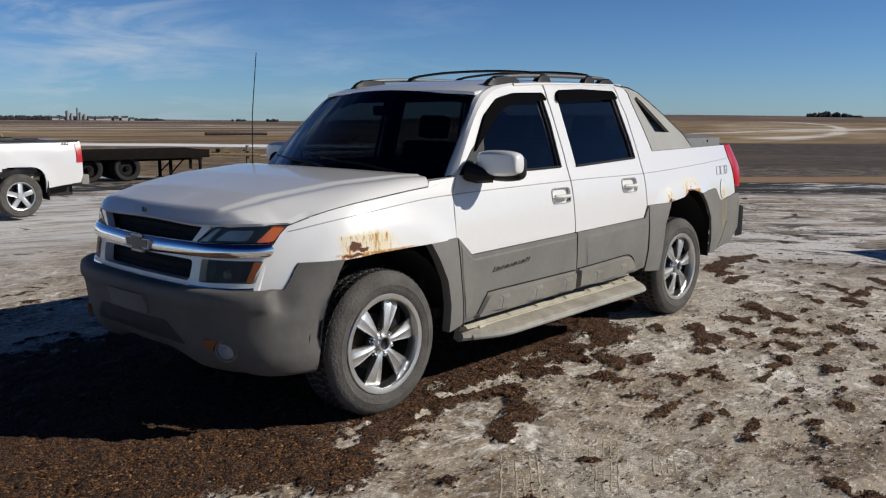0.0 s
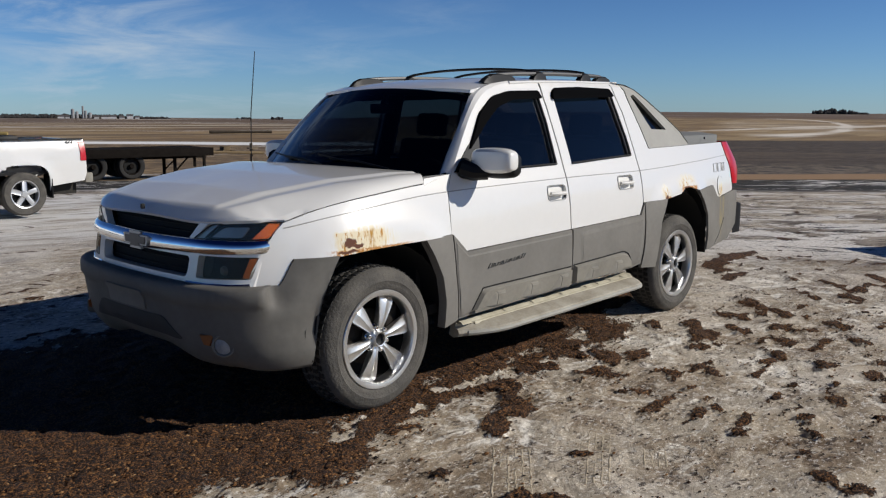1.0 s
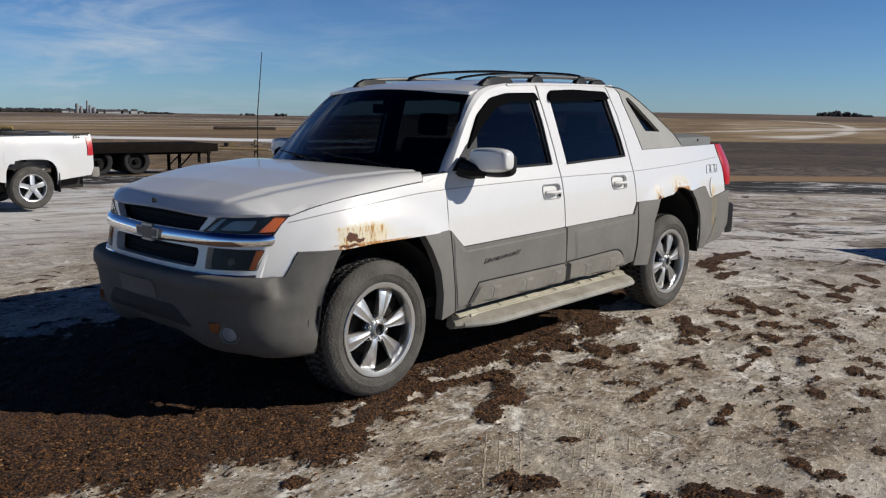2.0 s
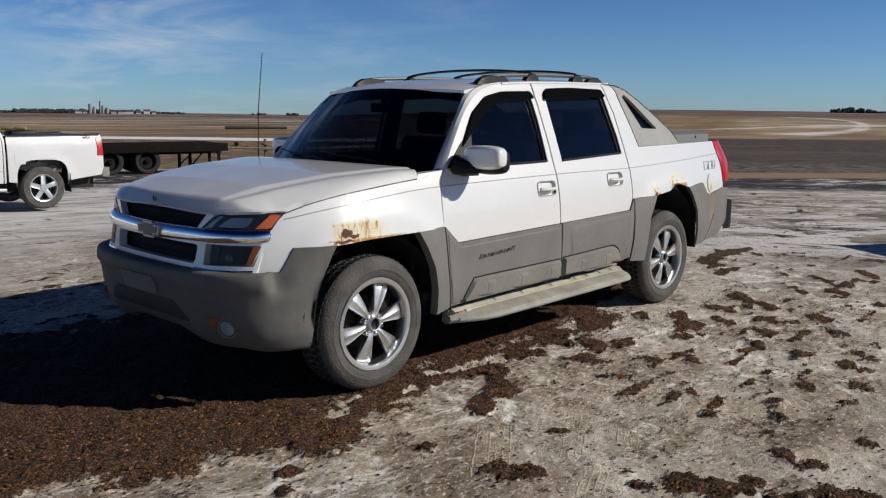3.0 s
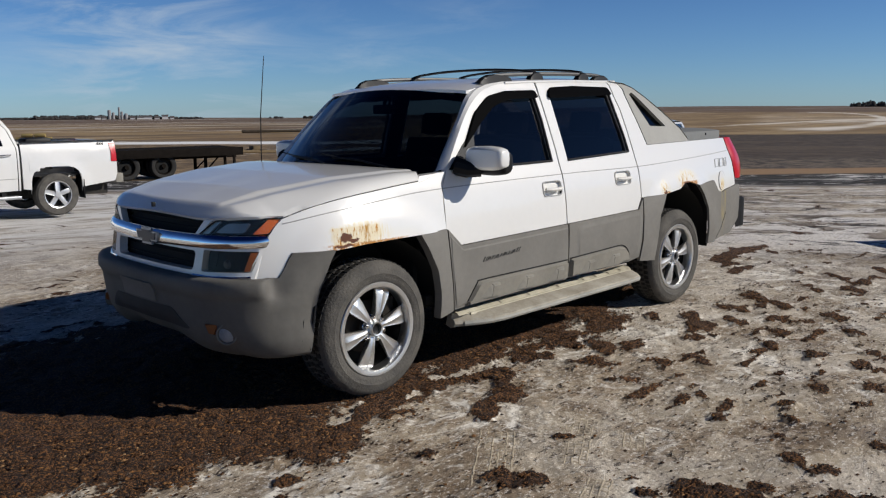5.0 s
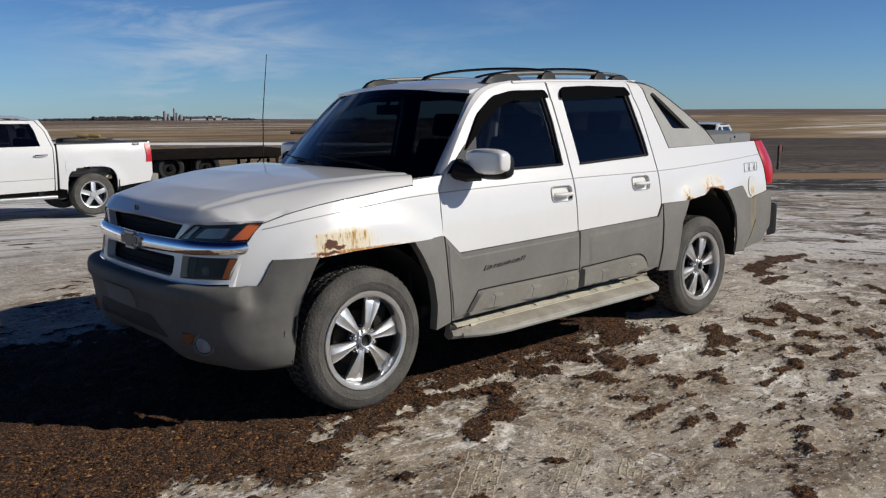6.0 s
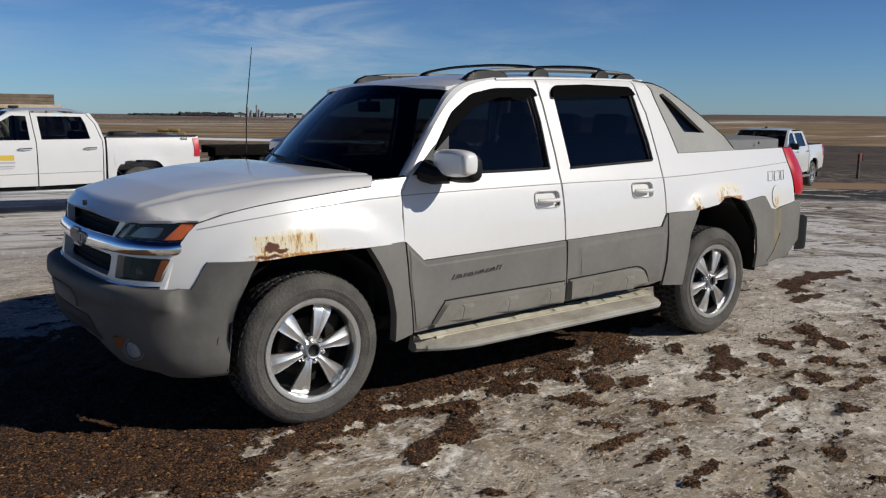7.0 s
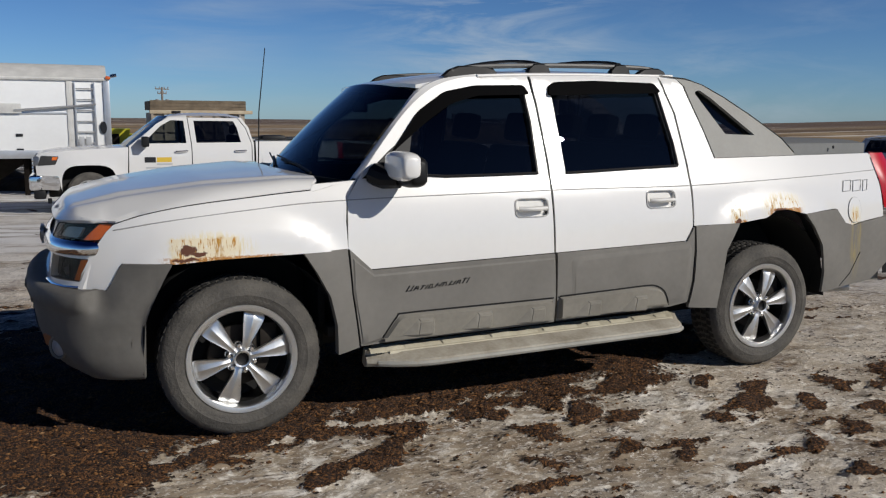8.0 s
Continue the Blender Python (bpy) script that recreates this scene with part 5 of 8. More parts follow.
    part("tailgate", boxed((4.36, -0.74, 0.72), (4.42, 0.74, 1.34), 0.02, 3), M_WHITE, T, "white tailgate")
    part("tailgate_cladding", boxed((4.38, -0.82, 0.70), (4.44, 0.82, 0.93), 0.02, 3), M_CLAD, T)
    rows = []
    rp = smooth_line([(4.36, -0.935), (4.53, -0.930), (4.60, -0.84), (4.62, -0.5), (4.63, 0.0), (4.62, 0.5), (4.60, 0.84), (4.53, 0.930), (4.36, 0.935)], 4)
    for z, k in ((0.80, 0.88), (0.79, 0.97), (0.75, 1.0), (0.58, 1.0), (0.535, 0.96)):
        rows.append([(4.40 + (x - 4.40) * k, y * (0.985 if k < 0.9 else 1), z) for x, y in rp])
    part("rear_bumper", loft(rows), M_BLACK, T, "black rear bumper")
    part("bumper_step", boxed((4.40, -0.88, 0.775), (4.58, 0.88, 0.80), 0.01), M_BLACK, T)
    part("hitch_wedge", boxed((4.28, -0.86, 0.47), (4.42, -0.72, 0.54), 0.01), M_CLADD, T)
    part("exhaust_tip", tube([(3.95, -0.70, 0.42), (4.20, -0.80, 0.43)], 0.035, 12), M_STEEL, T)

    # ---- below and inside
    part("chassis", boxed((-0.55, -0.50, 0.30), (4.30, 0.50, 0.46), 0.03), M_UNDER, T, "grimy frame and underbody")
    part("floor_pan", boxed((0.45, -0.88, 0.44), (2.80, 0.88, 0.50), 0.01), M_UNDER, T)
    part("bed_floor", boxed((2.82, -0.60, 0.60), (4.36, 0.60, 0.66)), M_UNDER, T)
    part("engine_block", boxed((-0.60, -0.48, 0.45), (0.42, 0.48, 1.00), 0.05), M_DARK, T)
    part("radiator", boxed((-0.74, -0.45, 0.50), (-0.70, 0.45, 1.0), 0.01), M_DARK, T)
    part("front_axle", tube([(0, -0.75, AXLE_Z), (0, 0.75, AXLE_Z)], 0.05, 10), M_UNDER, T)
    part("rear_axle", tube([(WB, -0.75, AXLE_Z), (WB, -0.12, AXLE_Z), (WB, 0.12, AXLE_Z), (WB, 0.75, AXLE_Z)], [0.05, 0.06, 0.12, 0.05], 10), M_UNDER, T)
    part("firewall", boxed((0.42, -0.80, 0.48), (0.46, 0.80, 1.20), 0.01), M_DARK, T)
    bm = loft([[(0.46, y, 1.215 - 0.02 * abs(y)) for y in (-0.82, -0.4, 0, 0.4, 0.82)], [(0.75, y, 1.20) for y in (-0.82, -0.4, 0, 0.4, 0.82)], [(0.92, y, 1.12) for y in (-0.82, -0.4, 0, 0.4, 0.82)], [(0.90, y, 0.75) for y in (-0.82, -0.4, 0, 0.4, 0.82)]])
    part("dashboard", bm, M_DASH, T, "dark dashboard")
    part("steering_wheel", revolve([(0.185 + 0.014 * math.cos(a), 0.014 * math.sin(a)) for a in [2 * math.pi * i / 8 for i in range(9)]], 28, "X", m=Matrix.Translation((1.02, -0.40, 1.13)) @ Matrix.Rotation(radians(-22), 4, "Y")), M_DASH, T, "dark steering wheel")
    def seat(x, y, w):
        b = part("seat", boxed((x, y - w / 2, 0.62), (x + 0.52, y + w / 2, 0.82), 0.06, 3), M_SEAT, T, "dark cloth seat")
        part("backrest", boxed((-0.07, -w / 2, 0), (0.08, w / 2, 0.62), 0.05, 3, m=Matrix.Translation((x + 0.50, y, 0.80)) @ Matrix.Rotation(radians(14), 4, "Y")), M_SEAT, b)
        for k in ((0,) if w < 0.7 else (-0.45, 0, 0.45)):
            part("headrest", boxed((-0.04, k - 0.13, 0.65), (0.07, k + 0.13, 0.82), 0.04, 3, m=Matrix.Translation((x + 0.50, y, 0.80)) @ Matrix.Rotation(radians(12), 4, "Y")), M_SEAT, b)
    seat(1.15, -0.40, 0.54)
    seat(1.15, 0.40, 0.54)
    seat(2.00, 0.0, 1.42)
    part("headliner", sheet([(1.05, -0.66), (2.7, -0.66), (2.7, 0.66), (1.05, 0.66)], lambda x, y: (x, y, roof_at(x, y)[2] - 0.045), (), 0.2, 0), M_SEAT, T)
    part("door_inner", boxed((0.60, 0.82, 0.50), (2.68, 0.86, 1.24), 0.01), M_DASH, T)
    part("door_inner", boxed((0.60, -0.86, 0.50), (2.68, -0.82, 1.24), 0.01), M_DASH, T)
    for s in (-1, 1):
        part("centre_pillar", loft([[(x, s * (half_width(x, z) - 0.05), z) for z in (1.20, 1.4, 1.6, 1.78)] for x in (1.665, 1.80)]), M_DASH, T)
        rows = [[(0.30, s * 0.915, 1.176), (0.368, s * 0.926, 1.204), (0.47, s * 0.917, 1.231), (0.588, s * 0.906, 1.252)], [(0.30, s * 0.87, 1.195), (0.368, s * 0.88, 1.220), (0.47, s * 0.87, 1.240), (0.592, s * 0.86, 1.252)], [(0.30, s * 0.76, 1.205), (0.368, s * 0.76, 1.224), (0.46, s * 0.76, 1.234), (0.592, s * 0.80, 1.246)]]
        part("cowl_corner", loft(rows), M_WHITE, T, "white cowl corner")
    # whip aerial on the far fender
    ae = part("aerial", tube([(0.46, 0.875, 1.18), (0.475, 0.88, 1.60), (0.528, 0.888, 2.03)], [0.0045, 0.004, 0.003], 6), M_BLACK, T, "thin black whip aerial")
    part("aerial_base", revolve([(0.0, 1.185), (0.016, 1.180), (0.024, 1.15)], 14, "Z", m=Matrix.Translation((0.46, 0.875, 0.012))), M_BLACK, ae)
    return T


truck = build_truck()

# ---------------------------------------------------------------- ground
RISE_AZ = (-180, -20, 10, 18, 27, 36, 45, 52, 60, 67, 80, 110, 180)
RISE = (-0.15, -0.10, 0.02, 0.04, 0.12, 0.12, -0.20, -0.38, -0.29, -0.25, -0.20, -0.15, -0.15)


def ground_h(x, y):
    """The yard dips toward its far edge; the fields beyond fall or climb gently by their bearing."""
    s = 0.6 * x + 0.8 * y
    d = math.hypot(x + 3, y + 4.5)
    h = -0.034 * max(0.0, min(s, 34.0) - 2.2) * sstep(2, 9, s)
    slope = math.tan(radians(lerp(RISE_AZ, RISE, math.degrees(math.atan2(y + 4.5, x + 3)))))
    k = sstep(50, 260, d)
    h = h * (1 - k) + k * (-0.1 + d * slope)
    h += 0.0016 * d * sstep(120, 420, d) * sstep(1100, 600, d) * math.sin(x * 0.011 + 1.3) * math.cos(y * 0.009 + 0.4)
    return h


def near_relief(x, y):
    p = Vector((x, y, 0))
    r = math.hypot(x - 1.5, y + 1)
    k = sstep(16, 6, r)
    if k <= 0:
        return 0.0
    q = Vector((x * 0.8 + y * 0.35, y * 1.2 - x * 0.4, 0))
    h = 0.020 * noise.noise(p * 0.9) + 0.011 * noise.noise(p * 3.1) + 0.008 * noise.noise(q * 7.0)
    if r < 7:
        h += 0.0055 * noise.noise(q * 15.0) + 0.0030 * noise.noise(p * 33.0)
    return k * h


SOIL_X = (-4.0, -2.03, -1.79, -1.46, -1.22, -1.01, -0.76, -0.48, -0.14, 0.10, 0.52, 0.80, 1.17, 1.40, 1.83, 2.10, 2.60, 3.20)
SOIL_Y = (-0.90, -1.05, -1.17, -1.21, -1.27, -1.38, -1.46, -1.34, -1.18, -1.18, -1.10, -1.12, -1.10, -1.10, -1.12, -1.10, -1.05, -0.90)
# clumps of frozen soil on the ice: place, half length across and along
CLUMPS = ((0.58, -1.42, 0.11, 0.25), (0.28, -1.54, 0.08, 0.21), (-1.04, -1.53, 0.08, 0.09), (-0.34, -2.28, 0.14, 0.13), (0.14, -2.97, 0.27, 0.15), (0.44, -3.46, 0.24, 0.20),
          (2.79, -1.45, 0.13, 0.37), (3.51, -1.41, 0.15, 0.22), (4.00, -1.30, 0.11, 0.28), (3.01, -1.67, 0.08, 0.24), (3.38, -1.79, 0.11, 0.15), (3.01, -1.97, 0.08, 0.16),
          (2.61, -2.08, 0.08, 0.16), (1.94, -1.95, 0.07, 0.17), (4.74, -1.50, 0.06, 0.32), (4.88, -1.82, 0.12, 0.17), (3.70, -2.13, 0.11, 0.16), (3.33, -2.40, 0.07, 0.14),
          (2.85, -2.69, 0.10, 0.21), (2.49, -2.77, 0.08, 0.14), (1.95, -1.39, 0.10, 0.19), (1.75, -1.28, 0.10, 0.26), (1.41, -1.44, 0.15, 0.17), (2.75, -1.05, 0.08, 0.16))
CRUMBS = ((2.08, -2.96, 0.09, 0.11), (0.75, -3.04, 0.04, 0.12), (0.72, -3.23, 0.09, 0.06), (1.46, -2.71, 0.06, 0.06), (1.27, -2.80, 0.05, 0.11), (1.01, -2.53, 0.05, 0.06),
          (1.29, -2.28, 0.03, 0.08), (0.27, -2.10, 0.09, 0.05), (-0.42, -1.74, 0.10, 0.06), (1.72, -1.77, 0.06, 0.10), (5.35, -1.56, 0.07, 0.31), (6.01, -1.73, 0.09, 0.26),
          (6.36, 0.07, 0.08, 0.20), (6.43, -0.36, 0.10, 0.16), (6.64, -0.75, 0.12, 0.12), (8.34, 0.10, 0.09, 0.25), (1.21, -3.27, 0.06, 0.10), (1.36, -1.10, 0.07, 0.11),
          (1.69, -1.11, 0.08, 0.19), (0.04, -2.62, 0.05, 0.03), (-1.18, -1.67, 0.04, 0.07), (3.80, -1.65, 0.07, 0.17), (0.42, -2.59, 0.03, 0.04), (0.99, -2.87, 0.04, 0.06))


def soil_at(x, y):
    """How much brown gravel and chaff lies on the ice; past one half it covers it."""
    if math.hypot(x, y) > 30:
        return 0.0
    p = Vector((x, y, 0))
    n1, n2, n3 = noise.noise(p * 1.3), noise.noise(p * 3.7 + Vector((5, 0, 0))), noise.noise(p * 9.0)
    w = 0.45 * n1 + 0.40 * n2 + 0.30 * n3
    edge = y - lerp(SOIL_X, SOIL_Y, x)
    strip = sstep(-0.20, 0.20, edge + 0.26 * w) * sstep(2.2, 1.4, y + 0.8 * w) * sstep(3.0, 2.3, x + 0.5 * w - 0.9 * sstep(-0.75, -0.35, y))
    # ice shows through in ragged holes, more toward the edge
    q = Vector((x * 0.75 + y * 0.2, y * 1.3 - x * 0.25, 0))
    strip -= 0.95 * sstep(0.08, 0.34, noise.noise(q * 3.1 + Vector((0, 7, 0))) + 0.45 * noise.noise(q * 8.0)) * sstep(0.70, 0.10, edge) * (0.45 + 0.30 * sstep(-1.3, -0.5, x) + 0.25 * sstep(1.6, 2.6, x))
    c = 0.0
    for cx, cy, a, b in CLUMPS + CRUMBS:
        dx, dy = x - cx, y - cy
        if abs(dx) < 0.75 and abs(dy) < 0.75:
            u, v = (dx * 0.70 - dy * 0.714) / (0.76 * a), (dx * 0.714 + dy * 0.70) / (0.76 * b)
            c = max(c, sstep(1.50, 0.50, math.sqrt(u * u + v * v) - 0.7 * n2 - 0.9 * n3))
    # looser scatter further off
    k = sstep(3.0, 5.5, math.hypot(x - 0.5, y + 2.0)) * sstep(1.5, -0.5, y - 0.5 * x) * sstep(8.5, 6.0, x)
    q = Vector((x * 0.55 + y * 0.25, y * 1.25 - x * 0.1, 0))
    c = max(c, k * sstep(0.31, 0.55, noise.noise(q * 1.9 + Vector((3, 1, 0))) + 0.45 * noise.noise(q * 5.3)))
    # crumbs frozen into the ice, in drifts
    drift = sstep(-0.35, 0.35, noise.noise(p * 0.7 + Vector((4, 2, 0))))
    c = max(c, drift * 0.85 * sstep(0.22, 0.52, noise.noise(q * 7.0 + Vector((2, 9, 0))) + 0.4 * noise.noise(p * 15)))
    return max(strip, c, 0.0)


def covered(x, y, m):
    p = Vector((x, y, 0))
    return sstep(0.40, 0.60, m + 0.30 * noise.noise(p * 13.0) + 0.22 * noise.noise(p * 30.0))


def build_ground():
    rs = [0.0]
    r = 0.05
    while r < 4200:
        rs.append(r)
        r += max(0.024, 0.0072 * r) if r < 5.5 else (0.022 * r if r < 12 else 0.055 * r)
    n = 640
    verts, faces, soil = [], [], []
    cx, cy = 0.6, -1.6
    for i, r in enumerate(rs):
        for k in range(n):
            a = 2 * math.pi * k / n
            x, y = cx + r * math.cos(a), cy + r * math.sin(a)
            m = soil_at(x, y)
            soil.append(m)
            lumps = 0.0
            if r < 8 and m > 0.2:
                g = covered(x, y, m)
                lumps = g * (0.014 + 0.018 * noise.noise(Vector((x, y, 2)) * 14) + 0.013 * noise.noise(Vector((x, y, 5)) * 31))
            verts.append((x, y, ground_h(x, y) + near_relief(x, y) + lumps - 0.014))
    for i in range(len(rs) - 1):
        for k in range(n):
            a, b = i * n + k, i * n + (k + 1) % n
            faces.append((a, b, b + n, a + n))
    me = bpy.data.meshes.new("ground")
    me.from_pydata(verts, [], faces)
    at = me.attributes.new("soil", "FLOAT", "POINT")
    at.data.foreach_set("value", soil)
    me.polygons.foreach_set("use_smooth", [True] * len(faces))
    ob = new("ground", me)
    me.materials.append(ground_mat())
    return tagged(ob, "rutted farm yard of dirty ice and mud, with fields beyond", "ground", kind="structure")


def ground_mat():
    m = bpy.data.materials.new("ice_mud_and_fields")
    m.use_nodes = True
    nt = m.node_tree
    b = nt.nodes["Principled BSDF"]
    geo = nt.nodes.new("ShaderNodeTexCoord")
    sep = nt.nodes.new("ShaderNodeSeparateXYZ")
    nt.links.new(geo.outputs["Object"], sep.inputs[0])
    X, Y = sep.outputs[0], sep.outputs[1]

    def val(op, a, c=None, d=None):
        n = nt.nodes.new("ShaderNodeMath")
        n.operation = op
        for k, v in enumerate((a, c, d)):
            if v is None:
                continue
            if isinstance(v, (int, float)):
                n.inputs[k].default_value = v
            else:
                nt.links.new(v, n.inputs[k])
        return n.outputs[0]

    def noise_(scale, detail=6, rough=0.6, stretch=(1, 1, 1), rot=0.0, dist=0.0):
        mp = nt.nodes.new("ShaderNodeMapping")
        mp.inputs["Scale"].default_value = stretch
        mp.inputs["Rotation"].default_value = (0, 0, rot)
        nt.links.new(geo.outputs["Object"], mp.inputs[0])
        n = nt.nodes.new("ShaderNodeTexNoise")
        n.inputs["Scale"].default_value = scale
        n.inputs["Detail"].default_value = detail
        n.inputs["Roughness"].default_value = rough
        n.inputs["Distortion"].default_value = dist
        nt.links.new(mp.outputs[0], n.inputs["Vector"])
        return n.outputs["Fac"]

    def drawn(scale, bearing, length, detail=8, rough=0.68, dist=0.4):
        """Noise drawn out along one bearing of the plan."""
        mp = nt.nodes.new("ShaderNodeMapping")
        mp.vector_type = "TEXTURE"
        mp.inputs["Scale"].default_value = (length, 1, 1)
        mp.inputs["Rotation"].default_value = (0, 0, radians(bearing))
        nt.links.new(geo.outputs["Object"], mp.inputs[0])
        n = nt.nodes.new("ShaderNodeTexNoise")
        n.inputs["Scale"].default_value = scale
        n.inputs["Detail"].default_value = detail
        n.inputs["Roughness"].default_value = rough
        n.inputs["Distortion"].default_value = dist
        nt.links.new(mp.outputs[0], n.inputs["Vector"])
        return n.outputs["Fac"]

    def ramp(v, a, c):
        n = nt.nodes.new("ShaderNodeMapRange")
        n.interpolation_type = "SMOOTHSTEP"
        n.inputs["From Min"].default_value = a
        n.inputs["From Max"].default_value = c
        nt.links.new(v, n.inputs["Value"])
        return n.outputs["Result"]

    def mixc(f, a, c):
        n = nt.nodes.new("ShaderNodeMix")
        n.data_type = "RGBA"
        if isinstance(f, (int, float)):
            n.inputs["Factor"].default_value = f
        else:
            nt.links.new(f, n.inputs["Factor"])
        for key, v in (("A", a), ("B", c)):
            if isinstance(v, tuple):
                n.inputs[key].default_value = (*v, 1)
            else:
                nt.links.new(v, n.inputs[key])
        return n.outputs["Result"]

    # dirty ice: smooth grey-brown sheets, wisps of white rime, damp brown melt and few specks
    big, mid, fine = noise_(0.55, 6, 0.6), noise_(2.6, 8, 0.70, dist=0.6), noise_(15, 8, 0.72)
    scab = noise_(7.5, 9, 0.74, (0.62, 1.25, 1), -0.35, 0.5)
    speck = noise_(26, 7, 0.72, (0.7, 1.2, 1), -0.35)
    streak = noise_(1.3, 7, 0.65, (0.45, 1.7, 1), 0.5)
    wisp = noise_(3.4, 10, 0.68, (0.75, 1.15, 1), 0.8, 1.8)
    sheet_n = noise_(1.1, 5, 0.55, dist=0.8)
    ice = mixc(ramp(mid, 0.36, 0.62), (0.225, 0.156, 0.092), (0.435, 0.360, 0.262))
    ice = mixc(val("MULTIPLY", ramp(sheet_n, 0.46, 0.62), 0.85), ice, (0.43, 0.375, 0.300))
    ice = mixc(val("MULTIPLY", ramp(scab, 0.47, 0.62), 0.75), ice, (0.60, 0.515, 0.400))
    ice = mixc(val("MULTIPLY", ramp(mid, 0.43, 0.33), 0.75), ice, (0.150, 0.098, 0.058))
    broad = noise_(0.85, 6, 0.60, (0.8, 1.1, 1), 0.0, 1.0)
    ice = mixc(val("MULTIPLY", ramp(broad, 0.52, 0.63), 0.55), ice, (0.74, 0.67, 0.575))
    ice = mixc(val("MULTIPLY", ramp(broad, 0.47, 0.37), 0.60), ice, (0.185, 0.130, 0.078))
    rime = val("ADD", val("MULTIPLY", wisp, 0.75), val("ADD", val("MULTIPLY", big, 0.40), val("MULTIPLY", fine, 0.25)))
    ice = mixc(val("MULTIPLY", ramp(rime, 0.715, 0.84), 0.95), ice, (0.93, 0.88, 0.79))
    ice = mixc(val("MULTIPLY", ramp(streak, 0.60, 0.72), 0.6), ice, (0.125, 0.082, 0.050))
    ice = mixc(val("MULTIPLY", ramp(val("ADD", val("MULTIPLY", speck, 0.8), val("MULTIPLY", mid, -0.25)), 0.318, 0.37), 0.9), ice, (0.042, 0.026, 0.016))
    ice = mixc(val("MULTIPLY", ramp(scab, 0.38, 0.30), 0.7), ice, (0.065, 0.042, 0.027))
    pit, salt = noise_(62, 5, 0.7), noise_(44, 5, 0.7, (0.8, 1.15, 1), -0.3)
    ice = mixc(val("MULTIPLY", ramp(salt, 0.55, 0.62), 0.65), ice, (0.92, 0.88, 0.81))
    ice = mixc(val("MULTIPLY", ramp(pit, 0.575, 0.63), 0.30), ice, (0.085, 0.060, 0.042))
    # snow lies thicker on the far side of the yard and toward its edge
    snow_n = noise_(0.16, 5, 0.6, (0.35, 1, 1), 0.35)
    snowy = val("MULTIPLY", ramp(val("SUBTRACT", Y, val("MULTIPLY", X, 0.55)), 2.0, 9.0), ramp(snow_n, 0.30, 0.52))
    snow = mixc(ramp(streak, 0.47, 0.63), (0.74, 0.73, 0.72), (0.34, 0.30, 0.26))
    yard = mixc(snowy, ice, snow)
    # toward the open field: trodden grey slush, white drift and black wet streaks
    S = val("ADD", val("MULTIPLY", X, 0.785), val("MULTIPLY", Y, 0.62))
    open_side = ramp(X, 4.5, 8.5)
    slush = mixc(ramp(drawn(1.6, -62, 1.3, 9, 0.72, 1.2), 0.42, 0.58), (0.105, 0.080, 0.060), (0.37, 0.315, 0.255))
    yard = mixc(val("MULTIPLY", open_side, ramp(drawn(0.40, -62, 1.4, 6, 0.62, 1.0), 0.44, 0.56)), yard, slush)
    drift_n = val("ADD", drawn(0.50, -62, 1.5, 10, 0.72, 1.4), val("MULTIPLY", ramp(S, 15.0, 11.0), 0.05))
    yard = mixc(val("MULTIPLY", val("MULTIPLY", open_side, ramp(drift_n, 0.515, 0.555)), 0.95), yard, mixc(ramp(speck, 0.45, 0.62), (0.86, 0.825, 0.785), (0.56, 0.505, 0.445)))
    black_n = val("ADD", drawn(1.7, -62, 1.7, 10, 0.74, 1.6), val("MULTIPLY", val("SUBTRACT", drawn(0.35, -62, 1.3, 4, 0.5, 0.5), 0.5), 0.25))
    yard = mixc(val("MULTIPLY", open_side, ramp(black_n, 0.555, 0.585)), yard, (0.028, 0.020, 0.015))
    # brown gravel and chaff
    att = nt.nodes.new("ShaderNodeAttribute")
    att.attribute_name = "soil"
    wob = val("ADD", val("MULTIPLY", val("SUBTRACT", scab, 0.5), 1.0), val("MULTIPLY", val("SUBTRACT", speck, 0.5), 1.1))
    allsoil = ramp(val("ADD", att.outputs["Fac"], wob), 0.42, 0.56)
    grit, chaff = noise_(85, 6, 0.78), noise_(24, 6, 0.7)
    soil_c = mixc(ramp(grit, 0.47, 0.60), (0.007, 0.003, 0.0015), (0.230, 0.100, 0.030))
    soil_c = mixc(val("MULTIPLY", ramp(grit, 0.63, 0.72), 0.7), soil_c, (0.30, 0.20, 0.11))
    soil_c = mixc(val("MULTIPLY", ramp(chaff, 0.52, 0.64), 0.70), soil_c, (0.020, 0.010, 0.006))
    soil_c = mixc(val("MULTIPLY", ramp(mid, 0.55, 0.70), 0.3), soil_c, (0.045, 0.025, 0.014))
    yard = mixc(allsoil, yard, soil_c)
    # fields beyond the yard, in long strips
    Sw = val("ADD", S, val("MULTIPLY", val("SUBTRACT", noise_(0.08, 4, 0.5), 0.5), 4.0))
    left = ramp(val("SUBTRACT", Y, val("MULTIPLY", X, 1.0)), -6.0, 8.0)
    fn, fn2 = noise_(0.9, 8, 0.7), noise_(0.05, 7, 0.65)
    tan = mixc(ramp(fn2, 0.35, 0.65), (0.215, 0.138, 0.062), (0.37, 0.262, 0.132))
    tan = mixc(val("MULTIPLY", ramp(noise_(0.30, 8, 0.75, (0.22, 1.0, 1), -0.65), 0.46, 0.60), 0.65), tan, (0.13, 0.078, 0.036))
    tan = mixc(ramp(noise_(0.010, 6, 0.6, (0.35, 1.0, 1), -0.6), 0.52, 0.58), tan, (0.135, 0.085, 0.043))
    wind = ramp(noise_(0.020, 8, 0.66, (0.22, 1.2, 1), -0.75, 1.4), 0.53, 0.58)
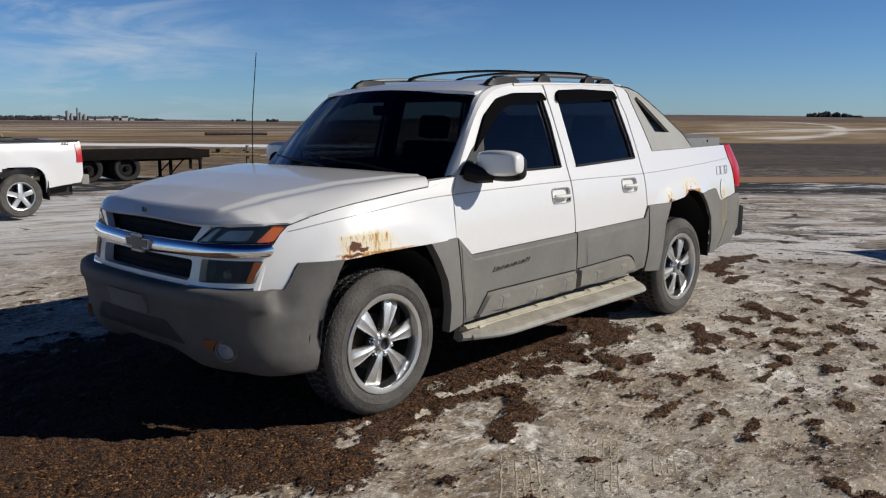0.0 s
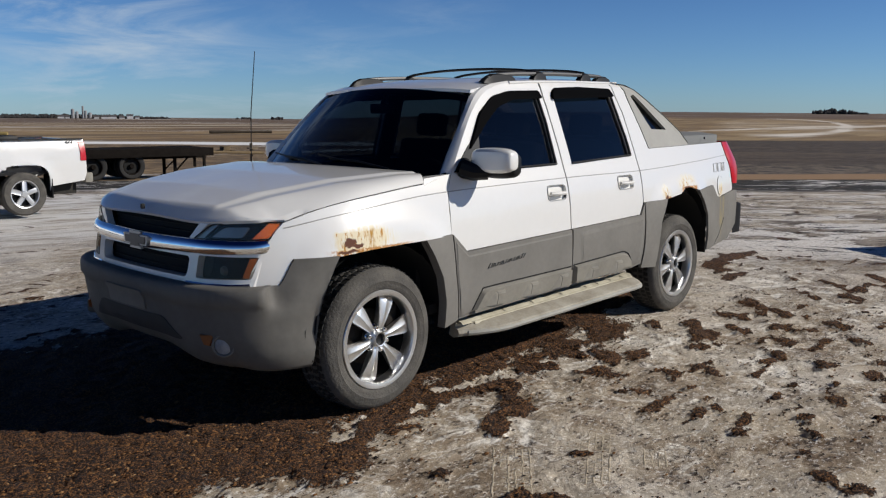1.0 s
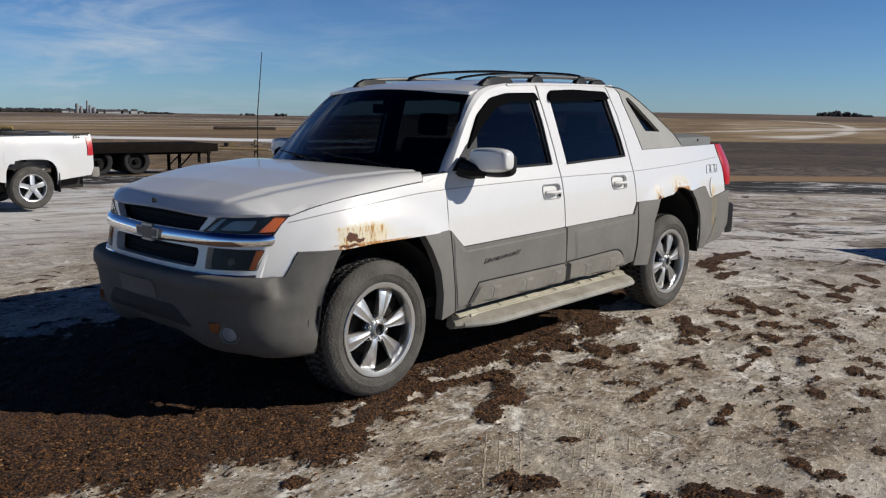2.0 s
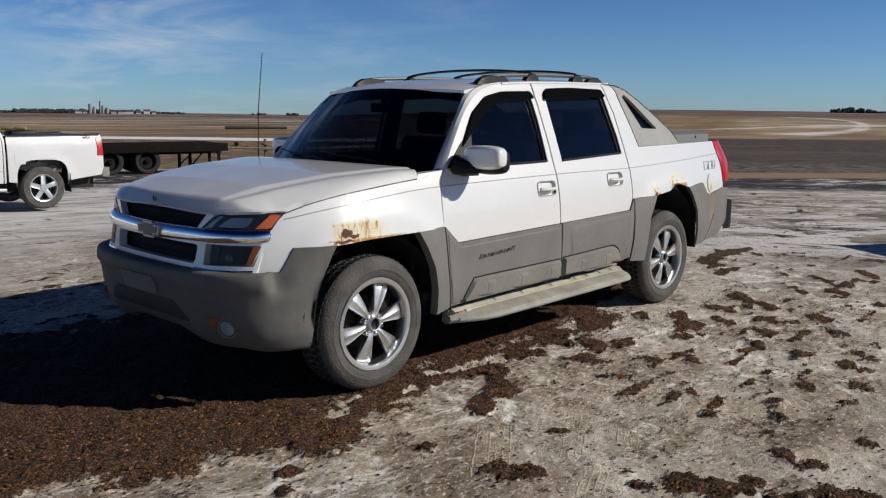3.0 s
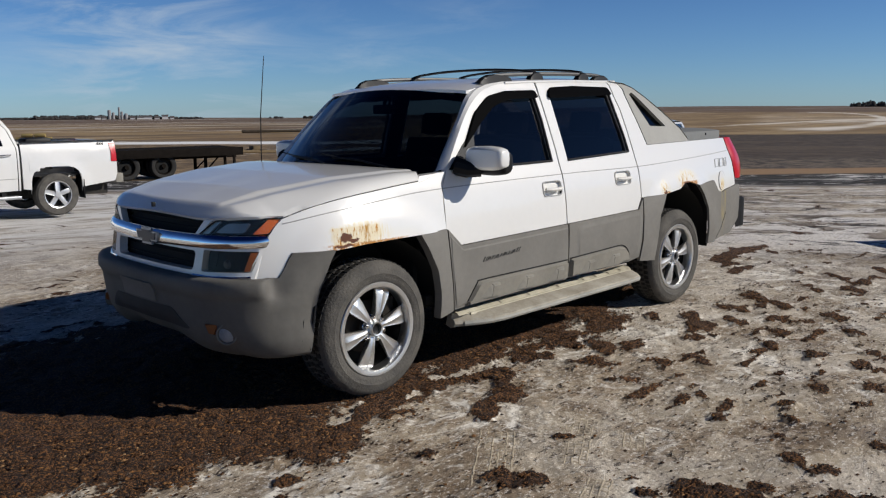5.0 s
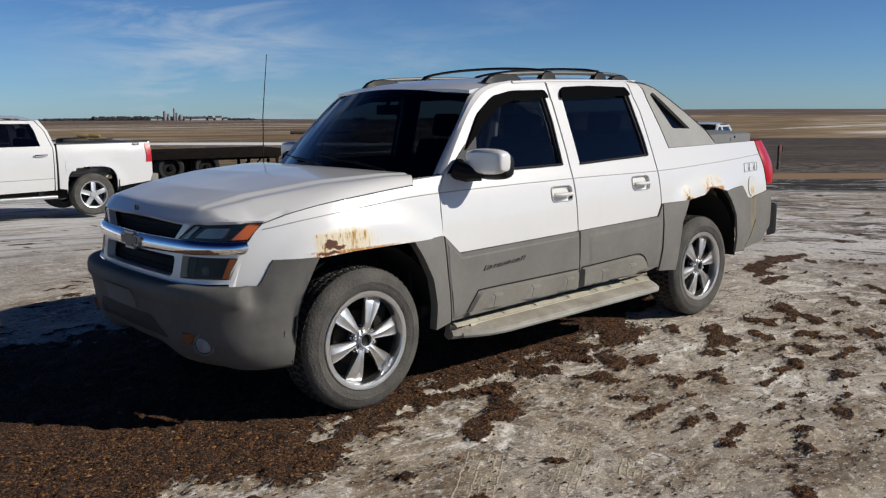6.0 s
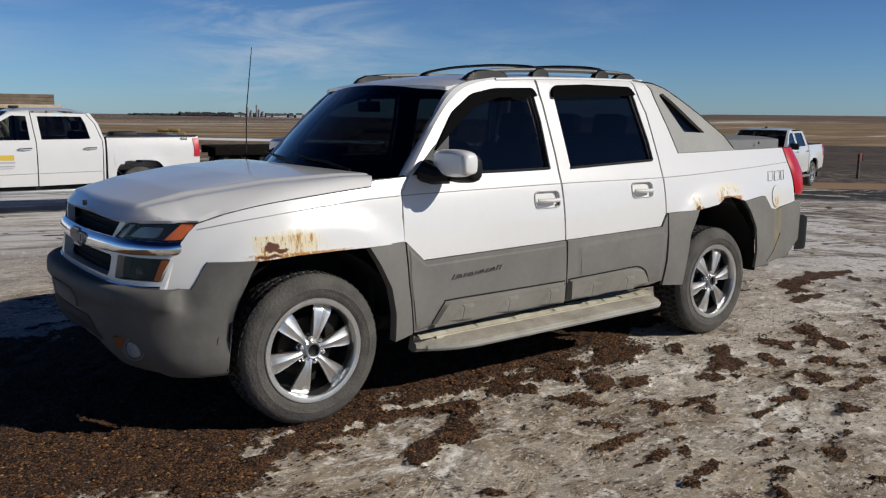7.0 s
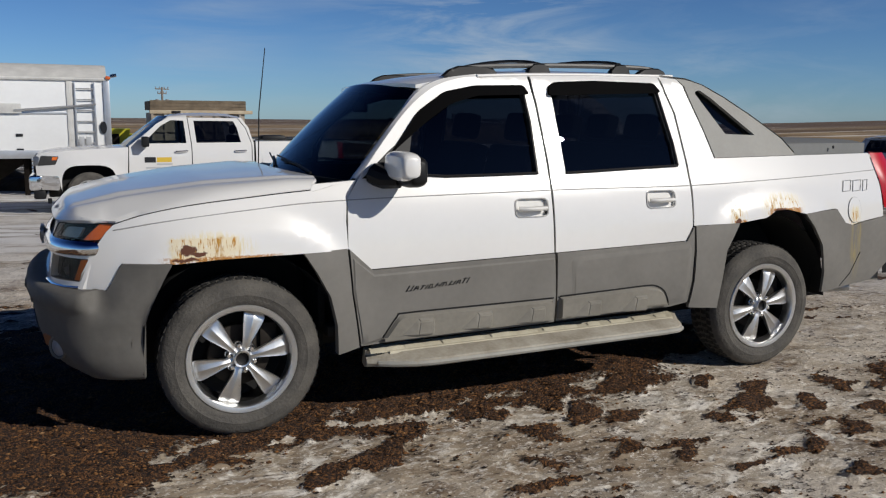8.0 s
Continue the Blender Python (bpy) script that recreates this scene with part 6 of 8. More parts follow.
    tan = mixc(val("MULTIPLY", wind, 0.75), tan, (0.80, 0.74, 0.66))
    dark_far = val("MULTIPLY", ramp(Sw, 190.0, 300.0), 0.85)
    tan = mixc(dark_far, tan, (0.105, 0.062, 0.037))
    kx, ky = val("SUBTRACT", X, 164.0), val("SUBTRACT", Y, 64.5)
    ku = val("ADD", val("MULTIPLY", kx, 0.927), val("MULTIPLY", ky, 0.375))
    kv = val("SUBTRACT", val("MULTIPLY", ky, 0.927), val("MULTIPLY", kx, 0.375))
    ku, kv = val("DIVIDE", ku, 74.0), val("DIVIDE", kv, 13.0)
    kr = val("SQRT", val("ADD", val("MULTIPLY", ku, ku), val("MULTIPLY", kv, kv)))
    kr = val("ADD", kr, val("MULTIPLY", val("SUBTRACT", fn2, 0.5), 0.25))
    pale = drawn(0.09, -62, 3.0)
    tan = mixc(val("MULTIPLY", ramp(val("ADD", kr, val("MULTIPLY", kv, 0.35)), 1.1, 0.7), val("MULTIPLY", ramp(pale, 0.46, 0.62), 0.55)), tan, (0.62, 0.52, 0.40))
    rim_n = ramp(val("ABSOLUTE", val("SUBTRACT", kr, 1.0)), 0.11, 0.03)
    tan = mixc(val("MULTIPLY", val("MULTIPLY", rim_n, ramp(kv, 0.25, -0.2)), ramp(pale, 0.36, 0.52)), tan, (0.74, 0.68, 0.60))
    plow = mixc(ramp(fn, 0.42, 0.62), (0.036, 0.024, 0.016), (0.088, 0.060, 0.040))
    plow = mixc(val("MULTIPLY", ramp(drawn(0.14, -62, 4.0), 0.52, 0.62), 0.5), plow, (0.125, 0.085, 0.052))
    stub = mixc(ramp(noise_(1.6, 7, 0.78), 0.44, 0.57), (0.030, 0.021, 0.015), (0.19, 0.145, 0.105))
    mud = mixc(ramp(drawn(1.0, -62, 1.5, 9, 0.72, 1.2), 0.55, 0.66), (0.010, 0.008, 0.006), (0.15, 0.098, 0.060))
    mud = mixc(val("MULTIPLY", ramp(drawn(0.60, -62, 1.6, 10, 0.74, 1.4), 0.535, 0.58), 0.9), mud, (0.72, 0.69, 0.66))
    grass = mixc(ramp(fn, 0.40, 0.65), (0.10, 0.066, 0.036), (0.30, 0.205, 0.105))
    grass = mixc(val("MULTIPLY", ramp(noise_(0.12, 7, 0.65, (0.4, 1.4, 1), -0.6), 0.57, 0.62), 0.85), grass, (0.78, 0.78, 0.78))
    grass = mixc(val("MULTIPLY", ramp(drawn(0.22, -28, 5.0), 0.52, 0.62), 0.7), grass, (0.085, 0.055, 0.030))
    tan = mixc(val("MULTIPLY", val("MULTIPLY", left, ramp(drawn(0.045, -24, 7.0), 0.52, 0.58)), 0.75), tan, (0.095, 0.062, 0.036))
    tan = mixc(val("MULTIPLY", val("MULTIPLY", left, ramp(drawn(0.030, -24, 9.0, 6), 0.575, 0.61)), 0.8), tan, (0.72, 0.66, 0.57))
    f = mixc(ramp(Sw, 25.4, 26.8), mud, mixc(left, (0.30, 0.185, 0.095), grass))
    f = mixc(ramp(Sw, 31.0, 32.4), f, mixc(left, stub, grass))
    f = mixc(ramp(Sw, 40.0, 46.0), f, mixc(left, plow, grass))
    far_edge = val("ADD", Sw, val("MULTIPLY", left, 6.0))
    f = mixc(ramp(far_edge, 80.0, 84.0), f, tan)
    f = mixc(val("MULTIPLY", left, val("MULTIPLY", ramp(Sw, 66.0, 67.5), ramp(Sw, 73.5, 71.5))), f, (0.82, 0.82, 0.82))
    mr = ramp(Sw, 18.0, 20.0)
    col = mixc(mr, yard, f)
    nt.links.new(col, b.inputs["Base Color"])
    wet = ramp(noise_(0.8, 6, 0.6), 0.56, 0.70)
    ro = val("SUBTRACT", 0.80, val("MULTIPLY", wet, 0.42))
    ro = val("MAXIMUM", val("MAXIMUM", ro, val("MULTIPLY", allsoil, 0.95)), val("MULTIPLY", mr, 0.95))
    nt.links.new(ro, b.inputs["Roughness"])
    h = val("ADD", val("MULTIPLY", mid, 0.5), val("ADD", val("ADD", val("MULTIPLY", scab, 0.35), val("ADD", val("MULTIPLY", speck, 0.16), val("MULTIPLY", pit, -0.05))), val("MULTIPLY", val("MULTIPLY", grit, allsoil), 0.22)))
    bp = nt.nodes.new("ShaderNodeBump")
    bp.inputs["Strength"].default_value = 0.9
    bp.inputs["Distance"].default_value = 0.05
    nt.links.new(h, bp.inputs["Height"])
    nt.links.new(bp.outputs["Normal"], b.inputs["Normal"])
    return m


ground = build_ground()


def build_clods():
    """Loose gravel, chaff and frozen clods on the brown ground."""
    rnd = random.Random(5)
    verts, faces = [], []

    def clod(x, y, z, s):
        b = len(verts)
        a0 = rnd.random() * 6.28
        pts = [(0, 0, 0.75), (1, 0, 0), (0, 1, 0), (-1, 0, 0), (0, -1, 0), (0, 0, -0.5)]
        for px, py, pz in pts:
            k = s * rnd.uniform(0.6, 1.25)
            verts.append((x + k * (px * math.cos(a0) - py * math.sin(a0)) * 1.25, y + k * (px * math.sin(a0) + py * math.cos(a0)) * 0.85, z + k * pz * 0.8))
        for f in ((0, 1, 2), (0, 2, 3), (0, 3, 4), (0, 4, 1), (5, 2, 1), (5, 3, 2), (5, 4, 3), (5, 1, 4)):
            faces.append(tuple(b + i for i in f))

    n = 0
    for _ in range(150000):
        x, y = rnd.uniform(-2.6, 4.6), rnd.uniform(-3.9, 0.0)
        if rnd.random() < sstep(-0.6, -0.1, y) * 0.7:
            continue
        m = soil_at(x, y)
        g = covered(x, y, m)
        if g > 0.5 and rnd.random() < 0.60 or m > 0.08 and rnd.random() < 0.13 or rnd.random() < 0.014:
            s = rnd.choice((0.0035, 0.004, 0.005, 0.006, 0.007, 0.008, 0.011)) * (1.35 if rnd.random() < 0.08 else 1)
            clod(x, y, ground_h(x, y) + near_relief(x, y) - 0.012 + 0.010 * g + s * 0.3, s)
            n += 1
    for _ in range(9000):
        x, y = rnd.uniform(4.2, 10), rnd.uniform(-4, 3)
        if soil_at(x, y) > 0.55:
            s = rnd.uniform(0.005, 0.014)
            clod(x, y, ground_h(x, y) + near_relief(x, y) - 0.006 + s * 0.2, s)
    me = bpy.data.meshes.new("gravel")
    me.from_pydata(verts, [], faces)
    m = mat("brown_gravel_and_chaff", (0.150, 0.070, 0.029), 0.95)
    nt = m.node_tree
    ge = nt.nodes.new("ShaderNodeNewGeometry")
    ra = nt.nodes.new("ShaderNodeValToRGB")
    ra.color_ramp.elements[0].color = (0.008, 0.004, 0.002, 1)
    ra.color_ramp.elements[1].color = (0.30, 0.18, 0.085, 1)
    for p, c in ((0.40, (0.028, 0.012, 0.005, 1)), (0.74, (0.125, 0.054, 0.016, 1)), (0.94, (0.215, 0.100, 0.031, 1))):
        ra.color_ramp.elements.new(p).color = c
    nt.links.new(ge.outputs["Random Per Island"], ra.inputs[0])
    nt.links.new(ra.outputs[0], nt.nodes["Principled BSDF"].inputs["Base Color"])
    me.materials.append(m)
    return tagged(new("gravel", me), "loose brown gravel and chaff frozen in the ice", "gravel", kind="stuff")


def build_prints():
    """Tyre prints pressed into the ice: worn waffle rows of low pale ridges."""
    rnd = random.Random(21)
    verts, faces = [], []

    def ridge(a, b, w, h):
        d = (b - a).normalized()
        n = Vector((-d.y, d.x, 0)) * w
        k = len(verts)
        for p, e in ((a, 0.15), (a.lerp(b, 0.3), rnd.uniform(0.7, 1.2)), (a.lerp(b, 0.7), rnd.uniform(0.6, 1.1)), (b, 0.1)):
            z = ground_h(p.x, p.y) + near_relief(p.x, p.y) - 0.0145
            c = n * rnd.uniform(0.8, 1.25)
            verts.extend([(p.x - c.x, p.y - c.y, z - 0.003), (p.x - c.x * 0.3, p.y - c.y * 0.3, z + h * e), (p.x + c.x * 0.3, p.y + c.y * 0.3, z + h * e), (p.x + c.x, p.y + c.y, z - 0.003)])
        for r in range(3):
            for q in range(3):
                o = k + r * 4 + q
                faces.append((o, o + 1, o + 5, o + 4))

    for (x0, y0), dx, dy, ln, cols in (((-0.46, -2.22), 0.78, 0.62, 0.72, 6), ((0.01, -2.31), 0.85, 0.53, 0.66, 5), ((0.40, -2.40), 0.85, 0.53, 0.22, 4), ((-0.30, -2.62), 0.90, 0.43, 0.30, 5)):
        d, w = Vector((dx, dy, 0)), Vector((-dy, dx, 0))
        o = Vector((x0, y0, 0))
        rows = int(ln / 0.040)
        for c in range(cols):
            for k in range(rows):
                keep = noise.noise(Vector((x0 + k * 0.16, c * 0.9, 3))) + rnd.uniform(-0.3, 0.3)
                p = o + d * (k * 0.040 + rnd.uniform(-0.005, 0.005)) + w * ((c - (cols - 1) / 2) * 0.034 + rnd.uniform(-0.003, 0.003))
                if keep > -0.22:
                    ridge(p - d * 0.021, p + d * 0.023, 0.0080, 0.0030)
                if keep > -0.08 and c < cols - 1:
                    ridge(p, p + w * 0.034 + d * rnd.uniform(-0.006, 0.006), 0.0080, 0.0030)
    me = bpy.data.meshes.new("tyre_print")
    me.from_pydata(verts, [], faces)
    me.polygons.foreach_set("use_smooth", [True] * len(faces))
    me.materials.append(mat("pale_pressed_ice", (0.56, 0.475, 0.35), 0.8, var=0.45, scale=9))
    return tagged(new("tyre_print", me), "pale tyre prints pressed into dirty ice", "tyre print", kind="stuff")


gravel = build_clods()
tyre_print = build_prints()

# ---------------------------------------------------------------- other vehicles and things round the yard
M_TONGUE = mat("yellowed_rusty_beam", (0.20, 0.14, 0.07), 0.85, var=0.5, scale=5)
M_YELLOWD = mat("yellow_decal", (0.62, 0.42, 0.04), 0.5)
M_WOOD = mat("grey_weathered_wood", (0.20, 0.155, 0.105), 0.9, var=0.5, scale=4, bump=0.3, bscale=30)
M_DKWOOD = mat("dark_deck_timber", (0.020, 0.016, 0.013), 0.95, var=0.4, scale=4, spec=0.05)
M_DKSTEEL = mat("dark_rusty_steel", (0.015, 0.012, 0.010), 0.9, var=0.5, scale=6, spec=0.1)
M_CREAM = mat("faded_cream_paint", (0.52, 0.45, 0.33), 0.6, var=0.4, scale=3, tint=(0.36, 0.27, 0.17))
M_TAN = mat("faded_tan_steel", (0.36, 0.31, 0.25), 0.7, var=0.4, scale=3)
M_TRAILER = mat("white_trailer_sheet", (0.78, 0.79, 0.79), 0.35, var=0.08, scale=1.2)
M_ALUM = mat("bright_aluminium", (0.62, 0.63, 0.64), 0.35, metal=0.7, var=0.15, scale=5)
M_TARP = mat("pale_roll_tarp", (0.66, 0.655, 0.63), 0.8, var=0.25, scale=4)
M_YELLOW = mat("yellow_machine_paint", (0.62, 0.58, 0.03), 0.45, var=0.2, scale=6)
M_BALE = mat("dark_old_hay", (0.060, 0.045, 0.030), 0.95, var=0.4, scale=8)
M_PALEBALE = mat("pale_hay", (0.36, 0.27, 0.10), 0.95, var=0.4, scale=8)
M_WASTE = mat("brown_chaff_heap", (0.10, 0.062, 0.034), 0.95, var=0.6, scale=3, bump=0.5, bscale=20)
M_POLE = mat("grey_pole_wood", (0.24, 0.21, 0.18), 0.9, var=0.3, scale=6)
M_SILO = mat("grey_concrete_silo", (0.30, 0.30, 0.31), 0.8, var=0.2, scale=0.3)
M_FARWOOD = mat("bare_far_trees", (0.045, 0.042, 0.040), 0.95, var=0.3, scale=0.1)
M_FARWHITE = mat("far_white_siding", (0.62, 0.62, 0.62), 0.7, var=0.15, scale=0.3)
M_FARROOF = mat("far_dark_roof", (0.10, 0.09, 0.09), 0.8, var=0.2, scale=0.5)
M_CLEARG = glass_mat("lightly_tinted_glass", (0.45, 0.48, 0.48))
M_REDSIGN = mat("faded_red_marker", (0.16, 0.05, 0.035), 0.7, var=0.3, scale=12)


def plain_wheel(m, parent, r=0.40, width=0.26, rim_m=None, spokes=5, rubber=None):
    w = new("wheel")
    w.parent = parent
    w.matrix_basis = m
    h = width / 2
    part("tyre", revolve([(r * 0.64, -h * 0.85), (r * 0.75, -h), (r * 0.92, -h * 0.95), (r, -h * 0.65), (r, h * 0.65), (r * 0.92, h * 0.95), (r * 0.75, h), (r * 0.64, h * 0.85)], 36), rubber or M_RUBBER, w, "black tyre")
    rim = part("rim", revolve([(r * 0.66, -h * 0.82), (r * 0.645, -h * 0.95), (r * 0.60, -h * 0.9), (r * 0.57, -h * 0.5), (r * 0.55, h * 0.5)], 36), rim_m or M_ALUM, w, "alloy rim")
    part("brake", revolve([(0, -h * 0.2), (r * 0.55, -h * 0.2)], 24), M_DARK, w)
    for i in range(spokes):
        a = math.pi / 2 + 2 * math.pi * i / spokes
        bm = boxed((r * 0.08, -h * 0.82, -r * 0.11), (r * 0.60, -h * 0.60, r * 0.11), 0.012, 2, Matrix.Rotation(-a, 4, "Y"))
        part("spoke", bm, rim_m or M_ALUM, rim)
    part("hub", revolve([(0, -h * 0.92), (r * 0.15, -h * 0.9), (r * 0.2, -h * 0.6)], 20), rim_m or M_ALUM, rim)
    return w


def crew_pickup(name, m, label, group="", wb=3.80, door_open=False, decals=False, bed=True, glass=None):
    """A tall white crew-cab pickup; front axle at the origin, nose to -x."""
    T = thing(name, m, label, "truck", group)
    tail = wb + 1.18
    bx = 3.02
    GZ, GY = (0.40, 0.60, 0.90, 1.15, 1.28, 1.36, 1.80, 1.88), (0.955, 0.985, 0.995, 0.985, 0.955, 0.925, 0.775, 0.72)

    def hw(x, z):
        y = lerp(GZ, GY, z)
        if x < -0.2:
            y -= 0.12 * ((-0.2 - x) / 0.7) ** 2
        for c in (0.0, wb):
            y += 0.02 * sstep(0.72, 0.55, math.hypot(x - c, z - 0.42)) * sstep(1.2, 1.0, z)
        return y

    def arch(cx, r=0.475, z0=0.47):
        return [(cx + r * math.copysign(abs(math.cos(a)) ** 0.55, math.cos(a)), 0.44 + (r + 0.02) * math.sin(a) ** 0.50 if 0 < a < math.pi else 0.44) for a in [math.pi * (1 - i / 14) for i in range(15)]]

    g = glass or M_GLASS
    for s in (-1, 1):
        inw = (0, -s, 0)
        at = lambda out=0.0: (lambda x, z: (x, s * (hw(x, z) + out), z))
        fen = [(-0.88, 0.62), (-0.50, 0.60), (-0.475, 0.46)] + arch(0.0) + [(0.475, 0.48), (0.66, 0.50), (0.70, 1.26), (0.2, 1.235), (-0.4, 1.20), (-0.80, 1.155), (-0.90, 1.05)]
        part("front_fender", sheet(fen, at(), (), 0.10, 0.04, inw), M_SILVERW, T, "white front fender")
        fd = [(0.685, 0.50), (1.84, 0.50), (1.845, 1.30), (1.80, 1.815), (1.48, 1.825), (1.24, 1.70), (0.98, 1.47), (0.715, 1.28)]
        fw = [(0.96, 1.325), (1.76, 1.33), (1.735, 1.755), (1.50, 1.765), (1.30, 1.655)]
        door = part("front_door", sheet(fd, at(), [fw], 0.10, 0.03, inw), M_SILVERW, T, "white front door")
        part("window_glass", sheet(fw, at(-0.02), (), 0.2, 0), M_CLEARG, door, "clear side window")
        rd = [(1.86, 0.50), (2.98, 0.52), (3.00, 1.30), (2.90, 1.62), (2.76, 1.805), (1.815, 1.815), (1.862, 1.30)]
        rw = [(1.95, 1.335), (2.80, 1.34), (2.74, 1.62), (2.68, 1.75), (1.92, 1.755)]
        rdoor = part("rear_door", sheet(rd, at(), [rw], 0.10, 0.03, inw), M_SILVERW, T, "white rear door")
        part("window_glass", sheet(rw, at(-0.02), (), 0.2, 0), g, rdoor, "dark tinted rear window")
        part("cab_corner", sheet([(3.002, 0.52), (3.03, 0.52), (3.05, 1.32), (2.97, 1.62), (2.84, 1.82), (2.775, 1.81), (2.915, 1.62), (3.015, 1.30)], at(), (), 0.2, 0.03, inw), M_SILVERW, T)
        bs = [(3.075, 0.54), (wb - 0.475, 0.52)] + arch(wb) + [(wb + 0.475, 0.52), (tail - 0.05, 0.60), (tail, 0.75), (tail - 0.01, 1.39), (3.085, 1.385)]
        if bed:
            part("bed_side", sheet(bs, at(), (), 0.10, 0.04, inw), M_SILVERW, T, "white bed side")
            part("bed_rail", boxed((3.08, s * 0.94 - 0.03, 1.385), (tail - 0.02, s * 0.94 + 0.03, 1.405), 0.008), M_BLACK, T, "black bed rail cap")
        for d, hx in ((door, 1.66), (rdoor, 2.78)):
            p = [(hx - 0.11, s * (hw(hx, 1.17) + 0.02), 1.17), (hx, s * (hw(hx, 1.17) + 0.04), 1.175), (hx + 0.11, s * (hw(hx, 1.17) + 0.02), 1.18)]
            part("door_handle", tube(p, 0.020, 8), M_CHROME, d, "chrome door handle")
        for gx in ([(0.675, 0.50), (0.70, 1.27)], [(1.85, 0.50), (1.853, 1.30), (1.808, 1.81)], [(2.99, 0.52), (3.008, 1.30)], [(3.06, 0.54), (3.068, 1.38)]):
            part("panel_gap", loft([[(x - 0.022, s * (hw(x, z) - 0.014), z) for x, z in gx], [(x + 0.022, s * (hw(x, z) - 0.014), z) for x, z in gx]]), M_DARK, T)
        part("body_crease", tube([at(-0.002)(x, 0.705 + 0.012 * x) for x in (0.70, 1.3, 1.84)], 0.007, 5), M_LINE, door)
        part("body_crease", tube([at(-0.002)(x, 0.705 + 0.012 * x) for x in (1.87, 2.4, 2.98)], 0.007, 5), M_LINE, rdoor)
        if bed:
            part("fuel_door", sheet(rounded([(3.20, 0.86), (3.38, 0.86), (3.38, 1.06), (3.20, 1.06)], 0.02), at(0.004), (), 0.1, 0.006, inw), M_SILVERW, T, "square fuel door")
        W = [(0.70, 0.86, 1.27), (1.0, 0.80, 1.50), (1.28, 0.745, 1.72), (1.46, 0.72, 1.84), (1.8, 0.72, 1.86)]
        D = [(0.715, 1.28), (0.98, 1.47), (1.24, 1.70), (1.48, 1.825), (1.80, 1.815)]
        part("windscreen_pillar", loft([[(x, s * y, z) for x, y, z in W], [(x, s * hw(x, z), z) for x, z in D]]), M_SILVERW, T, "white windscreen pillar")
        mb = part("side_mirror", boxed((0.93, s * 1.10 - 0.13, 1.27), (1.06, s * 1.10 + 0.13, 1.46), 0.035, 3), M_BLACK, T, "black door mirror")
        part("mirror_arm", tube([(0.95, s * 0.90, 1.29), (0.99, s * 1.0, 1.31)], 0.03, 8), M_BLACK, mb)
        part("running_board", boxed((0.62, s * 1.0 - 0.09, 0.37), (3.0, s * 1.0 + 0.09, 0.43), 0.02), M_STEEL, T, "dull silver running board")
        for bxx in (0.9, 1.8, 2.7):
            part("step_bracket", boxed((bxx, s * 0.85, 0.38), (bxx + 0.08, s * 0.95, 0.50)), M_BLACK, T)
        for cx in (0.0, wb):
            plain_wheel(Matrix.Translation((cx, s * 0.87, 0.40)) @ Matrix.Rotation(0 if s < 0 else math.pi, 4, "Z"), T)
            a = [(cx + 0.54, 0.36)] + [(cx + 0.54 * math.copysign(abs(math.cos(t)) ** 0.55, math.cos(t)), 0.44 + 0.58 * abs(math.sin(t)) ** 0.50) for t in [math.pi * i / 12 for i in range(13)]] + [(cx - 0.54, 0.36)]
            part("wheel_well", loft([[(x, s * 0.95, z) for x, z in a], [(x, s * 0.55, z) for x, z in a]]), M_DARK, T)
            part("mud_flap", boxed((cx + 0.49, s * 0.88 - 0.13, 0.30), (cx + 0.51, s * 0.88 + 0.13, 0.66), 0.004), M_BLACK, T, "black mud flap")
        wl = part("side_lamp", sheet(rounded([(-0.86, 0.93), (-0.56, 0.95), (-0.50, 1.10), (-0.80, 1.115)], 0.02), at(0.005), (), 0.1, 0.01, inw), M_DAM, T, "dark wrap-round lamp")
        part("amber_corner", sheet(rounded([(-0.62, 1.03), (-0.54, 1.035), (-0.52, 1.09), (-0.61, 1.088)], 0.01), at(0.009), (), 0.1, 0.006, inw), M_AMBER, wl, "amber corner lens")
        part("bumper_end", sheet(rounded([(-0.90, 0.50), (-0.52, 0.48), (-0.49, 0.60), (-0.52, 0.74), (-0.90, 0.76)], 0.03), at(0.010), (), 0.1, 0.03, inw), M_CHROME, T, "chrome bumper end")
        hl = part("headlight", boxed((-0.93, s * 0.74 - 0.15, 0.93), (-0.78, s * 0.74 + 0.13, 1.10), 0.02), M_REFLECT, T, "clear head lamp")
        part("amber_marker", boxed((-0.80, s * 0.80 + s * 0.03 - 0.03, 1.04), (-0.70, s * 0.80 + s * 0.03 + 0.035, 1.10), 0.01), M_AMBER, hl, "amber marker")
        if bed:
            tl = part("tail_light", sheet(rounded([(tail - 0.115, 0.98), (tail - 0.004, 0.98), (tail - 0.008, 1.34), (tail - 0.125, 1.34), (tail - 0.105, 1.16)], 0.012), at(0.012), (), 0.1, 0.03, inw), M_RED, T, "red tail light")
            part("rear_lens", boxed((tail - 0.03, s * 0.89 - 0.045, 0.98), (tail + 0.006, s * 0.89 + 0.045, 1.34), 0.012), M_RED, tl)
    rows = []
    for x, c, e in ((-0.92, 1.06, 1.00), (-0.86, 1.15, 1.09), (-0.6, 1.215, 1.165), (-0.1, 1.255, 1.205), (0.4, 1.275, 1.235), (0.72, 1.27, 1.25)):
        rows.append([(x, y, e + (c - e) * (1 - (abs(y) / 0.9) ** 2.5)) for y in [-0.9 + 0.15 * i for i in range(13)]])
    part("hood", loft(rows), M_SILVERW, T, "white hood")
    part("grille", boxed((-0.94, -0.60, 0.78), (-0.86, 0.60, 1.08), 0.02), M_BLACK, T, "black grille")
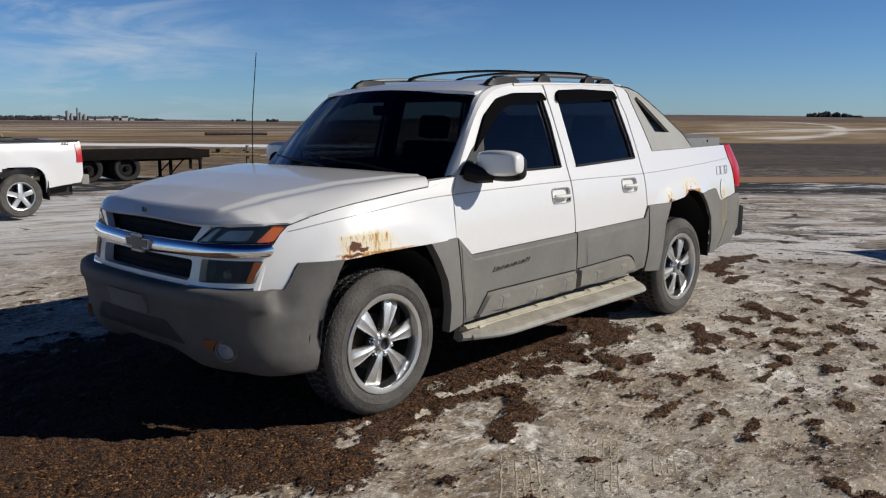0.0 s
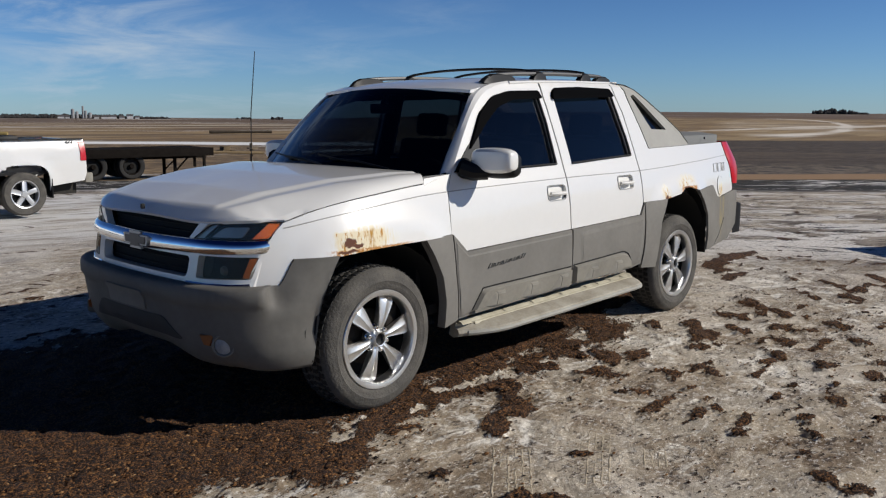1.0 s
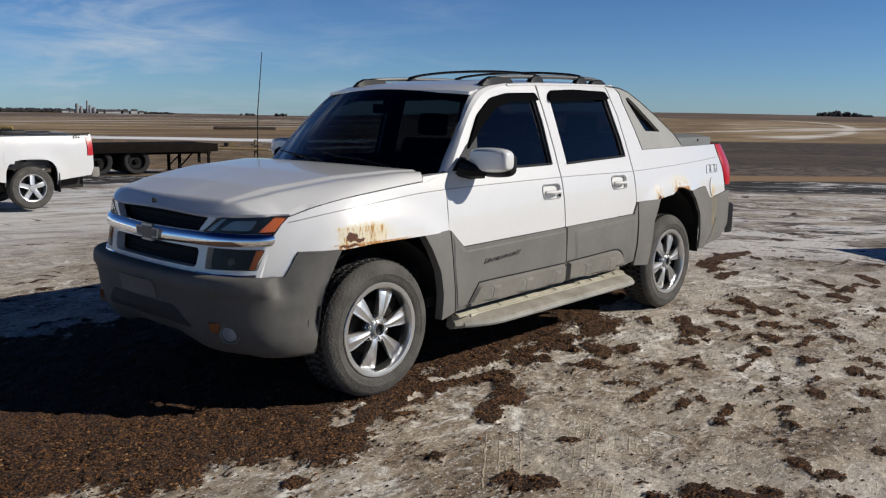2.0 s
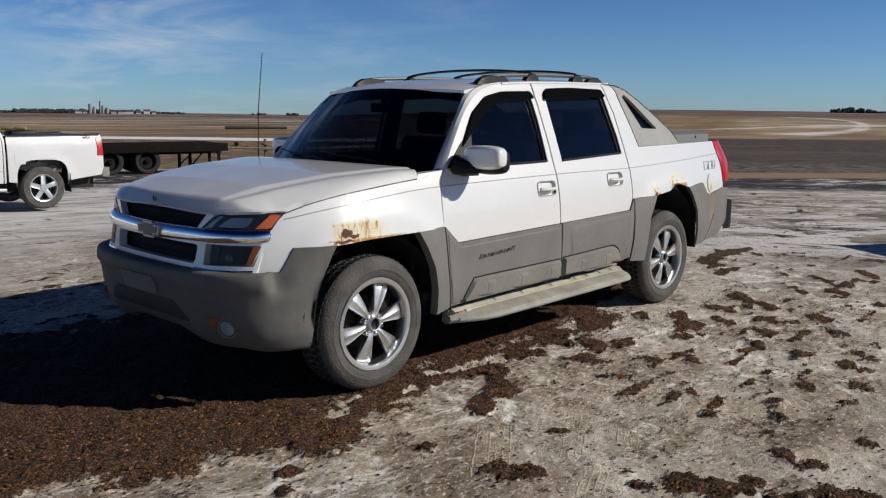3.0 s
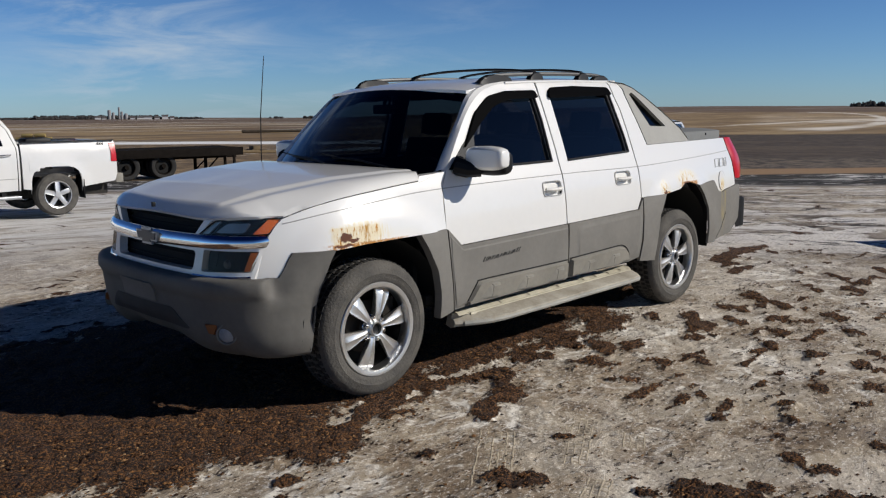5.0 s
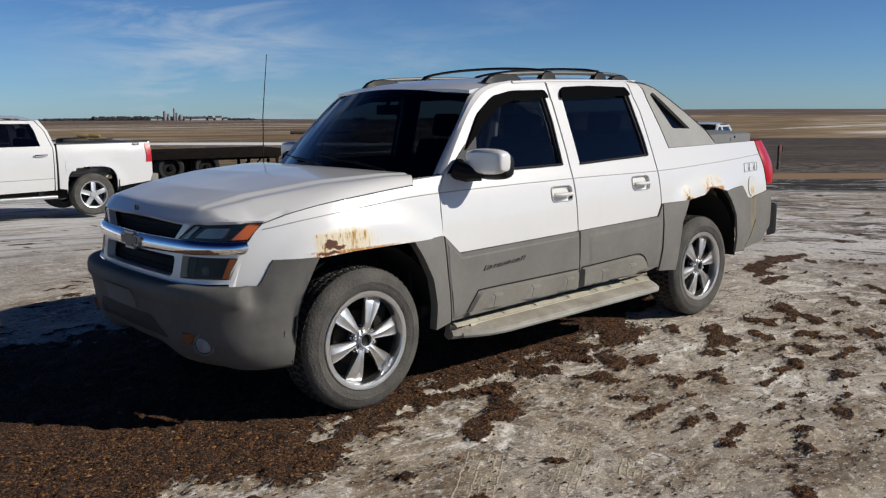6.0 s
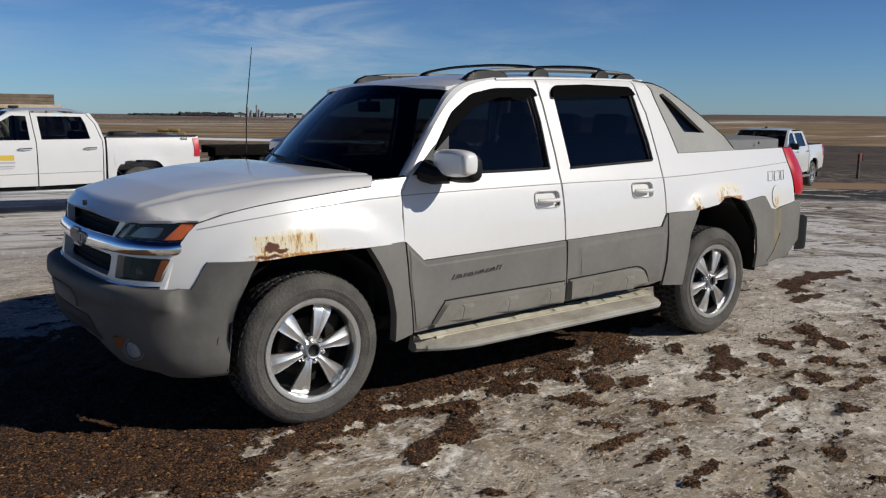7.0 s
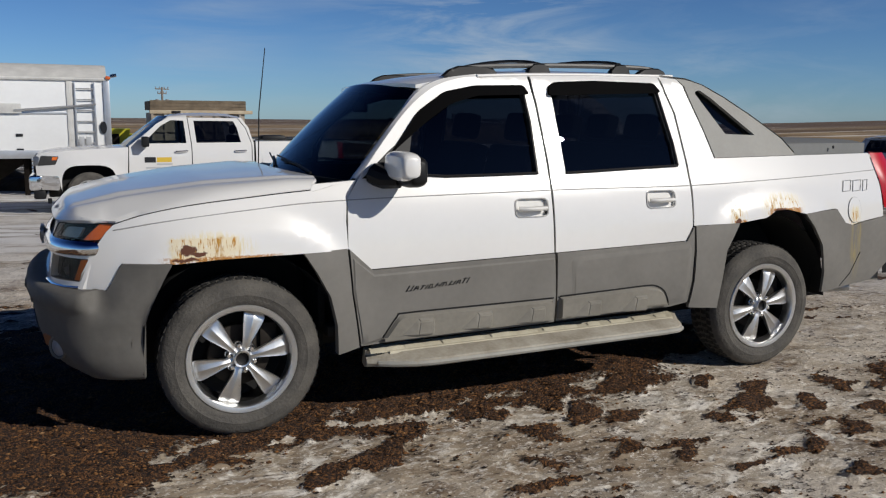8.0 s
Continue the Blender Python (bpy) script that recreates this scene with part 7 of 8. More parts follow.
    for k in range(4):
        part("grille_bar", boxed((-0.965, -0.62, 0.80 + 0.07 * k), (-0.93, 0.62, 0.83 + 0.07 * k), 0.006), M_CHROME, T)
    part("front_bumper", boxed((-1.02, -0.93, 0.48), (-0.80, 0.93, 0.76), 0.06, 3), M_CHROME, T, "chrome front bumper")
    part("air_dam", boxed((-0.95, -0.90, 0.32), (-0.75, 0.90, 0.48), 0.03), M_BLACK, T)
    ro = []
    for x, z in ((1.44, 1.845), (1.7, 1.895), (2.2, 1.91), (2.6, 1.895), (2.85, 1.835)):
        ro.append([(x, y, z - 0.055 * (abs(y) / 0.74) ** 4) for y in [-0.74 + 0.185 * i for i in range(9)]])
    part("roof", loft(ro), M_SILVERW, T, "white roof")
    part("roof_aerial", boxed((1.60, -0.02, 1.89), (1.78, 0.02, 1.945), 0.015), M_BLACK, T)
    part("windscreen", loft([[(0.70 - 0.12 * (1 - u * u) + 0.76 * v, u * (0.86 - 0.14 * v), 1.265 + 0.58 * v) for u in [-1 + i / 4 for i in range(9)]] for v in (0, 0.33, 0.66, 1.0)]), M_WSHIELD, T, "dark windscreen")
    part("rear_glass", loft([[(2.86, y, 1.82) for y in (-0.70, 0, 0.70)], [(3.04, y, 1.36) for y in (-0.86, 0, 0.86)]]), M_GLASS, T, "dark rear window")
    part("bulkhead", boxed((3.0, -0.9, 0.52), (3.05, 0.9, 1.36)), M_SILVERW, T)
    if bed:
        part("tailgate", boxed((tail - 0.07, -0.86, 0.76), (tail - 0.01, 0.86, 1.385), 0.02), M_SILVERW, T, "white tailgate")
        part("bed_floor", boxed((3.06, -0.9, 0.75), (tail - 0.05, 0.9, 0.80)), M_BLACK, T)
        part("bed_load", boxed((3.25, -0.75, 1.33), (3.75, -0.35, 1.47), 0.06), M_BLACK, T, "black tool case in the bed")
    part("rear_bumper", boxed((tail - 0.02, -0.95, 0.55), (tail + 0.14, 0.95, 0.74), 0.03), M_CLADD, T, "dull grey rear bumper")
    part("underbody", boxed((-0.7, -0.72, 0.34), (tail - 0.1, 0.72, 0.56), 0.02), M_UNDER, T, "dark underbody")
    part("engine_fill", boxed((-0.8, -0.62, 0.5), (0.68, 0.62, 1.12)), M_DARK, T)
    part("dashboard", boxed((0.70, -0.82, 0.8), (1.05, 0.82, 1.24), 0.04), M_DASH, T)
    for x, y, w in ((1.45, -0.42, 0.52), (1.45, 0.42, 0.52), (2.35, 0.0, 1.4)):
        st = part("seat", boxed((x, y - w / 2, 0.66), (x + 0.5, y + w / 2, 0.88), 0.05), M_SEAT, T, "dark seat")
        part("backrest", boxed((x + 0.42, y - w / 2, 0.86), (x + 0.56, y + w / 2, 1.46), 0.05), M_SEAT, st)
        for k in ((0,) if w < 1 else (-0.42, 0.42)):
            part("headrest", boxed((x + 0.46, y + k - 0.13, 1.48), (x + 0.57, y + k + 0.13, 1.66), 0.04), M_SEAT, st)
    if decals:
        for s in (-1, 1):
            o = lambda x, z: (x, s * (hw(x, z) + 0.004), z)
            for x0, x1, z, h, mm in ((0.98, 1.18, 1.02, 0.050, M_DECAL), (1.20, 1.47, 1.02, 0.045, M_YELLOWD), (1.20, 1.48, 0.935, 0.016, M_GREYTXT), (1.00, 1.47, 0.87, 0.014, M_GREYTXT), (1.20, 1.44, 0.83, 0.008, M_GREYTXT)):
                part("decal_bar", sheet([(x0, z - h), (x1, z - h), (x1, z + h), (x0, z + h)], o, (), 0.2, 0.002, (0, -s, 0)), mm, T)
        cu = bpy.data.curves.new("drive_badge", "FONT")
        cu.body = "4X4"
        cu.size = 0.085
        cu.extrude = 0.003
        cu.align_x = "CENTER"
        cu.materials.append(M_DECAL)
        tx = new("drive_badge", cu)
        tx.parent = T
        tx.matrix_parent_inverse = Matrix()
        tx.matrix_basis = Matrix.Translation((tail - 0.30, -hw(tail - 0.3, 1.3) - 0.008, 1.305)) @ Matrix.Rotation(radians(90), 4, "X")
        tx["label"] = "dark drive badge"
    if door_open:
        fr = [(0.0, 0.50), (1.10, 0.50), (1.12, 1.30), (1.08, 1.815), (0.78, 1.825), (0.52, 1.70), (0.25, 1.47), (0.0, 1.28)]
        hole = [(0.25, 1.33), (1.05, 1.34), (1.02, 1.755), (0.78, 1.765), (0.58, 1.655)]
        bm = sheet(fr, lambda x, z: (x, 0.0, z), [hole], 0.3, 0.05, (0, 1, 0))
        od = part("open_door", bm, M_SILVERW, T, "opened white door")
        od.matrix_basis = Matrix.Translation((0.72, 1.0, 0)) @ Matrix.Rotation(radians(58), 4, "Z")
    return T


def flatbed(m):
    T = thing("flatbed_trailer", m, "old dark flatbed trailer with dual wheels standing in the yard", "trailer")
    L = 5.45
    for i in range(22):
        x = L * i / 22
        part("deck_plank", boxed((x + 0.005, -1.2, 1.10), (x + L / 22 - 0.008, 1.2, 1.15), 0.004), M_DKWOOD, T)
    for s in (-1, 1):
        part("side_rail", boxed((0, s * 1.22 - 0.03, 0.84), (L, s * 1.22 + 0.03, 1.16), 0.006), M_DKSTEEL, T, "dark steel side rail")
        part("main_beam", boxed((0.1, s * 0.45 - 0.06, 0.72), (L, s * 0.45 + 0.06, 1.08), 0.01), M_DKSTEEL, T, "dark steel beam")
        part("tongue_beam", tube([(L - 0.2, s * 0.45, 0.95), (L + 1.4, s * 0.28, 0.88), (L + 2.8, s * 0.08, 0.82)], 0.07, 6), M_TONGUE, T, "rusty tongue beam")
        for ax in (0.78, 2.20):
            for o in (0.60, 0.98):
                plain_wheel(Matrix.Translation((ax, s * o, 0.51)) @ Matrix.Rotation(0 if s < 0 else math.pi, 4, "Z"), T, 0.51, 0.30, M_DKSTEEL, 0, M_TREAD)
        leg = part("landing_leg", boxed((4.02, s * 0.6 - 0.06, 0.02), (4.13, s * 0.6 + 0.05, 0.95), 0.01), M_DKSTEEL, T, "dark landing leg")
        part("leg_foot", boxed((3.95, s * 0.6 - 0.12, 0.0), (4.20, s * 0.6 + 0.12, 0.03), 0.005), M_DKSTEEL, leg)
        part("leg_brace", tube([(4.12, s * 0.6, 0.25), (4.85, s * 0.5, 0.95)], 0.03, 6), M_DKSTEEL, T)
        part("front_post", boxed((5.30, s * 0.5 - 0.05, 0.30), (5.40, s * 0.5 + 0.05, 0.95), 0.01), M_DKSTEEL, T)
    for k in range(5):
        part("cross_member", boxed((0.3 + 1.2 * k, -1.18, 0.98), (0.4 + 1.2 * k, 1.18, 1.09), 0.005), M_DKSTEEL, T)
    part("axle", tube([(0.78, -0.8, 0.48), (0.78, 0.8, 0.48)], 0.06, 8), M_DKSTEEL, T)
    part("axle", tube([(2.20, -0.8, 0.48), (2.20, 0.8, 0.48)], 0.06, 8), M_DKSTEEL, T)
    for k in range(4):
        part("tongue_brace", tube([(L + 0.35 + 0.5 * k, -0.40 + 0.07 * k, 0.98 - 0.03 * k), (L + 0.35 + 0.5 * k, 0.40 - 0.07 * k, 0.98 - 0.03 * k)], 0.05, 6), M_TONGUE, T)
    part("tongue_chain_box", boxed((L + 0.9, -0.22, 0.96), (L + 1.2, 0.22, 1.14), 0.02), M_TONGUE, T, "rusty box on the tongue")
    part("jack", boxed((L + 2.2, -0.05, 0.0), (L + 2.3, 0.05, 1.25), 0.01), M_WOOD, T, "rusty tongue jack")
    part("jack_plate", boxed((L + 2.1, -0.15, 1.0), (L + 2.5, 0.15, 1.06), 0.01), M_WOOD, T)
    return T


def grain_trailer(m):
    """Hopper-bottom grain trailer seen from its side; its front end at x = 0, reaching to -x."""
    T = thing("grain_trailer", m, "white hopper-bottom grain trailer with rolled pale tarp", "trailer")
    L, z0, z1 = 10.5, 1.12, 2.86
    part("body", boxed((-L, -1.22, z0), (0, 1.22, z1), 0.03, 2), M_TRAILER, T, "white sheet body")
    rows = [[(x, y, z1 + 0.42 * (1 - (y / 1.24) ** 2)) for y in [-1.24 + 0.31 * i for i in range(9)]] for x in (-L, -0.02)]
    part("tarp", loft(rows), M_TARP, T, "pale roll tarp")
    part("tarp_end", boxed((-0.02, -1.2, z1), (0.02, 1.2, z1 + 0.12), 0.01), M_TARP, T)
    part("tarp_roll", tube([(-L, -1.24, z1 + 0.02), (0.0, -1.24, z1 + 0.02)], 0.05, 8), M_TARP, T)
    part("bottom_rail", boxed((-L, -1.25, z0 - 0.14), (0.02, 1.25, z0 + 0.06), 0.015), M_ALUM, T, "aluminium bottom rail")
    part("corner_post", boxed((-0.12, -1.26, z0), (0.03, -1.10, z1 + 0.05), 0.01), M_ALUM, T, "bright corner post")
    part("side_seam", boxed((-L, -1.235, 2.03), (-0.95, -1.222, 2.09), 0.004), M_ALUM, T)
    for z in (1.55, 1.9):
        part("side_marker", boxed((-2.1, -1.24, z - 0.4), (-1.95, -1.22, z - 0.33), 0.004), M_DECAL, T)
    lad = part("ladder", boxed((-0.78, -1.30, z0 + 0.15), (-0.74, -1.26, z1 - 0.05), 0.006), M_ALUM, T, "aluminium ladder")
    part("ladder_rail", boxed((-0.34, -1.30, z0 + 0.15), (-0.30, -1.26, z1 - 0.05), 0.006), M_ALUM, lad)
    for k in range(6):
        part("rung", tube([(-0.76, -1.28, 1.35 + 0.26 * k), (-0.32, -1.28, 1.35 + 0.26 * k)], 0.016, 6), M_ALUM, lad)
    part("side_panel", boxed((-0.95, -1.25, z0 + 0.1), (-0.80, -1.222, z1), 0.006), M_TARP, T)
    part("crank", tube([(-2.1, -1.30, 2.12), (-0.9, -1.30, 2.22), (-0.3, -1.32, 2.28)], 0.03, 6), M_ALUM, T, "tarp crank arm")
    part("crank_plate", boxed((-2.45, -1.30, 2.05), (-1.95, -1.26, 2.28), 0.01), M_TARP, T)
    for (a, b) in ((-9.0, -6.4), (-4.6, -1.6)):
        rows = [[(a, -1.0, z0), (b, -1.0, z0), (b, 1.0, z0), (a, 1.0, z0)], [(a + 0.9, -0.35, 0.45), (b - 0.9, -0.35, 0.45), (b - 0.9, 0.35, 0.45), (a + 0.9, 0.35, 0.45)]]
        part("hopper", loft(rows, closed=True), M_DKSTEEL, T, "dark hopper")
    part("nose_box", boxed((-1.6, -0.9, 0.55), (-0.2, 0.9, z0), 0.05), M_DARK, T)
    for s in (-1, 1):
        leg = part("landing_leg", boxed((-2.0, s * 0.8 - 0.06, 0.0), (-1.88, s * 0.8 + 0.06, z0), 0.01), M_DKSTEEL, T, "landing leg")
        part("leg_foot", boxed((-2.08, s * 0.8 - 0.14, 0.0), (-1.80, s * 0.8 + 0.14, 0.04), 0.006), M_DKSTEEL, leg)
        for ax in (-8.8, -7.5):
            plain_wheel(Matrix.Translation((ax, s * 1.05, 0.5)) @ Matrix.Rotation(0 if s < 0 else math.pi, 4, "Z"), T, 0.5, 0.28, M_ALUM, 6)
    part("leg_brace", tube([(-1.94, -0.8, 0.35), (-1.2, -0.7, 1.0)], 0.03, 6), M_ALUM, T)
    lamp = part("corner_lamp", boxed((-0.06, -1.33, z1 + 0.02), (0.06, -1.24, z1 + 0.10), 0.03), M_ORANGE, T, "amber corner lamp")
    part("chrome_horn", tube([(0.06, -1.30, z1 + 0.1), (0.20, -1.32, z1 + 0.13)], 0.04, 8), M_CHROME, T)
    part("oval_plate", revolve([(0, -1.228), (0.10, -1.228), (0.10, -1.222)], 20, m=Matrix.Translation((-0.45 + 0.3, 0, 1.72)) @ Matrix.Diagonal((0.8, 1.03, 1.5, 1))), M_DECAL, T, "dark oval plate")
    for k in range(2):
        part("notice_plate", boxed((-0.72 + 0.16 * k, -1.312, 1.30), (-0.60 + 0.16 * k, -1.302, 1.50), 0.003), M_GREYTXT, T)
    return T


def dump_box(m):
    T = thing("dump_trailer", m, "faded cream dump box with weathered wooden side boards", "trailer")
    for k in range(8):
        x = 0.48 * k
        part("side_rib", boxed((x, -1.24, 1.05), (x + 0.09, -1.15, 2.5), 0.01), M_TAN, T)
    part("box_side", boxed((0, -1.16, 1.0), (3.6, -1.10, 2.5), 0.01), M_TAN, T, "faded tan box side")
    part("box_side", boxed((0, 1.10, 1.0), (3.6, 1.16, 2.5), 0.01), M_TAN, T, "faded tan box side")
    part("box_end", boxed((0, -1.12, 1.0), (0.06, 1.12, 2.5), 0.01), M_TAN, T)
    part("box_end", boxed((3.54, -1.12, 1.0), (3.6, 1.12, 2.5), 0.01), M_CREAM, T)
    part("top_rail", boxed((-0.05, -1.27, 2.46), (3.9, -1.10, 2.60), 0.015), M_CREAM, T, "cream top rail")
    part("mid_rail", boxed((-0.02, -1.26, 1.75), (3.6, -1.14, 1.84), 0.01), M_TAN, T)
    part("brace", tube([(1.3, -1.24, 2.5), (1.9, -1.26, 1.8), (2.2, -1.24, 1.1)], 0.07, 6), M_CREAM, T, "cream slanted brace")
    for k in range(3):
        part("side_board", boxed((-0.02, -1.18, 2.60 + 0.13 * k), (3.65, -1.12, 2.72 + 0.13 * k), 0.006), M_WOOD, T, "weathered wooden side board")
    part("side_board", boxed((-0.02, 1.12, 2.60), (3.65, 1.18, 2.95), 0.006), M_WOOD, T)
    part("end_board", boxed((-0.04, -1.15, 2.60), (0.02, 1.15, 2.95), 0.006), M_WOOD, T)
    part("end_board", boxed((3.60, -1.15, 2.60), (3.66, 1.15, 2.95), 0.006), M_WOOD, T)
    part("chassis", boxed((-0.3, -0.45, 0.62), (4.4, 0.45, 0.95), 0.02), M_DKSTEEL, T)
    part("drawbar", tube([(4.3, 0, 0.78), (5.6, 0, 0.5)], 0.07, 6), M_DKSTEEL, T)
    for x in (0.8, 2.0):
        for s in (-1, 1):
            plain_wheel(Matrix.Translation((x, s * 0.95, 0.5)) @ Matrix.Rotation(0 if s < 0 else math.pi, 4, "Z"), T, 0.5, 0.3, M_CREAM, 6)
    return T


def yellow_machine(m):
    T = thing("farm_implement", m, "bright yellow-green farm implement parked behind the trailers", "machine")
    part("frame", boxed((-1.0, -0.5, 0.55), (1.0, 0.5, 0.80), 0.03), M_YELLOW, T, "yellow frame")
    part("hopper", loft([[(-0.5, -0.5, 0.8), (0.5, -0.5, 0.8), (0.5, 0.5, 0.8), (-0.5, 0.5, 0.8)], [(-0.7, -0.6, 1.3), (0.6, -0.6, 1.3), (0.6, 0.6, 1.3), (-0.7, 0.6, 1.3)]], closed=True, caps=True), M_YELLOW, T, "yellow hopper")
    part("chute", tube([(0.4, -0.3, 1.1), (1.2, -0.4, 0.95), (2.2, -0.5, 0.65)], 0.10, 8), M_YELLOW, T, "yellow chute")
    part("engine", boxed((-0.2, -0.62, 0.75), (0.3, -0.45, 1.15), 0.04), M_DKSTEEL, T)
    for s in (-1, 1):
        plain_wheel(Matrix.Translation((-0.3, s * 0.75, 0.38)) @ Matrix.Rotation(0 if s < 0 else math.pi, 4, "Z"), T, 0.38, 0.2, M_YELLOW, 5)
    part("hitch", tube([(-1.0, 0, 0.6), (-2.0, 0, 0.45)], 0.06, 6), M_YELLOW, T)
    return T


def utility_pole(m):
    T = thing("utility_pole", m, "grey wooden utility pole with crossarms and transformers", "pole")
    part("pole", tube([(0, 0, -0.5), (0, 0, 3.0), (0, 0, 6.0)], [0.16, 0.14, 0.11], 10), M_POLE, T)
    for z, w in ((5.8, 0.75), (5.3, 0.5)):
        arm = part("crossarm", boxed((-w, -0.06, z - 0.06), (w, 0.06, z + 0.06), 0.01), M_POLE, T)
        for k in (-0.9, -0.35, 0.35, 0.9):
            part("insulator", revolve([(0, 0.22), (0.05, 0.2), (0.06, 0.02), (0.03, 0)], 10, "Z", m=Matrix.Translation((k * w, 0, z + 0.06))), M_SILO, arm)
    for k in (-0.55, 0.55):
        part("transformer", revolve([(0, 0.7), (0.2, 0.68), (0.22, 0.05), (0, 0)], 14, "Z", m=Matrix.Translation((k, 0, 4.0))), M_SILO, T, "grey transformer can")
    return T


def marker_post(m):
    T = thing("marker_post", m, "short weathered post with a small faded sign", "post")
    part("post", tube([(0, 0, -0.1), (0.02, 0, 0.5), (0, 0, 1.05)], [0.09, 0.08, 0.075], 8), M_WOOD, T)
    part("sign", boxed((-0.14, -0.10, 0.85), (0.12, -0.06, 1.30), 0.01), M_REDSIGN, T, "faded red marker board")
    part("box", boxed((0.06, -0.08, 0.9), (0.26, 0.10, 1.25), 0.02), M_DKSTEEL, T, "small dark box")
    return T


def on_ground(x, y, rz=0.0, up=0.0):
    return Matrix.Translation((x, y, ground_h(x, y) + near_relief(x, y) - 0.014 + up)) @ Matrix.Rotation(radians(rz), 4, "Z")


white_pickup = crew_pickup("pickup_truck", on_ground(-0.43, 13.1, 0.0), "clean white crew-cab pickup with dark and yellow door lettering bars", decals=True, wb=3.69)
far_pickup = crew_pickup("pickup_truck", on_ground(21.0, 10.75, 15.4), "white crew-cab pickup parked at the yard's edge", "pickups at the yard's edge", wb=3.6)
open_pickup = crew_pickup("pickup_truck", on_ground(26.4, 14.4, 110), "white crew-cab pickup with its front door standing open", "pickups at the yard's edge", wb=3.6, door_open=True)
# out of view; a stand-in added to throw a shadow onto the ice
shadow_pickup = copy_thing(far_pickup, on_ground(7.78, -7.30, 60))
shadow_pickup["label"] = "unseen white crew-cab pickup added to cast a shadow"
trailer_flat = flatbed(on_ground(11.02, 28.36, -9))
trailer_grain = grain_trailer(on_ground(0.20, 19.1, 0))
trailer_dump = dump_box(on_ground(2.2, 31.5, 0))
implement = yellow_machine(on_ground(0.75, 34.5, 0) @ Matrix.Scale(1.45, 4))
pole_far = utility_pole(on_ground(7.8, 84.5, 10) @ Matrix.Scale(0.88, 4))
post_edge = marker_post(on_ground(35.3, 14.75, 0) @ Matrix.Scale(0.86, 4))


def build_heap():
    bm = bmesh.new()
    bmesh.ops.create_grid(bm, x_segments=40, y_segments=20, size=1)
    for v in bm.verts:
        x, y = v.co.x * 3.2, v.co.y * 1.3
        r = math.sqrt((x / 3.2) ** 2 + (y / 1.3) ** 2)
        k = max(0, 1 - r)
        v.co = Vector((x, y, 0.75 * k ** 0.8 * (0.8 + 0.7 * noise.noise(Vector((x * 1.5, y * 2, 0)))) + 0.08 * noise.noise(Vector((x * 6, y * 6, 3))) * (k > 0) - 0.05))
    me = bpy.data.meshes.new("chaff_heap")
    bm.to_mesh(me)
    bm.free()
    me.materials.append(M_WASTE)
    ob = new("chaff_heap", me)
    ob.matrix_world = on_ground(-1.6, 21.4)
    return tagged(ob, "low heap of brown chaff and straw under the trailer", "heap", kind="stuff")


heap = build_heap()


def build_bales():
    """A long low row of dark bales far out, and a small stack of pale ones."""
    def bale(m, label, mt, group, r):
        b = thing("hay_bale", m, label, "bale", group)
        bm = revolve([(0, -0.52), (r * 0.9, -0.52), (r, -0.46), (r, 0.46), (r * 0.9, 0.52), (0, 0.52)], 14, "X", m=Matrix.Translation((0, 0, r * 0.95)))
        part("bale", bm, mt, b)
        return b

    first = None
    for i in range(9):
        m = on_ground(58.1 + 0.79 * i, 92.4 - 0.35 * i, -24)
        first = copy_thing(first, m) if first else bale(m, "dark old round hay bale lying in a row in the field", M_BALE, "row of bales in the field", 0.20)
    first = None
    for k, up in ((0, 0), (1, 0), (2, 0), (0.5, 0.36), (1.5, 0.36)):
        m = on_ground(28.5 + 0.95 * k, 86.7 - 0.8 * k, -40, up)
        first = copy_thing(first, m) if first else bale(m, "pale yellow hay bale in a small stack", M_PALEBALE, "small bale stack in the field", 0.20)


build_bales()


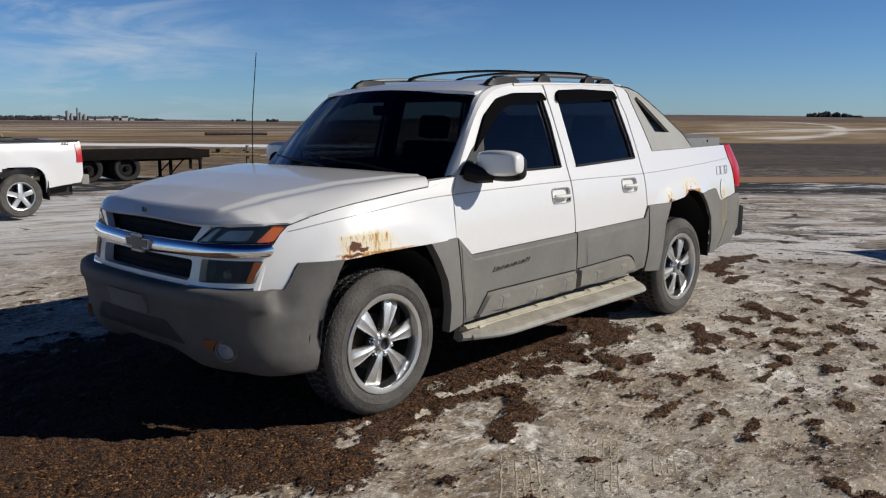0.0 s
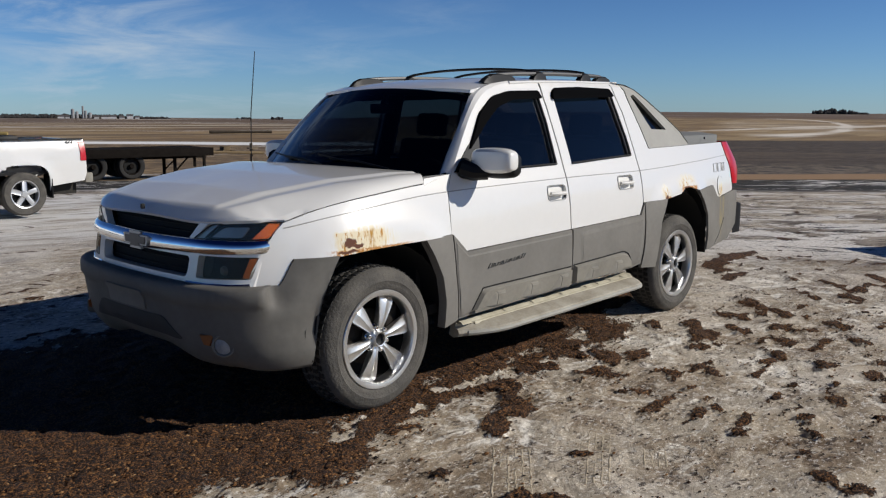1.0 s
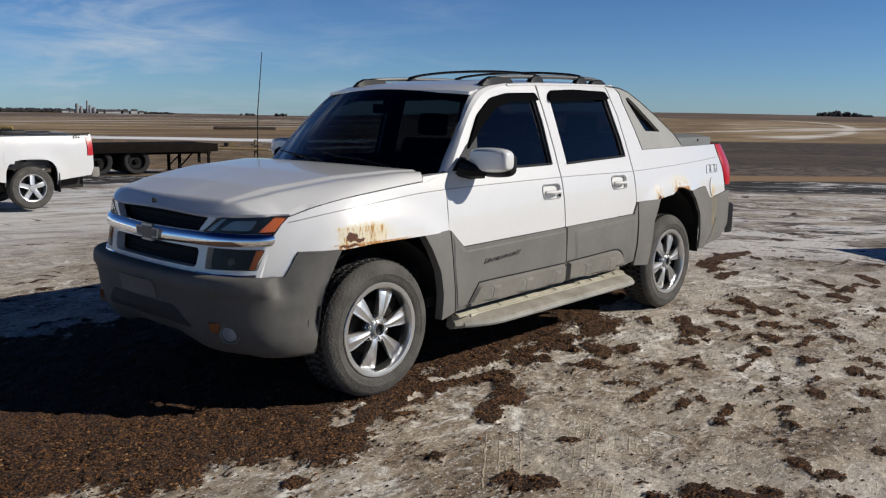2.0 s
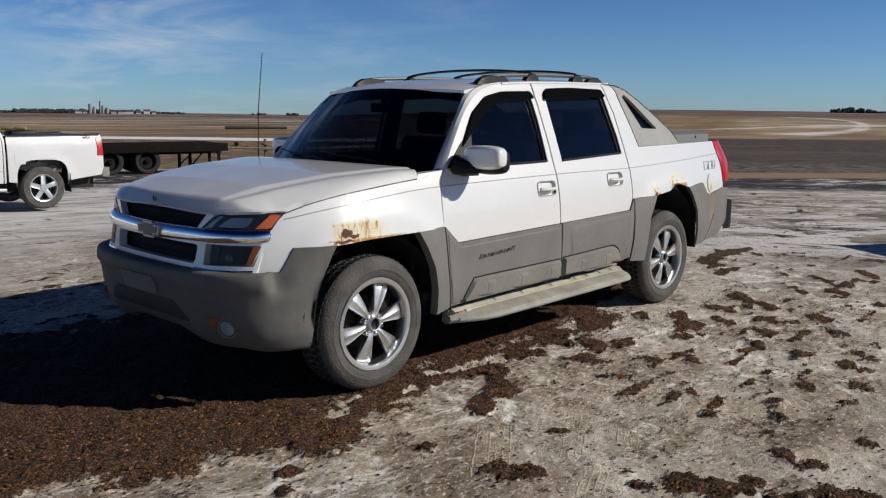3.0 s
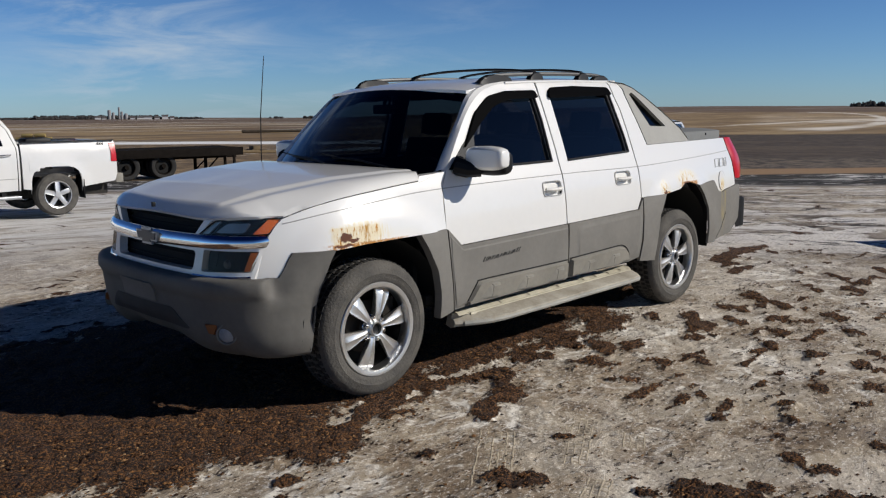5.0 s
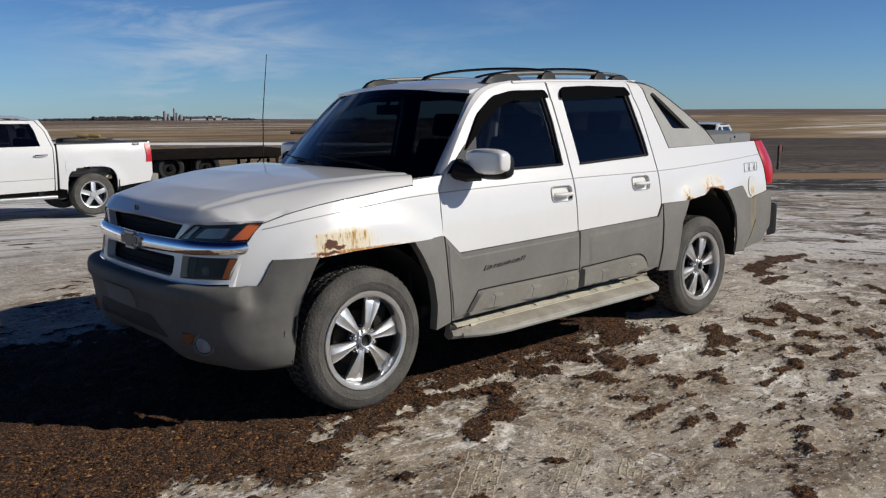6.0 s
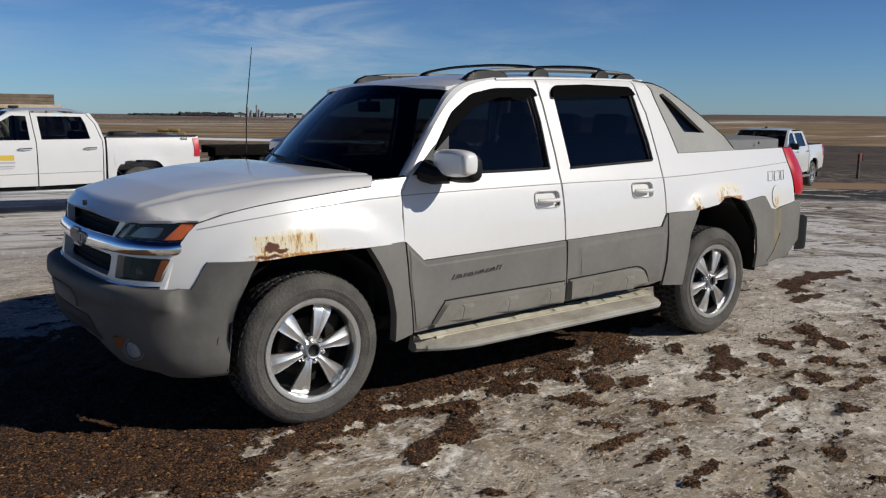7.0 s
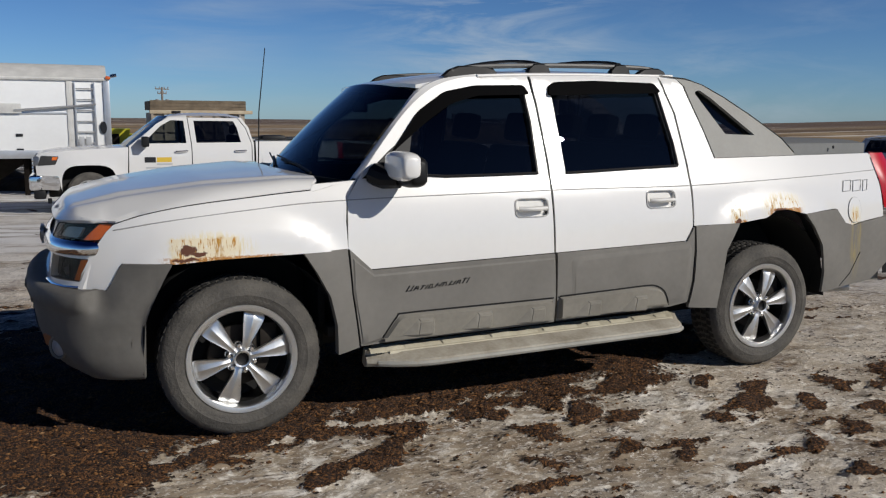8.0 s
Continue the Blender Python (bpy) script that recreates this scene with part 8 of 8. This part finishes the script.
def farmstead():
    """Far farm on the skyline: silos, sheds and a tree belt."""
    d = Vector((0.417, 0.909))
    w = Vector((0.909, -0.417))
    c = Vector((-3.2, -4.6)) + d * 950
    for k, (off, h, r) in enumerate(((-9, 9.5, 1.7), (-5.2, 7.0, 1.5), (0.5, 12.5, 1.0), (3.0, 8.0, 1.3), (7, 6.0, 1.9))):
        p = c + w * off
        T = thing("grain_silo", Matrix.Translation((p.x, p.y, ground_h(p.x, p.y) - 0.5)), "tall grey grain silo on the skyline", "silo", "silos on the skyline")
        part("tower", revolve([(r, 0), (r, h), (0, h + 0.8)], 20, "Z"), M_SILO, T)
    rnd = random.Random(3)
    for off, L, h in ((-20, 6, 2.4), (-14, 4, 1.8), (13, 5, 2.0), (21, 7, 2.2), (28, 8, 2.6), (37, 5, 1.8), (45, 6, 3.4), (52, 4, 2.0)):
        p = c + w * off
        T = thing("farm_shed", Matrix.Translation((p.x, p.y, ground_h(p.x, p.y) - 0.3)) @ Matrix.Rotation(radians(-25), 4, "Z"), "far white farm shed with a dark roof", "shed", "sheds of the far farm")
        part("wall", boxed((-L / 2, -3, 0), (L / 2, 3, h)), M_FARWHITE, T)
        part("roof", loft([[(-L / 2 - 0.4, -3.4, h - 0.1), (-L / 2 - 0.4, 0, h + 1.6), (-L / 2 - 0.4, 3.4, h - 0.1)], [(L / 2 + 0.4, -3.4, h - 0.1), (L / 2 + 0.4, 0, h + 1.6), (L / 2 + 0.4, 3.4, h - 0.1)]]), M_FARROOF, T)
    verts, faces = [], []

    def crown(x, y, z, r, h):
        b = len(verts)
        n = 7
        for j, (rr, zz) in enumerate(((0.5, 0.0), (1.0, 0.35), (0.8, 0.7), (0.25, 1.0))):
            for i in range(n):
                a = 6.283 * i / n + j * 0.4
                q = r * rr * rnd.uniform(0.6, 1.3)
                verts.append((x + q * math.cos(a), y + q * math.sin(a), z + h * zz * rnd.uniform(0.85, 1.15)))
        for j in range(3):
            for i in range(n):
                faces.append((b + j * n + i, b + j * n + (i + 1) % n, b + (j + 1) * n + (i + 1) % n, b + (j + 1) * n + i))

    for _ in range(700):
        off = rnd.uniform(-130, 85)
        p = c + w * off + d * rnd.uniform(5, 60)
        h = rnd.uniform(1.8, 4.2) * (1.5 if abs(off + 20) < 60 else 0.9)
        crown(p.x, p.y, ground_h(p.x, p.y) - 0.5, rnd.uniform(1.4, 3.2), 0.78 * h)
    e = Vector((0.949, 0.315))
    v = Vector((0.315, -0.949))
    c2 = Vector((-3.2, -4.6)) + e * 1300
    for _ in range(130):
        off = rnd.uniform(-34, 34)
        p = c2 + v * off + e * rnd.uniform(0, 30)
        crown(p.x, p.y, ground_h(p.x, p.y) - 1, rnd.uniform(1.8, 3.6), rnd.uniform(3, 8.0) * (1.15 - abs(off + 8) / 60))
    for az, span, hh in ((0.973, 10, 3.4), (0.936, 8, 4.0)):
        q = Vector((-3.2, -4.6)) + Vector((math.cos(az), math.sin(az))) * 1250
        for _ in range(20):
            crown(q.x + rnd.uniform(-span, span), q.y + rnd.uniform(-5, 5), ground_h(q.x, q.y) - 0.5, 2.0, hh * rnd.uniform(0.7, 1.1))
    me = bpy.data.meshes.new("far_trees")
    me.from_pydata(verts, [], faces)
    me.materials.append(M_FARWOOD)
    tagged(new("far_trees", me), "dark bare tree belts along the far skyline", "trees", kind="stuff")


farmstead()
